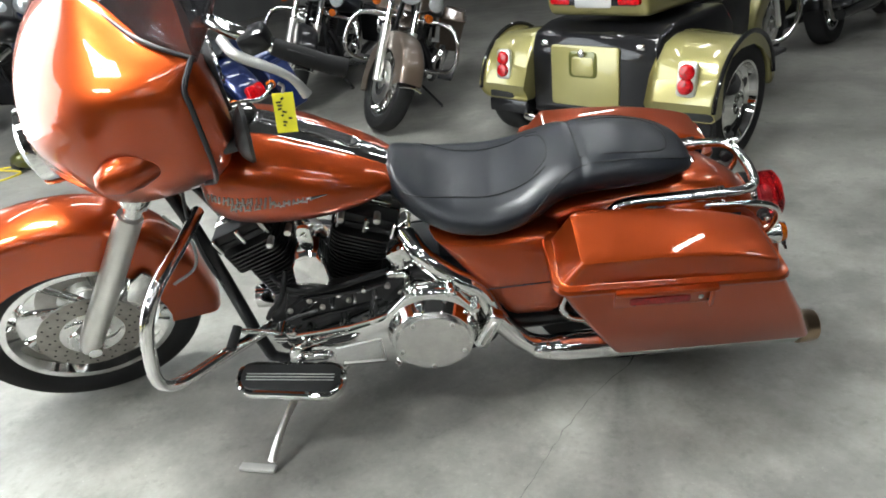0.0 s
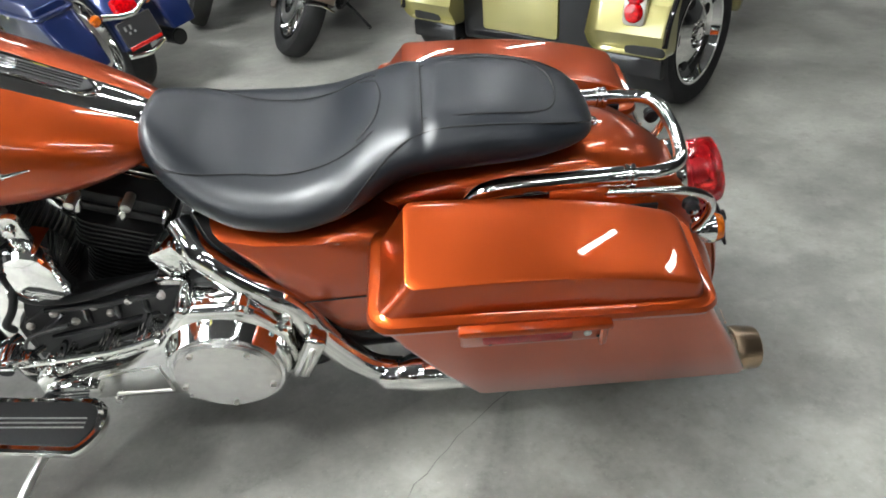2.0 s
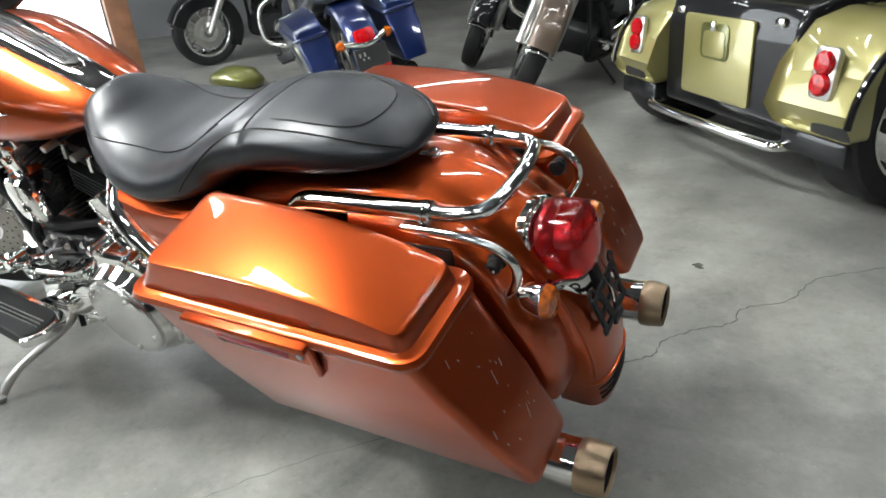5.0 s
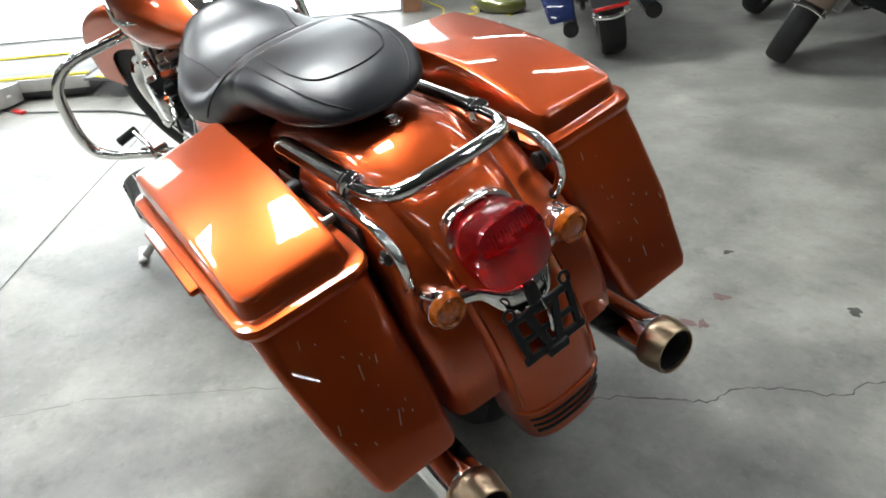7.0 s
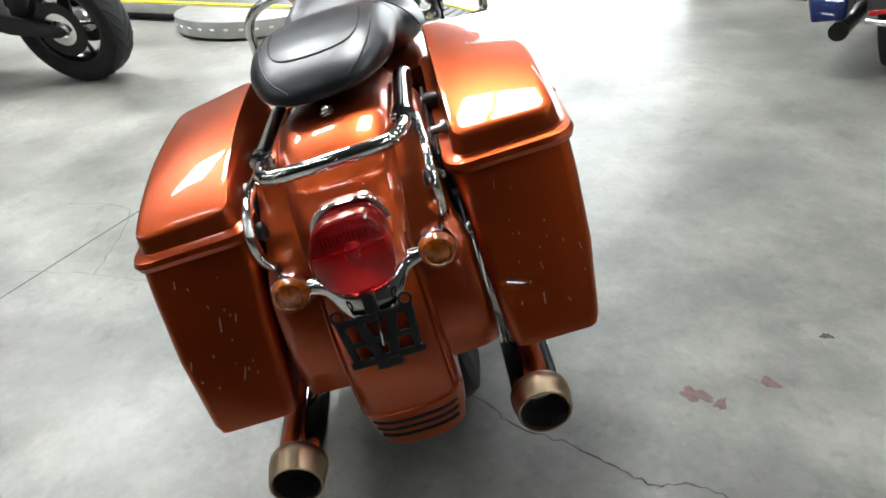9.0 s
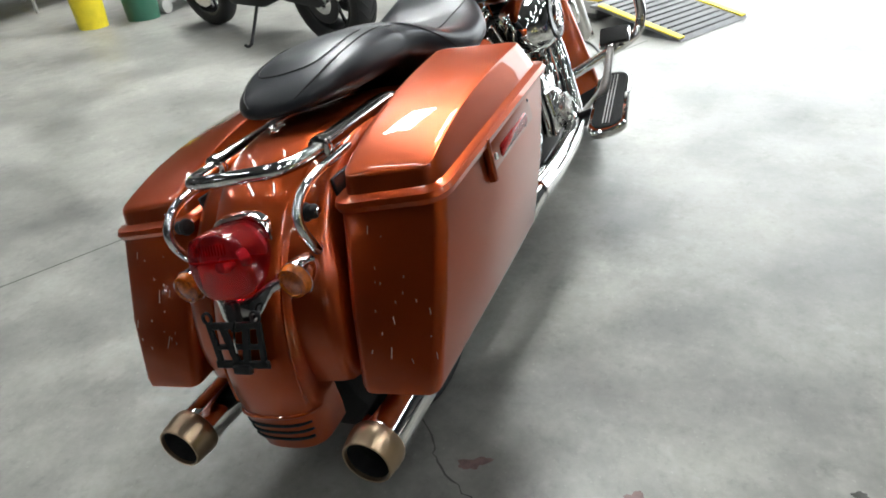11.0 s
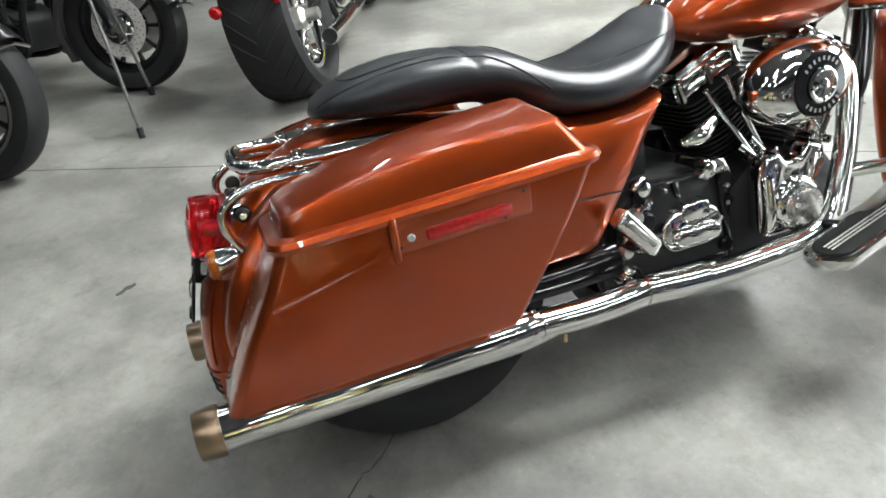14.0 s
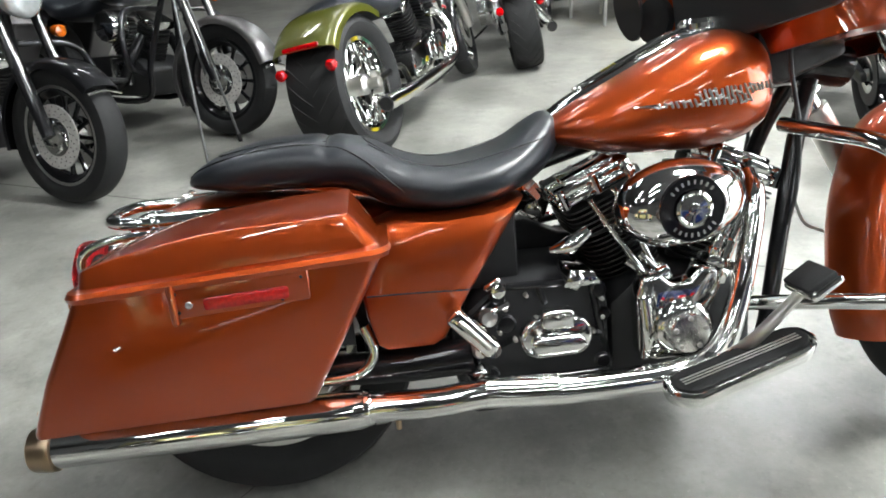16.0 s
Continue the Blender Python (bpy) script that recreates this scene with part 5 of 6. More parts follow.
def fairing_ring(z, off=0.0):
    ye, xf, xe = (smooth_list(z, FZ, q) for q in (FY, FF_X, FB_X))
    out = []
    for i in range(41):
        a = -math.pi / 2 + math.pi * i / 40
        c, s = math.cos(a), math.sin(a)
        x = xe + (xf - xe) * abs(c) ** 0.85 + off
        y = (ye - off) * math.copysign(abs(s) ** 0.85, s)
        # scoop between the headlight and the signal pod, and a crease under the brow
        k = math.exp(-((abs(y) - 0.20) / 0.075) ** 2) * math.exp(-((z - 0.93) / 0.08) ** 2)
        out.append(V(x + 0.040 * k, y, z))
    return out


rings = []
for z in np.linspace(0.835, 1.32, 34):
    rings.append(fairing_ring(z) + fairing_ring(z, 0.008)[::-1])
part("fairing", bm_loft(rings), "orange", steer, angle=50)
for s in (1, -1):
    part("signal_pod", bm_move(bm_lathe([(0.005, -0.085), (0.022, -0.078), (0.038, -0.05), (0.043, -0.01), (0.038, 0.035), (0.022, 0.07), (0.005, 0.085)], 24, axis="X"), Matrix.Translation((-1.262, 0.325 * s, 1.045)) @ Matrix.Rotation(radians(-18 * s), 4, "Z")), "orange", steer, angle=60)
inner = []
for z in np.linspace(0.86, 1.215, 12):
    ye = lerp_list(z, [0.86, 0.93, 1.05, 1.15, 1.215], [0.20, 0.30, 0.330, 0.32, 0.28])
    inner.append([V(x, y, z) for x, y in rrect(-1.24, lerp_list(z, [0.86, 1.0, 1.10, 1.215], [-1.12, -1.05, -1.045, -1.075]), -ye, ye, 0.045, 5)])
part("inner_fairing", bm_loft(inner), "orange", steer, angle=50)
for s in (1, -1):
    part("fairing_gap", bm_tube([(-1.075, 0.298 * s, 1.236), (-1.110, 0.338 * s, 1.199), (-1.112, 0.349 * s, 1.163), (-1.114, 0.352 * s, 1.056), (-1.122, 0.330 * s, 0.955), (-1.15, 0.285 * s, 0.915)], 0.006, 8, 4), "plastic", steer)
part("instrument_panel", bm_prism(rrect(-0.20, 0.20, 0.90, 1.14, 0.03, 4), -1.056, -1.038, "X", 0.004), "plastic", steer)
for y in (-0.12, -0.04, 0.04, 0.12):
    part("gauge", bm_lathe([(0.034, -1.036), (0.034, -1.030), (0.029, -1.029), (0.002, -1.030)], 20, (0, y, 1.08), "X"), "chrome", steer)
for y in (-0.26, 0.26):
    part("speaker", bm_lathe([(0.052, -1.052), (0.052, -1.032), (0.046, -1.030), (0.01, -1.036)], 24, (0, y, 1.00), "X"), "blackmatt", steer)
edge = spline([(-1.075, -0.30, 1.232), (-1.135, -0.262, 1.256), (-1.18, -0.20, 1.272), (-1.225, -0.11, 1.302), (-1.245, 0, 1.318), (-1.225, 0.11, 1.302), (-1.18, 0.20, 1.272), (-1.135, 0.262, 1.256), (-1.075, 0.30, 1.232)], 4)
part("windscreen", bm_loft([[p + V(0.10 * k - 0.02 * k * k, -p.y * 0.14 * k, 0.10 * k - 0.01) for p in edge] + [p + V(0.10 * k - 0.02 * k * k + 0.004, -p.y * 0.15 * k, 0.10 * k - 0.01) for p in edge[::-1]] for k in (0, 0.4, 0.8, 1.1)]), "glass", steer, "short smoked windscreen", angle=60)
part("screen_trim", bm_tube([p + V(-0.002, 0, 0.0) for p in edge], 0.005, 8, 1), "plastic", steer)
part("headlight", bm_lathe([(0.096, 0.06), (0.100, 0.0), (0.096, -0.020), (0.087, -0.024), (0.083, -0.016)], 36, (-1.478, 0, 0.945), "X", cap=False), "chrome", steer, "round chrome headlight trim")
part("headlight_lens", bm_lathe([(0.085, -0.014), (0.07, -0.032), (0.045, -0.042), (0.01, -0.046)], 32, (-1.478, 0, 0.945), "X"), "clear", steer)
# bars, grips, levers, mirrors
part("handlebar", bm_tube([(-0.86, -0.365, 1.255), (-0.925, -0.325, 1.285), (-0.965, -0.26, 1.285), (-0.99, -0.17, 1.22), (-1.02, -0.12, 1.12), (-1.03, 0, 1.10), (-1.02, 0.12, 1.12), (-0.99, 0.17, 1.22), (-0.965, 0.26, 1.285), (-0.925, 0.325, 1.285), (-0.86, 0.365, 1.255)], 0.0145, 14, 6), "chrome", steer)
for s in (1, -1):
    part("grip", bm_tube([(-0.868, 0.362 * s, 1.258), (-0.835, 0.375 * s, 1.238), (-0.78, 0.392 * s, 1.208), (-0.745, 0.40 * s, 1.190)], [0.017, 0.019, 0.019, 0.020], 14, 4), "rubber", steer, "black rubber grip")
    for k in range(4):
        a = radians(45 + 90 * k)
        part("grip_strip", bm_tube([(-0.845, 0.372 * s + 0.018 * math.cos(a), 1.243 + 0.018 * math.sin(a)), (-0.75, 0.398 * s + 0.018 * math.cos(a), 1.193 + 0.018 * math.sin(a))], 0.002, 6, smooth=False), "plastic", steer)
    part("switch_housing", bm_box((0.06, 0.05, 0.045), (-0.895, 0.345 * s, 1.272), 0.012, 2, (0, -20, 20 * s)), "blackgloss", steer)
    part("lever", bm_tube([(-0.955, 0.335 * s, 1.285), (-0.94, 0.38 * s, 1.272), (-0.885, 0.415 * s, 1.245), (-0.855, 0.43 * s, 1.22), (-0.838, 0.44 * s, 1.185)], [0.010, 0.011, 0.009, 0.008, 0.011], 10, 4), "plate", steer, "silver lever")
    part("mirror_stalk", bm_tube([(-1.02, 0.30 * s, 1.02), (-0.975, 0.325 * s, 1.03)], [0.02, 0.014], 12, smooth=False), "plastic", steer)
    part("mirror", bm_loft([[V(-0.968 + dx + 0.006 * math.sin(t), (0.33 + 0.045 * k * math.cos(t)) * s, 1.055 + 0.075 * k * math.sin(t) + 0.012 * k * math.cos(t)) for t in np.linspace(0, 2 * math.pi, 20, endpoint=False)] for dx, k in ((-0.026, 0.3), (-0.018, 0.75), (-0.004, 1.0), (0.004, 1.0), (0.004, 0.9))]), "plastic", steer, "black mirror shell")
# yellow paper tag on the clutch lever, hanging plumb
HANG = pose(-0.846, -0.443, 1.188) @ (pose(0, 0, 0, LEAN, 0, 0) @ STEERING).to_3x3().inverted().to_4x4() @ pose(0, 0, 0, 0, 3, 12)
part("tag", bm_move(bm_box((0.040, 0.0015, 0.078), (0, 0, -0.042), 0.0005, 1), HANG), "yellow", steer, "yellow paper tag with dark scribble")
part("tag_ring", bm_tube([(-0.846, -0.443, 1.184), (-0.841, -0.441, 1.196), (-0.848, -0.439, 1.205)], 0.003, 6, 3), "plate", steer)
random.seed(9)
for k in range(9):
    part("scribble", bm_move(bm_box((random.uniform(0.004, 0.010), 0.0008, 0.0035), (random.uniform(-0.010, 0.010), -0.0012, -0.014 - 0.0065 * k), 0, 1, (0, random.uniform(-40, 40), 0)), HANG), "inside", steer)
for s in (1, -1):
    part("cable", bm_tube([(-1.20, 0.06 * s, 0.98), (-1.16, 0.09 * s, 0.86), (-1.18, 0.10 * s, 0.70), (-1.16, 0.12 * s, 0.55), (-1.12, 0.10 * s, 0.42)], 0.005, 8, 5), "plastic", bike)
for ob in steer.children:
    kind = ob.name.split(".")[0]
    if kind in ("handlebar", "grip", "grip_strip", "switch_housing", "lever", "mirror_stalk", "mirror"):
        ob.matrix_basis = Matrix.Translation((-0.06, 0, -0.010)) @ ob.matrix_basis
    elif kind in ("tag", "tag_ring", "scribble"):
        ob.matrix_basis = Matrix.Translation((-0.095, 0.02, 0.0)) @ ob.matrix_basis


# other motorcycles -----------------------------------------------------------------
def child(name, parent, label=""):
    ob = new(name)
    ob.parent = parent
    ob.empty_display_size = 0.02
    if label:
        tagged(ob, label)
    return ob


def cruiser(m, label, paint, group="parked motorcycles", rear=(0.32, 0.15, 0.21), front=(0.32, 0.12, 0.23), wheelbase=1.62, bags=True, screen=False, steer_deg=0.0,
            rim="chrome", spokes=10, front_spokes=10, bars=True, leg="satin", passing=False, hang=0.13, strip=False, bare=False, disc=True, spoke=None, lip=False, crash="chrome", tube="chrome", drilled=False, nose=160):
    """A parked motorcycle built like the orange one, in fewer parts."""
    b = thing("motorcycle", m, label, "motorcycle", group)
    rr, rw, rrim = rear
    fr_, fw, frim = front
    fx = -wheelbase
    st = Matrix.Translation((fx, 0, fr_)) @ Matrix.Rotation(radians(steer_deg), 4, V(0.44, 0, 0.90)) @ Matrix.Translation((-fx, 0, -fr_))
    rear_wheel = wheel("rear_wheel", (0, 0, rr), rr, rw, rrim, b, spokes, spoke or rim, rim, disc)
    wheel("front_wheel", (fx, 0, fr_), fr_, fw, frim, b, front_spokes, spoke or rim, rim, True, m=st, lip=lip, drilled=drilled, disc_mat="paledisc")
    if bare:
        tread(rear_wheel, rr, rw, rrim)
    fe = child("front_end", b)
    fe.matrix_basis = st
    for s in (-1, 1):
        part("fork_leg", bm_tube([(fx, 0.10 * s, fr_), (fx + 0.17, 0.10 * s, fr_ + 0.34)], [0.03, 0.032], 14, smooth=False), leg, fe)
        part("fork_tube", bm_tube([(fx + 0.17, 0.10 * s, fr_ + 0.34), (fx + 0.36, 0.10 * s, fr_ + 0.72)], 0.024, 12, smooth=False), tube, fe)
        part("turn_signal", bm_lathe([(0.004, 0.05), (0.026, 0.03), (0.03, 0.0), (0.028, -0.012), (0.004, -0.02)], 16, (fx + 0.24, 0.20 * s, fr_ + 0.46), "X"), "amber", fe, "amber turn signal")
        if passing:
            part("passing_lamp", bm_lathe([(0.02, 0.06), (0.05, 0.03), (0.055, 0.0), (0.05, -0.01), (0.02, -0.02), (0.004, -0.022)], 22, (fx + 0.20, 0.20 * s, fr_ + 0.57), "X"), "clear", fe, "chrome passing lamp")
    if not bare:
        part("headlight", bm_lathe([(0.03, 0.10), (0.085, 0.06), (0.095, 0.0), (0.088, -0.015), (0.06, -0.03), (0.004, -0.036)], 28, (fx + 0.20, 0, fr_ + 0.60), "X"), "clear", fe, "round chrome headlight")
    r = fr_ + 0.035
    path = [(fx + r * 1.02 * math.cos(radians(a)), fr_ + r * math.sin(radians(a))) for a in range(nose, -31, -19)]
    part("front_fender", fender(path, fw / 2 + 0.022, 0.04 if bare else hang, drop=0.036), "blackgloss" if bare else paint, fe, angle=50)
    if not bare:
        part("fender_trim", bm_tube([(path[0][0] - 0.002, y, path[0][1] - 0.02 - 0.6 * abs(y) ** 1.5) for y in np.linspace(-fw / 2 - 0.02, fw / 2 + 0.02, 9)], 0.007, 8, 2), "chrome", fe)
    if bars:
        part("handlebar", bm_tube([(fx + 0.78, -0.42, 1.08), (fx + 0.58, -0.36, 1.17), (fx + 0.46, -0.2, 1.15), (fx + 0.40, 0, 1.06), (fx + 0.46, 0.2, 1.15), (fx + 0.58, 0.36, 1.17), (fx + 0.78, 0.42, 1.08)], 0.014, 12, 5), "chrome", fe)
        for s in (-1, 1):
            part("grip", bm_tube([(fx + 0.64, 0.37 * s, 1.155), (fx + 0.79, 0.424 * s, 1.075)], 0.019, 12, smooth=False), "rubber", fe)
            part("mirror", bm_tube([(fx + 0.50, 0.37 * s, 1.28), (fx + 0.53, 0.37 * s, 1.285)], [0.05, 0.045], 16, smooth=False), "chrome", fe)
            part("mirror_stem", bm_tube([(fx + 0.56, 0.35 * s, 1.17), (fx + 0.51, 0.36 * s, 1.25)], 0.006, 8, smooth=False), "chrome", fe)
    if screen:
        part("windscreen", bm_loft([[V(fx + 0.26 + 0.30 * q + 0.25 * (y / 0.28) ** 2 + d, y * (1 - 0.25 * q), 1.0 + 0.42 * q) for y in np.linspace(-0.28, 0.28, 11)] + [V(fx + 0.265 + 0.30 * q + 0.25 * (y / 0.28) ** 2 + d, y * (1 - 0.25 * q), 1.0 + 0.42 * q) for y in np.linspace(0.28, -0.28, 11)] for q, d in ((0, 0), (0.5, -0.03), (1, 0))]), "glass", fe)
    tx = [fx + 0.50 + 0.48 * q for q in (0, 0.02, 0.1, 0.3, 0.5, 0.75, 0.93, 1)]
    tt = [0.86, 0.885, 0.92, 0.935, 0.92, 0.86, 0.80, 0.78]
    tb = [0.80, 0.76, 0.73, 0.71, 0.705, 0.71, 0.725, 0.74]
    tw = [0.04, 0.09, 0.13, 0.17, 0.17, 0.13, 0.08, 0.04]
    part("fuel_tank", bm_loft([[V(x, y, (lerp_list(x, tx, tt) + lerp_list(x, tx, tb)) / 2 + z) for y, z in superring(lerp_list(x, tx, tw), (lerp_list(x, tx, tt) - lerp_list(x, tx, tb)) / 2, 2.4, 30)] for x in np.linspace(tx[0], tx[-1], 26)]), paint, b, angle=60)
    part("seat", bm_loft([[V(x, y, (lerp_list(x, SEAT_X, SEAT_T) + lerp_list(x, SEAT_X, SEAT_B)) / 2 + z) for y, z in superring(lerp_list(x, SEAT_X, SEAT_W), (lerp_list(x, SEAT_X, SEAT_T) - lerp_list(x, SEAT_X, SEAT_B)) / 2, 2.5, 26)] for x in np.linspace(-0.672, 0.108, 28)]), "leather", b, angle=60)
    rp = rr + 0.05
    path = [(rp * 1.05 * math.cos(radians(a)), rr + rp * math.sin(radians(a))) for a in (range(125, 39, -12) if bare else range(120, -1, -15))]
    part("rear_fender", fender(path, rw / 2 + 0.02, 0.06, drop=0.036), paint, b, angle=50)
    ang = radians(46 if bare else 28)
    part("tail_light", bm_box((0.03, 0.20, 0.026) if bare else (0.05, 0.12, 0.09), (rp * 1.05 * math.cos(ang) + (0.01 if bare else 0.02), 0, rr + rp * math.sin(ang) + (-0.02 if bare else 0.015)), 0.010 if bare else 0.02, 2, (0, -20, 0)), "redsolid", b, "red tail light")
    for s in (-1, 1):
        part("rear_signal", bm_lathe([(0.005, -0.05), (0.024, -0.03), (0.028, 0.0), (0.02, 0.012), (0.004, 0.016)], 14, (0.33, 0.14 * s, rr + 0.17), "X"), "redsolid" if bare else "amber", b)
    # engine
    ex = fx / 2 - 0.10
    part("crankcase", bm_prism([(ex - 0.20, 0.20), (ex - 0.20, 0.36), (ex - 0.10, 0.43), (ex + 0.10, 0.43), (ex + 0.38, 0.40), (ex + 0.40, 0.24), (ex + 0.20, 0.18)], -0.16, 0.14, "Y", 0.02), "chrome" if bare else "blackmatt", b)
    for tilt, o in ((-22.5, -0.07), (22.5, 0.07)):
        cyl = part("cylinder", bm_move(bm_lathe([(0.055, 0), (0.055, 0.22)], 16, axis="Z"), pose(ex + o, 0, 0.41, 0, tilt, 0)), "fin", b)
        for k in range(10):
            part("fin", bm_move(bm_prism(rrect(-0.075, 0.075, -0.08, 0.08, 0.04, 3), 0.02 + 0.020 * k, 0.028 + 0.020 * k, "Z"), pose(ex + o, 0, 0.41, 0, tilt, 0)), "fin", cyl)
        part("rocker_box", bm_move(bm_box((0.17, 0.155, 0.055), (0, 0, 0.245), 0.012), pose(ex + o, 0, 0.41, 0, tilt, 0)), "chrome", b)
    part("air_cleaner", bm_lathe([(0.03, 0.24), (0.085, 0.235), (0.095, 0.21), (0.09, 0.13)], 28, (ex, 0, 0.60), "Y"), "chrome", b)
    part("primary_cover", bm_prism([(ex - 0.12, 0.26), (ex - 0.10, 0.36), (ex + 0.16, 0.44), (ex + 0.36, 0.46), (ex + 0.42, 0.36), (ex + 0.34, 0.25)], -0.23, -0.15, "Y", 0.02), "chrome", b)
    part("clutch_cover", bm_lathe([(0.10, -0.225), (0.10, -0.26), (0.09, -0.27), (0.02, -0.272)], 28, (ex + 0.30, 0, 0.36), "Y"), "chrome", b)
    part("timing_cover", bm_prism([(ex - 0.10, 0.26), (ex - 0.10, 0.42), (ex + 0.06, 0.42), (ex + 0.06, 0.26)], 0.13, 0.19, "Y", 0.02), "chrome", b)
    xt = 0.33 if bags else 0.06
    for s in ((1, -1) if bags else (1,)):
        part("exhaust", bm_tube([(ex - 0.15, 0.10 * s, 0.55), (ex - 0.13, 0.18 * s, 0.42), (ex - 0.05, 0.21 * s, 0.27), (ex + 0.15, 0.215 * s, 0.235), (-0.3, 0.215 * s, 0.235), (xt, 0.215 * s, 0.25)], [0.028, 0.03, 0.03, 0.03, 0.04, 0.042], 16, 5), "chrome" if not bags else "blackgloss", b)
        part("exhaust_bore", bm_lathe([(0.036, xt + 0.002), (0.035, xt + 0.006), (0.002, xt + 0.007)], 16, (0, 0.215 * s, 0.25), "X"), "inside", b)
    for s in (-1, 1):
        part("frame_tube", bm_tube([(fx + 0.40, 0.03 * s, 0.84), (fx + 0.50, 0.11 * s, 0.40), (fx + 0.56, 0.12 * s, 0.18), (-0.55, 0.12 * s, 0.18), (-0.40, 0.12 * s, 0.35), (0.0, 0.12 * s, 0.33)], 0.018, 10, 5), "blackgloss", b)
        if bags:
            part("crash_bar", bm_tube([(fx + 0.44, 0.07 * s, 0.70), (fx + 0.40, 0.32 * s, 0.69), (fx + 0.35, 0.40 * s, 0.56), (fx + 0.36, 0.37 * s, 0.40), (fx + 0.54, 0.13 * s, 0.33)], 0.016, 12, 5), crash, b)
            bag = child("saddlebag", b)
            body, lid = bag_body(), bag_lid()
            if s < 0:
                body, lid = bm_mirror(body), bm_mirror(lid)
            part("body", body, paint, bag)
            part("lid", lid, paint, bag, angle=30)
            part("footboard", bm_box((0.27, 0.11, 0.025), (fx + 0.64, 0.33 * s, 0.31), 0.01), "blackmatt", b)
    part("side_stand", bm_tube([(fx + 0.62, -0.16, 0.20), (fx + 0.58, -0.34, 0.088), (fx + 0.52, -0.345, 0.086)], 0.010, 8, 2), "blackmatt", b)
    if strip:
        part("plate_holder", bm_box((0.012, 0.19, 0.12), (0.405, 0, 0.40), 0.004, 1, (0, -14, 0)), "plastic", b)
        for row in range(2):
            for k in range(4):
                part("plate_bar", bm_box((0.003, 0.010, 0.022), (0.411 - 0.012 * row, -0.065 + 0.014 * k + 0.075 * row, 0.425 - 0.03 * (k % 2)), 0), "plate", b)
        part("red_strip", bm_box((0.008, 0.18, 0.020), (0.425, 0, 0.335), 0.003, 1), "reddark", b, "bright red reflector strip")
        part("bracket", bm_tube([(0.36, -0.12, 0.50), (0.39, 0, 0.47), (0.36, 0.12, 0.50)], 0.016, 10, 5), "chrome", b)
        part("tail_tube", bm_tube([(0.40, -0.10, 0.30), (0.425, 0, 0.285), (0.40, 0.10, 0.30)], 0.013, 10, 5), "chrome", b)
    return b


def at_rear(x, y, heading, lean=11.0):
    """Pose of a motorcycle whose rear wheel stands at (x, y) and which points along heading, leaning to its left."""
    return pose(x, y, 0.004, 0, 0, heading + 180) @ pose(0, 0, 0, lean, 0, 0)


def at_front(x, y, heading, base=1.62, lean=11.0):
    a = radians(heading)
    return at_rear(x - base * math.cos(a), y - base * math.sin(a), heading, lean)


cruiser(at_rear(-1.82, 2.36, 139), "dark blue touring motorcycle with hard saddlebags on the concrete", "blue", passing=True, strip=True, steer_deg=15)
cruiser(at_front(-0.985, 2.78, 264, lean=15), "bronze-brown and chrome touring motorcycle parked nose out", "bronzepaint", passing=True, steer_deg=30)
cruiser(at_front(-1.80, 3.75, 262, lean=14), "black touring motorcycle parked nose out beside a bronze one", "blackgloss", passing=True, steer_deg=26)
cruiser(at_front(1.17, -1.93, 143, lean=9), "black touring motorcycle with a silver-edged front wheel", "blackgloss", front=(0.315, 0.13, 0.225), rim="blackgloss", lip=True, drilled=True, crash="blackgloss", tube="blackgloss", front_spokes=12, steer_deg=8, hang=0.05, leg="blackgloss", nose=136)
cruiser(at_front(0.58, -2.78, 146, lean=9), "charcoal grey touring motorcycle with chrome details", "greypaint", rim="blackgloss", drilled=True, crash="blackgloss", tube="blackgloss", front_spokes=10, steer_deg=4, hang=0.05, leg="blackgloss")
cruiser(at_rear(-0.22, -2.21, 244, lean=12), "olive green custom motorcycle with a very wide rear tyre", "greenpaint", disc=False, rear=(0.352, 0.31, 0.235), wheelbase=1.72, bags=False, rim="chrome", spokes=16, bare=True, steer_deg=12)
cruiser(at_rear(-1.45, -3.80, 264, lean=12), "black custom motorcycle with a wide rear tyre", "blackgloss", rear=(0.325, 0.22, 0.235), wheelbase=1.72, bags=False, rim="blackgloss", bare=True)
cruiser(at_rear(-1.95, -5.35, 250, lean=12), "dark motorcycle parked farther back", "blackgloss", bags=False, bare=True)
cruiser(at_rear(2.75, 4.1, 45, lean=12), "black touring motorcycle behind the three-wheeler", "blackgloss")
cruiser(at_front(-4.95, 5.4, 290, lean=10), "blue and chrome motorcycle under the far lamps", "blue", passing=True)
cruiser(at_front(-7.0, 6.6, 290, lean=10), "black motorcycle in the far row", "blackgloss")
cruiser(at_front(-8.2, 7.6, 290, lean=10), "black motorcycle in the far row", "blackgloss")
cruiser(at_front(-5.55, -1.22, 56.7, lean=8), "black motorcycle standing by the overhead door behind the lift", "blackgloss", rim="blackgloss")
cruiser(at_front(-4.6, 3.6, 250, lean=10), "black motorcycle beside the overhead door", "blackgloss", bags=False)

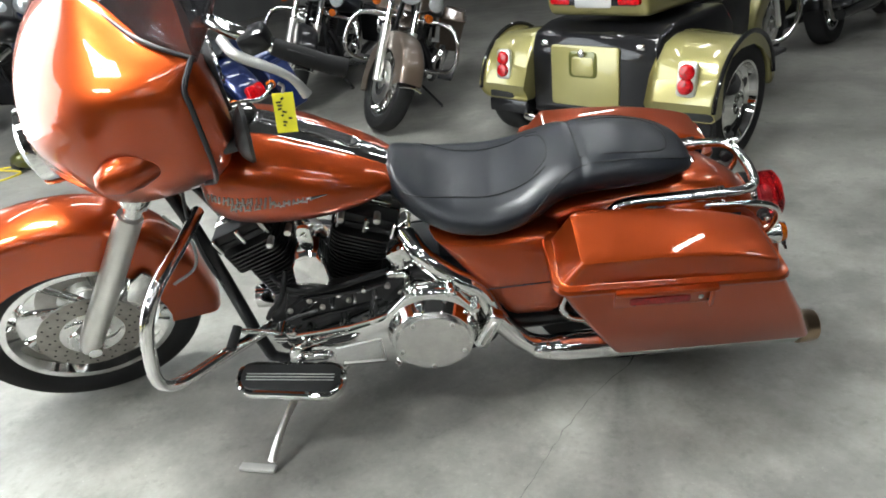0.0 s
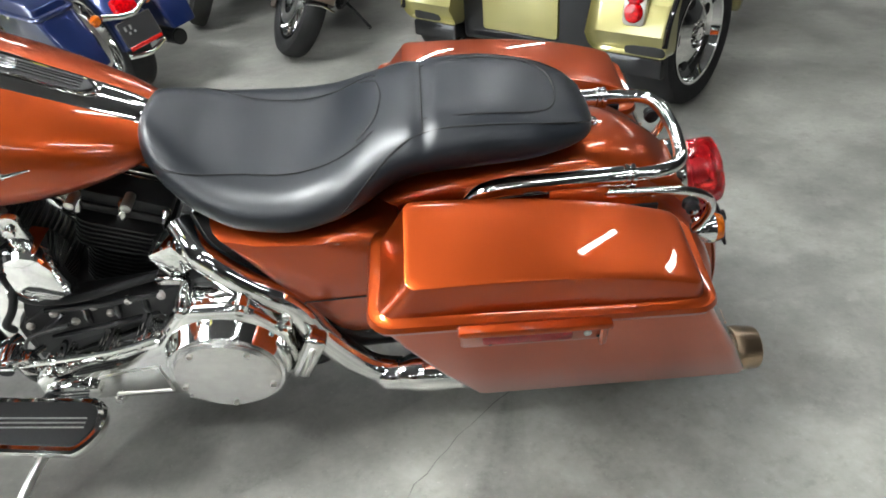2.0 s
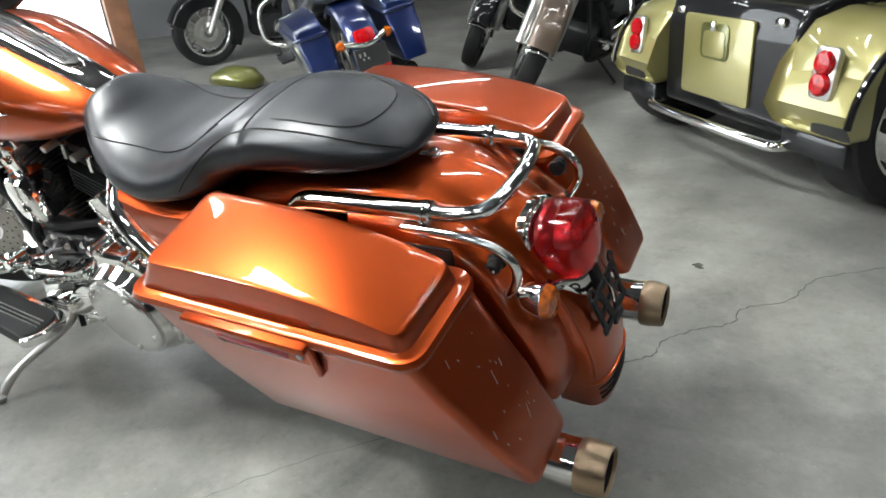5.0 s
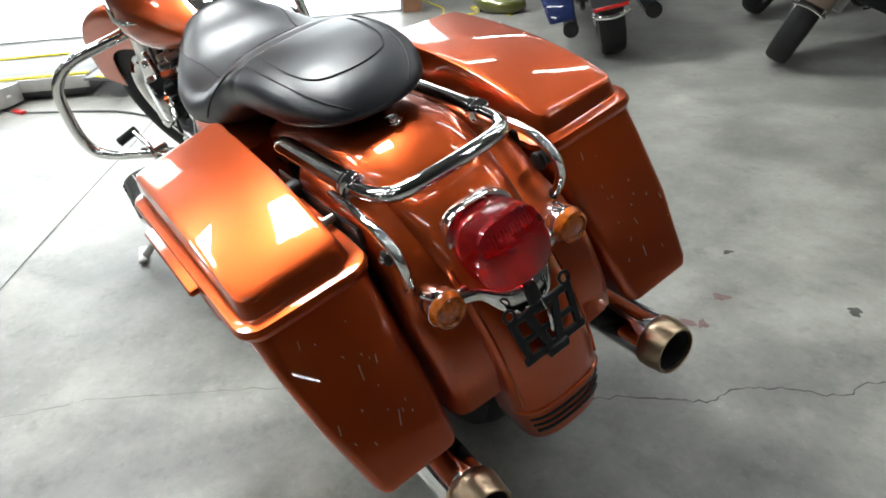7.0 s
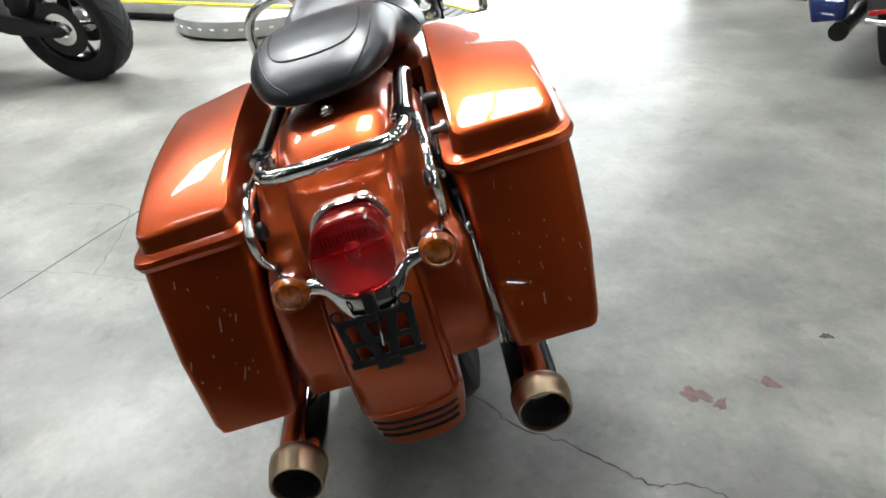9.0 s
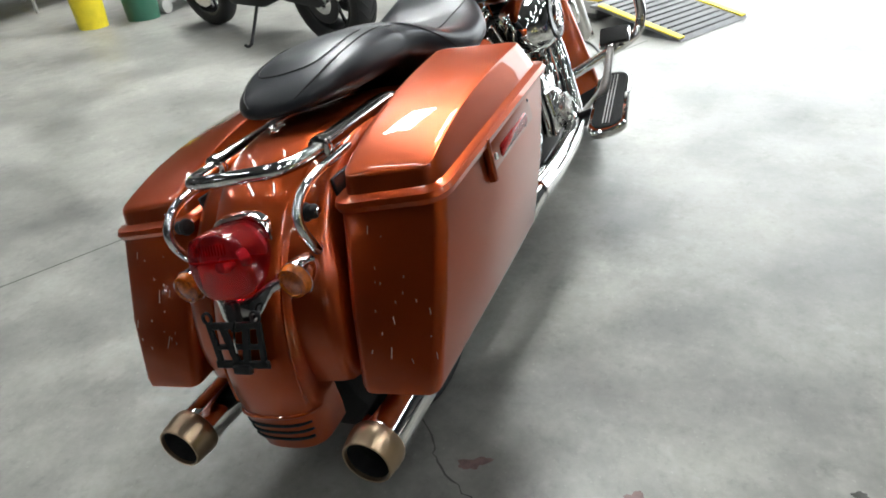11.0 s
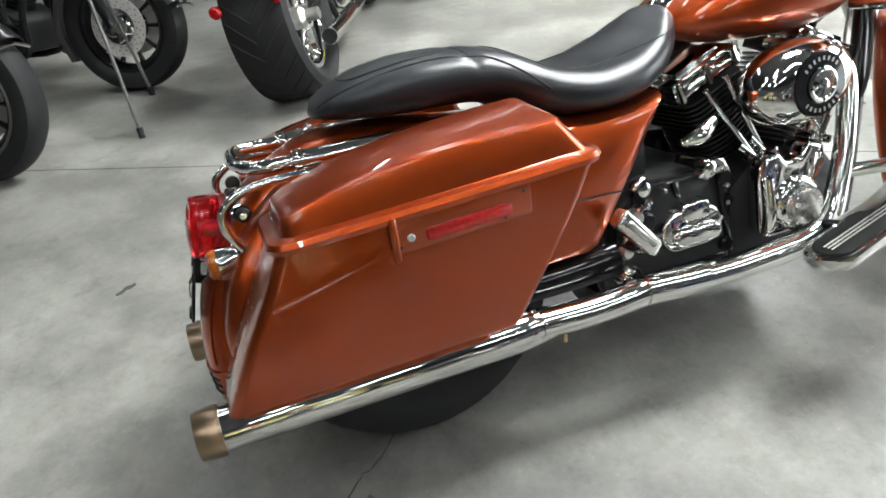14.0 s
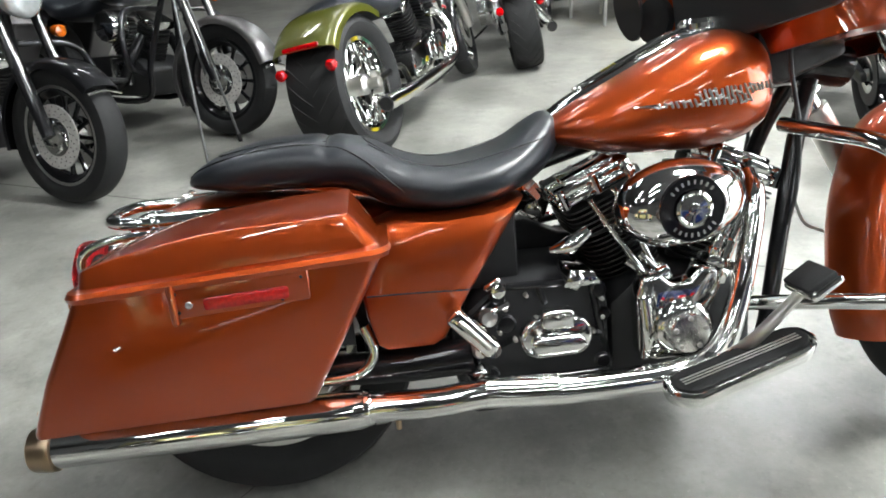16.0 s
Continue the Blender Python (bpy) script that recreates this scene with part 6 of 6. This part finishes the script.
# black street motorcycle standing by the lift
sport = thing("motorcycle", at_rear(-2.78, -1.74, 252, lean=10), "black street motorcycle with a fat rear tyre", "motorcycle", "parked motorcycles")
tread(wheel("rear_wheel", (0, 0, 0.315), 0.315, 0.18, 0.215, sport, 5, "blackgloss", "blackgloss", disc_mat="blackmatt"), 0.315, 0.18, 0.215)
wheel("front_wheel", (-1.42, 0, 0.30), 0.30, 0.12, 0.215, sport, 5, "blackgloss", "blackgloss")
for s in (-1, 1):
    part("swing_arm", bm_prism([(-0.50, 0.36), (-0.48, 0.44), (-0.25, 0.40), (0.03, 0.335), (0.05, 0.30), (0.0, 0.28), (-0.3, 0.30)], 0.105 * s, 0.135 * s, "Y", 0.008), "blackmatt", sport)
    part("fork_leg", bm_tube([(-1.42, 0.10 * s, 0.30), (-1.18, 0.10 * s, 0.85)], 0.026, 12, smooth=False), "blackgloss", sport)
    part("grip", bm_tube([(-1.08, 0.20 * s, 1.0), (-1.0, 0.36 * s, 1.0)], 0.017, 10, smooth=False), "rubber", sport)
part("engine", bm_box((0.42, 0.34, 0.36), (-0.72, 0, 0.42), 0.05), "blackmatt", sport)
part("exhaust", bm_tube([(-0.85, 0.12, 0.30), (-0.5, 0.16, 0.22), (-0.2, 0.17, 0.28), (0.02, 0.18, 0.36)], [0.025, 0.03, 0.045, 0.045], 14, 5), "blackmatt", sport)
part("fuel_tank", bm_loft([[V(x, y, 0.78 + z) for y, z in superring(w, h, 2.4, 24)] for x, w, h in ((-1.10, 0.06, 0.05), (-1.02, 0.15, 0.11), (-0.85, 0.17, 0.13), (-0.65, 0.13, 0.09), (-0.55, 0.06, 0.04))]), "blackgloss", sport, angle=60)
part("seat", bm_loft([[V(x, y, z0 + z) for y, z in superring(w, h, 2.6, 24)] for x, w, h, z0 in ((-0.60, 0.07, 0.03, 0.77), (-0.45, 0.13, 0.04, 0.76), (-0.2, 0.13, 0.045, 0.80), (0.08, 0.08, 0.03, 0.88), (0.16, 0.03, 0.02, 0.90))]), "leather", sport, angle=60)
part("tail_light", bm_box((0.04, 0.10, 0.03), (0.17, 0, 0.87), 0.01), "redsolid", sport)
part("headlight", bm_lathe([(0.03, 0.10), (0.085, 0.05), (0.09, 0.0), (0.06, -0.025), (0.004, -0.03)], 24, (-1.22, 0, 0.88), "X"), "clear", sport)
part("hugger", fender([(0.20, 0.62), (0.05, 0.665), (-0.12, 0.655), (-0.28, 0.57)], 0.095, 0.03), "blackmatt", sport)
part("side_stand", bm_tube([(-0.62, -0.14, 0.26), (-0.55, -0.33, 0.075), (-0.60, -0.345, 0.068)], 0.011, 8, 2), "blackmatt", sport)

# three-wheeler ----------------------------------------------------------------------
trike = thing("trike", pose(0.465, 2.065, 0, 0, 0, -135), "olive gold and black three-wheeled motorcycle with chrome wheels", "trike")
for s in (1, -1):
    wh = child("rear_wheel", trike)
    wh.matrix_basis = pose(0, 0.62 * s, 0.30)
    prof = [(0.205, -0.09), (0.25, -0.105), (0.285, -0.102), (0.298, -0.085), (0.302, -0.05), (0.302, 0.05), (0.298, 0.085), (0.285, 0.102), (0.25, 0.105), (0.205, 0.09)]
    part("tyre", bm_lathe(prof + [prof[0]], 56, cap=False), "rubber", wh)
    o = s
    part("rim", bm_lathe([(0.21, 0.092 * o), (0.212, 0.098 * o), (0.200, 0.096 * o), (0.188, 0.06 * o), (0.165, 0.045 * o), (0.10, 0.075 * o), (0.06, 0.085 * o), (0.055, 0.07 * o), (0.03, 0.072 * o), (0.028, 0.095 * o), (0.004, 0.098 * o)], 48, cap=False), "chrome", wh, "polished five-slot rim")
    for k in range(5):
        a = radians(72 * k)
        part("slot", bm_move(bm_lathe([(0.026, 0.0), (0.026, 0.004), (0.004, 0.005)], 14, axis="Y"), Matrix.Translation((0.133 * math.cos(a), 0.062 * o, 0.133 * math.sin(a)))), "inside", wh)
        part("wheel_nut", bm_lathe([(0.010, 0.072 * o), (0.010, 0.088 * o), (0.004, 0.092 * o)], 8, (0.042 * math.cos(a + 0.6), 0, 0.042 * math.sin(a + 0.6)), "Y"), "chrome", wh)
    arch = [(0.30, 0.27), (0.305, 0.45), (0.285, 0.55), (0.22, 0.625), (0.10, 0.655), (-0.06, 0.65), (-0.20, 0.60), (-0.33, 0.48), (-0.40, 0.34), (-0.36, 0.30)]
    arch += [(0.345 * math.cos(radians(a)), 0.30 + 0.345 * math.sin(radians(a))) for a in range(170, 0, -20)]
    arch += [(0.28, 0.27)]
    fb = bm_prism(arch, 0.0, 0.35, "Y", 0.0)
    for v in fb.verts:
        if v.co.y > 0.2:
            v.co.z -= 0.03 if v.co.z > 0.5 else 0
            v.co.x *= 0.97
    bmesh.ops.bevel(fb, geom=[e for e in fb.edges if len(e.link_faces) == 2 and e.calc_face_angle(0) > 1.2], offset=0.035, segments=3, profile=0.5, affect="EDGES")
    bmesh.ops.translate(fb, vec=(0, 0.385, 0), verts=fb.verts)
    part("fender", fb if s > 0 else bm_mirror(fb), "olive", trike, angle=40)
    fl = bm_tube([(0.352 * math.cos(radians(a)), 0.735 * s, 0.30 + 0.352 * math.sin(radians(a))) for a in range(165, -5, -10)], 0.012, 8, 2)
    part("fender_lip", fl, "blackgloss", trike)
    part("fender_skirt", bm_box((0.10, 0.30, 0.085), (0.262, 0.56 * s, 0.225), 0.015), "blackgloss", trike)
    lt = child("tail_light", trike)
    lt.matrix_basis = pose(0.298, 0.575 * s, 0.475, 0, -6, 0)
    part("bezel", bm_prism(rrect(-0.050, 0.050, -0.085, 0.085, 0.02, 4), 0.0, 0.022, "X", 0.006), "satin", lt)
    for z in (-0.034, 0.034):
        part("lens", bm_lathe([(0.040, 0.02), (0.040, 0.030), (0.032, 0.040), (0.004, 0.044)], 22, (0, 0, z), "X"), "redsolid", lt, "red lens")
part("body", bm_prism([(0.27, 0.20), (0.275, 0.56), (0.24, 0.66), (0.10, 0.70), (-0.45, 0.72), (-0.60, 0.60), (-0.60, 0.25)], -0.40, 0.40, "Y", 0.03, 3), "blackgloss", trike)
part("rear_panel", bm_move(bm_prism(rrect(-0.250, 0.185, 0.270, 0.600, 0.02, 4), 0.268, 0.284, "X", 0.004), Matrix()), "olive", trike, "flat olive gold tailgate")
part("handle_recess", bm_prism(rrect(-0.13, 0.05, 0.43, 0.572, 0.025, 4), 0.281, 0.288, "X", 0.003), "greenpaint", trike)
part("handle_panel", bm_prism(rrect(-0.11, 0.03, 0.44, 0.542, 0.02, 4), 0.286, 0.291, "X", 0.002), "olive", trike)
part("lock", bm_lathe([(0.020, 0.286), (0.020, 0.302), (0.012, 0.306)], 16, (0, -0.04, 0.562), "X"), "chrome", trike)
for s in (-1, 1):
    part("hinge", bm_box((0.03, 0.05, 0.03), (0.262, 0.30 * s, 0.605), 0.008), "chrome", trike)
part("bumper", bm_tube([(0.22, -0.44, 0.20), (0.30, -0.42, 0.19), (0.335, -0.36, 0.185), (0.345, 0, 0.185), (0.335, 0.36, 0.185), (0.30, 0.42, 0.19), (0.22, 0.44, 0.20)], 0.021, 14, 6), "chrome", trike)
part("axle_housing", bm_tube([(0, -0.52, 0.28), (0, 0.52, 0.28)], 0.05, 14, smooth=False), "blackmatt", trike)
trunk = child("trunk", trike)
part("shell", bm_prism([(0.20, 0.74), (0.235, 0.80), (0.22, 1.02), (0.12, 1.07), (-0.28, 1.07), (-0.34, 1.0), (-0.32, 0.74)], -0.31, 0.31, "Y", 0.03, 3), "olive", trunk)
part("band", bm_prism(rrect(-0.26, 0.26, 0.80, 0.86, 0.01, 3), 0.228, 0.246, "X", 0.004), "blackgloss", trunk)
for s in (-1, 1):
    part("lens", bm_box((0.03, 0.13, 0.075), (0.235, 0.21 * s, 0.84), 0.012), "redsolid", trunk, "wide red trunk lens")
part("plate", bm_prism(rrect(-0.11, 0.11, 0.79, 0.87, 0.01, 3), 0.244, 0.250, "X", 0.001), "plate", trunk)
part("seat", bm_loft([[V(x, y, z0 + z) for y, z in superring(w, h, 2.6, 26)] for x, w, h, z0 in ((-0.95, 0.10, 0.04, 0.76), (-0.85, 0.18, 0.06, 0.74), (-0.70, 0.20, 0.07, 0.74), (-0.55, 0.20, 0.08, 0.78), (-0.42, 0.19, 0.09, 0.82), (-0.36, 0.15, 0.06, 0.82))]), "leather", trike, angle=60)
part("fuel_tank", bm_loft([[V(x, y, 0.82 + z) for y, z in superring(w, h, 2.4, 26)] for x, w, h in ((-1.50, 0.05, 0.04), (-1.45, 0.13, 0.09), (-1.30, 0.17, 0.11), (-1.10, 0.13, 0.09), (-0.96, 0.06, 0.05))]), "olive", trike, angle=60)
part("engine", bm_box((0.55, 0.30, 0.48), (-1.2, 0, 0.42), 0.06), "blackmatt", trike)
wheel("front_wheel", (-2.05, 0, 0.32), 0.32, 0.13, 0.22, trike, 9, "chrome", "chrome")
part("front_fender", fender([(-2.05 + 0.36 * math.cos(radians(a)), 0.32 + 0.36 * math.sin(radians(a))) for a in range(160, -31, -19)], 0.085, 0.13, drop=0.036), "olive", trike, angle=50)
for s in (-1, 1):
    part("fork_leg", bm_tube([(-2.05, 0.11 * s, 0.32), (-1.72, 0.11 * s, 0.98)], 0.03, 12, smooth=False), "chrome", trike)
    part("running_board", bm_box((0.34, 0.16, 0.03), (-1.25, 0.34 * s, 0.28), 0.01), "blackmatt", trike)
    part("crash_bar", bm_tube([(-1.55, 0.06 * s, 0.70), (-1.60, 0.34 * s, 0.66), (-1.62, 0.40 * s, 0.5), (-1.56, 0.34 * s, 0.32), (-1.45, 0.12 * s, 0.28)], 0.016, 10, 5), "chrome", trike)
part("fairing", bm_loft([[V(-1.75 - 0.22 * math.cos(a), 0.38 * math.sin(a) * k, z) for a in np.linspace(-1.5, 1.5, 15)] + [V(-1.74 - 0.21 * math.cos(a), 0.37 * math.sin(a) * k, z) for a in np.linspace(1.5, -1.5, 15)] for z, k in ((0.82, 0.6), (0.92, 0.95), (1.05, 1.0), (1.2, 0.85))]), "olive", trike, angle=50)

# lift, ramp, cords and small things by the door --------------------------------------
LIFT = pose(-4.07, -0.90, 0, 0, 0, 61)            # along the lift
lift = thing("motorcycle_lift", LIFT, "grey steel motorcycle lift with yellow edges, lowered", "lift")
part("platform", bm_box((2.5, 0.66, 0.03), (-0.35, 0.05, 0.115), 0.006), "liftgrey", lift)
part("base", bm_box((2.4, 0.56, 0.09), (-0.35, 0.05, 0.05), 0.006), "liftgrey", lift)
for y in (0.36, -0.26):
    part("edge", bm_box((2.5, 0.045, 0.012), (-0.35, y, 0.136), 0.003), "yellowpaint", lift, "yellow painted edge")
for y in (0.39, -0.29):
    part("side_rail", bm_box((2.5, 0.02, 0.07), (-0.35, y, 0.095), 0.004), "plate", lift)
sp = [(-0.02, -0.30)] + [(0.0 + 0.52 * math.cos(radians(a)), -0.30 + 0.42 * math.sin(radians(a))) for a in range(180, 361, 10)]
part("side_plate", bm_prism([(a, b) for a, b in sp[1:]], 0.02, 0.125, "Z", 0.004), "plate", lift, "round galvanised side plate")
for k in range(14):
    a = radians(195 + 11.5 * k)
    part("rivet_slot", bm_box((0.028, 0.006, 0.012), (0.522 * math.cos(a), -0.30 + 0.422 * math.sin(a), 0.075), 0.001, 1, (0, 0, math.degrees(math.atan2(0.42 * math.cos(a), -0.52 * math.sin(a))))), "paper", lift)
ramp = thing("ramp", LIFT, "black ribbed loading ramp with yellow edges", "ramp")
part("tread", bm_prism([(0.92, 0.115), (0.92, 0.128), (0.98, 0.130), (1.56, 0.018), (1.58, 0.004), (0.98, 0.112)], -0.38, 0.30, "Y"), "liftgrey", ramp)
for k in range(11):
    q = k / 10
    part("rib", bm_box((0.012, 0.52, 0.008), (1.01 + 0.53 * q, -0.04, 0.126 - 0.102 * q), 0.002, 1, (0, 11, 0)), "blackmatt", ramp)
for y in (0.275, -0.355):
    part("edge", bm_box((0.60, 0.05, 0.010), (1.275, y, 0.077), 0.002, 1, (0, 11, 0)), "yellowpaint", ramp, "yellow painted edge")
solid("paper_sheet", bm_box((0.22, 0.16, 0.002), (0, 0, 0.132)), "paper", "white sheet of paper lying on the lift", "paper", m=LIFT @ pose(-0.45, 0.08, 0.0, 0, 0, 20))
st = thing("tie_strap", pose(-3.28, -0.62, 0, 0, 0, 25), "black strap with a red buckle lying on the floor", "strap")
part("webbing", bm_tube([(-0.9, -0.12, 0.006), (-0.5, 0.05, 0.006), (-0.1, 0.0, 0.006), (0.5, 0.22, 0.006), (1.0, 0.2, 0.006)], 0.006, 6, 5), "plastic", st)
part("buckle", bm_box((0.10, 0.03, 0.02), (-0.05, 0.0, 0.014), 0.005), "reddark", st, "red buckle")
cd = thing("extension_cord", pose(-3.75, 2.45, 0), "orange extension cord lying by the door post", "cord")
part("cable", bm_tube([(-0.45, -0.10, 0.35), (-0.38, 0.0, 0.10), (-0.2, 0.12, 0.006), (0.1, -0.05, 0.006), (0.25, 0.15, 0.006), (0.0, 0.28, 0.006), (0.3, 0.32, 0.006), (0.55, 0.25, 0.006)], 0.006, 8, 6), "yellowpaint", cd)
part("socket", bm_box((0.14, 0.06, 0.05), (0.18, 0.26, 0.028), 0.008, 2, (0, 0, -35)), "plastic", cd)
bag_bm = bmesh.new()
bmesh.ops.create_icosphere(bag_bm, subdivisions=3, radius=0.14)
for v in bag_bm.verts:
    v.co *= 1 + 0.25 * noise.noise(v.co * 9)
    v.co.z = max(-0.08, v.co.z * 0.7)
    v.co.x *= 1.5
solid("work_bag", bag_bm, "greenpaint", "olive green cloth bag slumped on the floor", "bag", m=pose(-3.38, 2.75, 0.08, 0, 0, 40))

# workbench, bins and stand beyond the seat ---------------------------------------------
bench = thing("workbench", pose(-3.2, -5.6, 0, 0, 0, 15), "dark workbench with thin metal legs", "workbench")
part("top", bm_box((1.8, 0.7, 0.05), (0, 0, 0.88), 0.006), "wood", bench)
part("shelf", bm_box((1.7, 0.6, 0.03), (0, -0.02, 0.30), 0.004), "yellowpaint", bench)
for x in (-0.85, -0.2, 0.5, 0.85):
    for y in (-0.3, 0.3):
        part("leg", bm_box((0.025, 0.025, 0.86), (x, y, 0.43), 0.004), "plate", bench)


def bucket(x, y, r, h, mat, label):
    b = thing("bucket", pose(x, y, 0), label, "bucket", "buckets")
    part("wall", bm_lathe([(r * 0.86, 0.0), (r, h), (r + 0.006, h), (r + 0.006, h - 0.02), (r * 0.97, h - 0.02), (r * 0.84, 0.01)], 28, axis="Z"), mat, b)
    part("handle", bm_tube([(r, 0, h - 0.03), (r * 0.7, 0, h + 0.08), (-r * 0.7, 0, h + 0.08), (-r, 0, h - 0.03)], 0.004, 6, 5), "plate", b)
    return b


bucket(-3.05, -4.22, 0.13, 0.36, "yellowpaint", "yellow plastic bucket standing on the concrete")
bucket(-3.36, -3.98, 0.15, 0.38, "bucketgreen", "dark green plastic bucket standing on the concrete")
caster = thing("cart", pose(-3.75, -4.05, 0), "low black cart on small wheels", "cart")
part("deck", bm_box((0.5, 0.4, 0.05), (0, 0, 0.16), 0.01), "blackmatt", caster)
for x in (-0.2, 0.2):
    for y in (-0.15, 0.15):
        part("wheel", bm_lathe([(0.02, -0.02), (0.06, -0.018), (0.06, 0.018), (0.02, 0.02)], 16, (x, y, 0.06), "Y"), "plate", caster)

# thin tripod stand between the motorcycles
tri = thing("tripod_stand", pose(0.66, -2.50, 0), "thin grey metal tripod stand with black feet", "stand")
for fx_, fy_ in ((-0.08, 0.43), (-0.14, -0.15), (0.02, -0.46)):
    part("leg", bm_tube([(fx_, fy_, 0.02), (0.01, -0.03, 1.15)], 0.0075, 8, smooth=False), "liftgrey", tri)
    part("foot", bm_tube([(fx_, fy_, 0.0), (fx_ * 0.97, fy_ * 0.97, 0.045)], 0.014, 8, smooth=False), "rubber", tri)
part("post", bm_tube([(0.01, -0.03, 1.05), (0.01, -0.03, 1.5)], 0.012, 8, smooth=False), "plate", tri)

# floor marks -----------------------------------------------------------------------------
def ribbon(name, pts, w, mat, label, category, jag=0.0, k=6, seed=1):
    random.seed(seed)
    path = spline([(a, b, 0) for a, b in pts], k)
    left, right = [], []
    for i, p in enumerate(path):
        a, b = path[max(0, i - 1)], path[min(len(path) - 1, i + 1)]
        t = (b - a).normalized()
        n = V(-t.y, t.x, 0)
        o = n * random.uniform(-jag, jag)
        ww = w * random.uniform(0.5, 1.3) if jag else w
        left.append(p + o + n * ww / 2 + V(0, 0, 0.0012))
        right.append(p + o - n * ww / 2 + V(0, 0, 0.0012))
    bm = bmesh.new()
    a = [bm.verts.new(p) for p in left]
    b = [bm.verts.new(p) for p in right]
    for i in range(len(a) - 1):
        bm.faces.new((b[i], b[i + 1], a[i + 1], a[i]))
    return solid(name, bm, mat, label, category, "structure")


ribbon("floor_crack", [(-0.02, -0.13), (0.12, 0.07), (0.20, 0.125), (0.27, 0.23), (0.33, 0.29), (0.385, 0.36), (0.40, 0.44), (0.46, 0.51), (0.535, 0.572), (0.556, 0.666), (0.66, 0.75), (0.72, 0.90), (0.90, 1.05)], 0.0038, "crack", "jagged hairline crack in the concrete", "crack", 0.006, 7, 3)
ribbon("floor_crack", [(-0.62, -1.20), (-0.56, -0.98), (-0.49, -0.80), (-0.46, -0.71), (-0.35, -0.545), (-0.22, -0.34), (-0.02, -0.13)], 0.0022, "crackfaint", "faint hairline crack in the concrete", "crack", 0.006, 7, 3)
ribbon("floor_joint", [(-3.0, 0.115), (-2.36, -0.214), (-1.81, -0.52), (-0.956, -0.975), (0.42, -1.65), (1.9, -2.40), (4.0, -3.45)], 0.006, "crack", "straight saw-cut joint in the concrete", "joint")
ribbon("floor_crack", [(-1.08, -1.25), (-1.02, -1.05), (-0.93, -0.99), (-0.70, -0.98), (-0.56, -0.98)], 0.003, "crackfaint", "short side crack in the concrete", "crack", 0.005, 6, 8)


def blot(x, y, rx, ry, mat, label, seed, rot=0):
    random.seed(seed)
    pts = []
    n = 26
    ph = [random.uniform(0, 6.28) for _ in range(4)]
    for i in range(n):
        a = 2 * math.pi * i / n
        k = 1 + 0.25 * math.sin(2 * a + ph[0]) + 0.18 * math.sin(3 * a + ph[1]) + 0.14 * math.sin(5 * a + ph[2]) + 0.1 * math.sin(8 * a + ph[3])
        pts.append((rx * k * math.cos(a), ry * k * math.sin(a), 0.0013))
    bm = bmesh.new()
    bm.faces.new([bm.verts.new(p) for p in pts])
    solid("floor_stain", bm, mat, label, "stain", "structure", m=pose(x, y, 0, 0, 0, rot))


blot(0.160, 0.693, 0.016, 0.020, "stain", "dark red dried stain on the concrete", 1)
blot(0.172, 0.525, 0.030, 0.022, "stain", "dark red dried stain on the concrete", 2, 30)
blot(0.205, 0.565, 0.009, 0.022, "stain", "dark red dried stain on the concrete", 3, 50)
blot(0.178, 0.197, 0.028, 0.016, "stain", "dark red dried stain on the concrete", 4, 120)
blot(0.397, 0.877, 0.018, 0.016, "crack", "small dark oil spot on the concrete", 5)
blot(0.030, 0.896, 0.012, 0.012, "crack", "small dark oil spot on the concrete", 6)
blot(0.651, -0.85, 0.030, 0.012, "crack", "small dark scuff on the concrete", 7, 40)
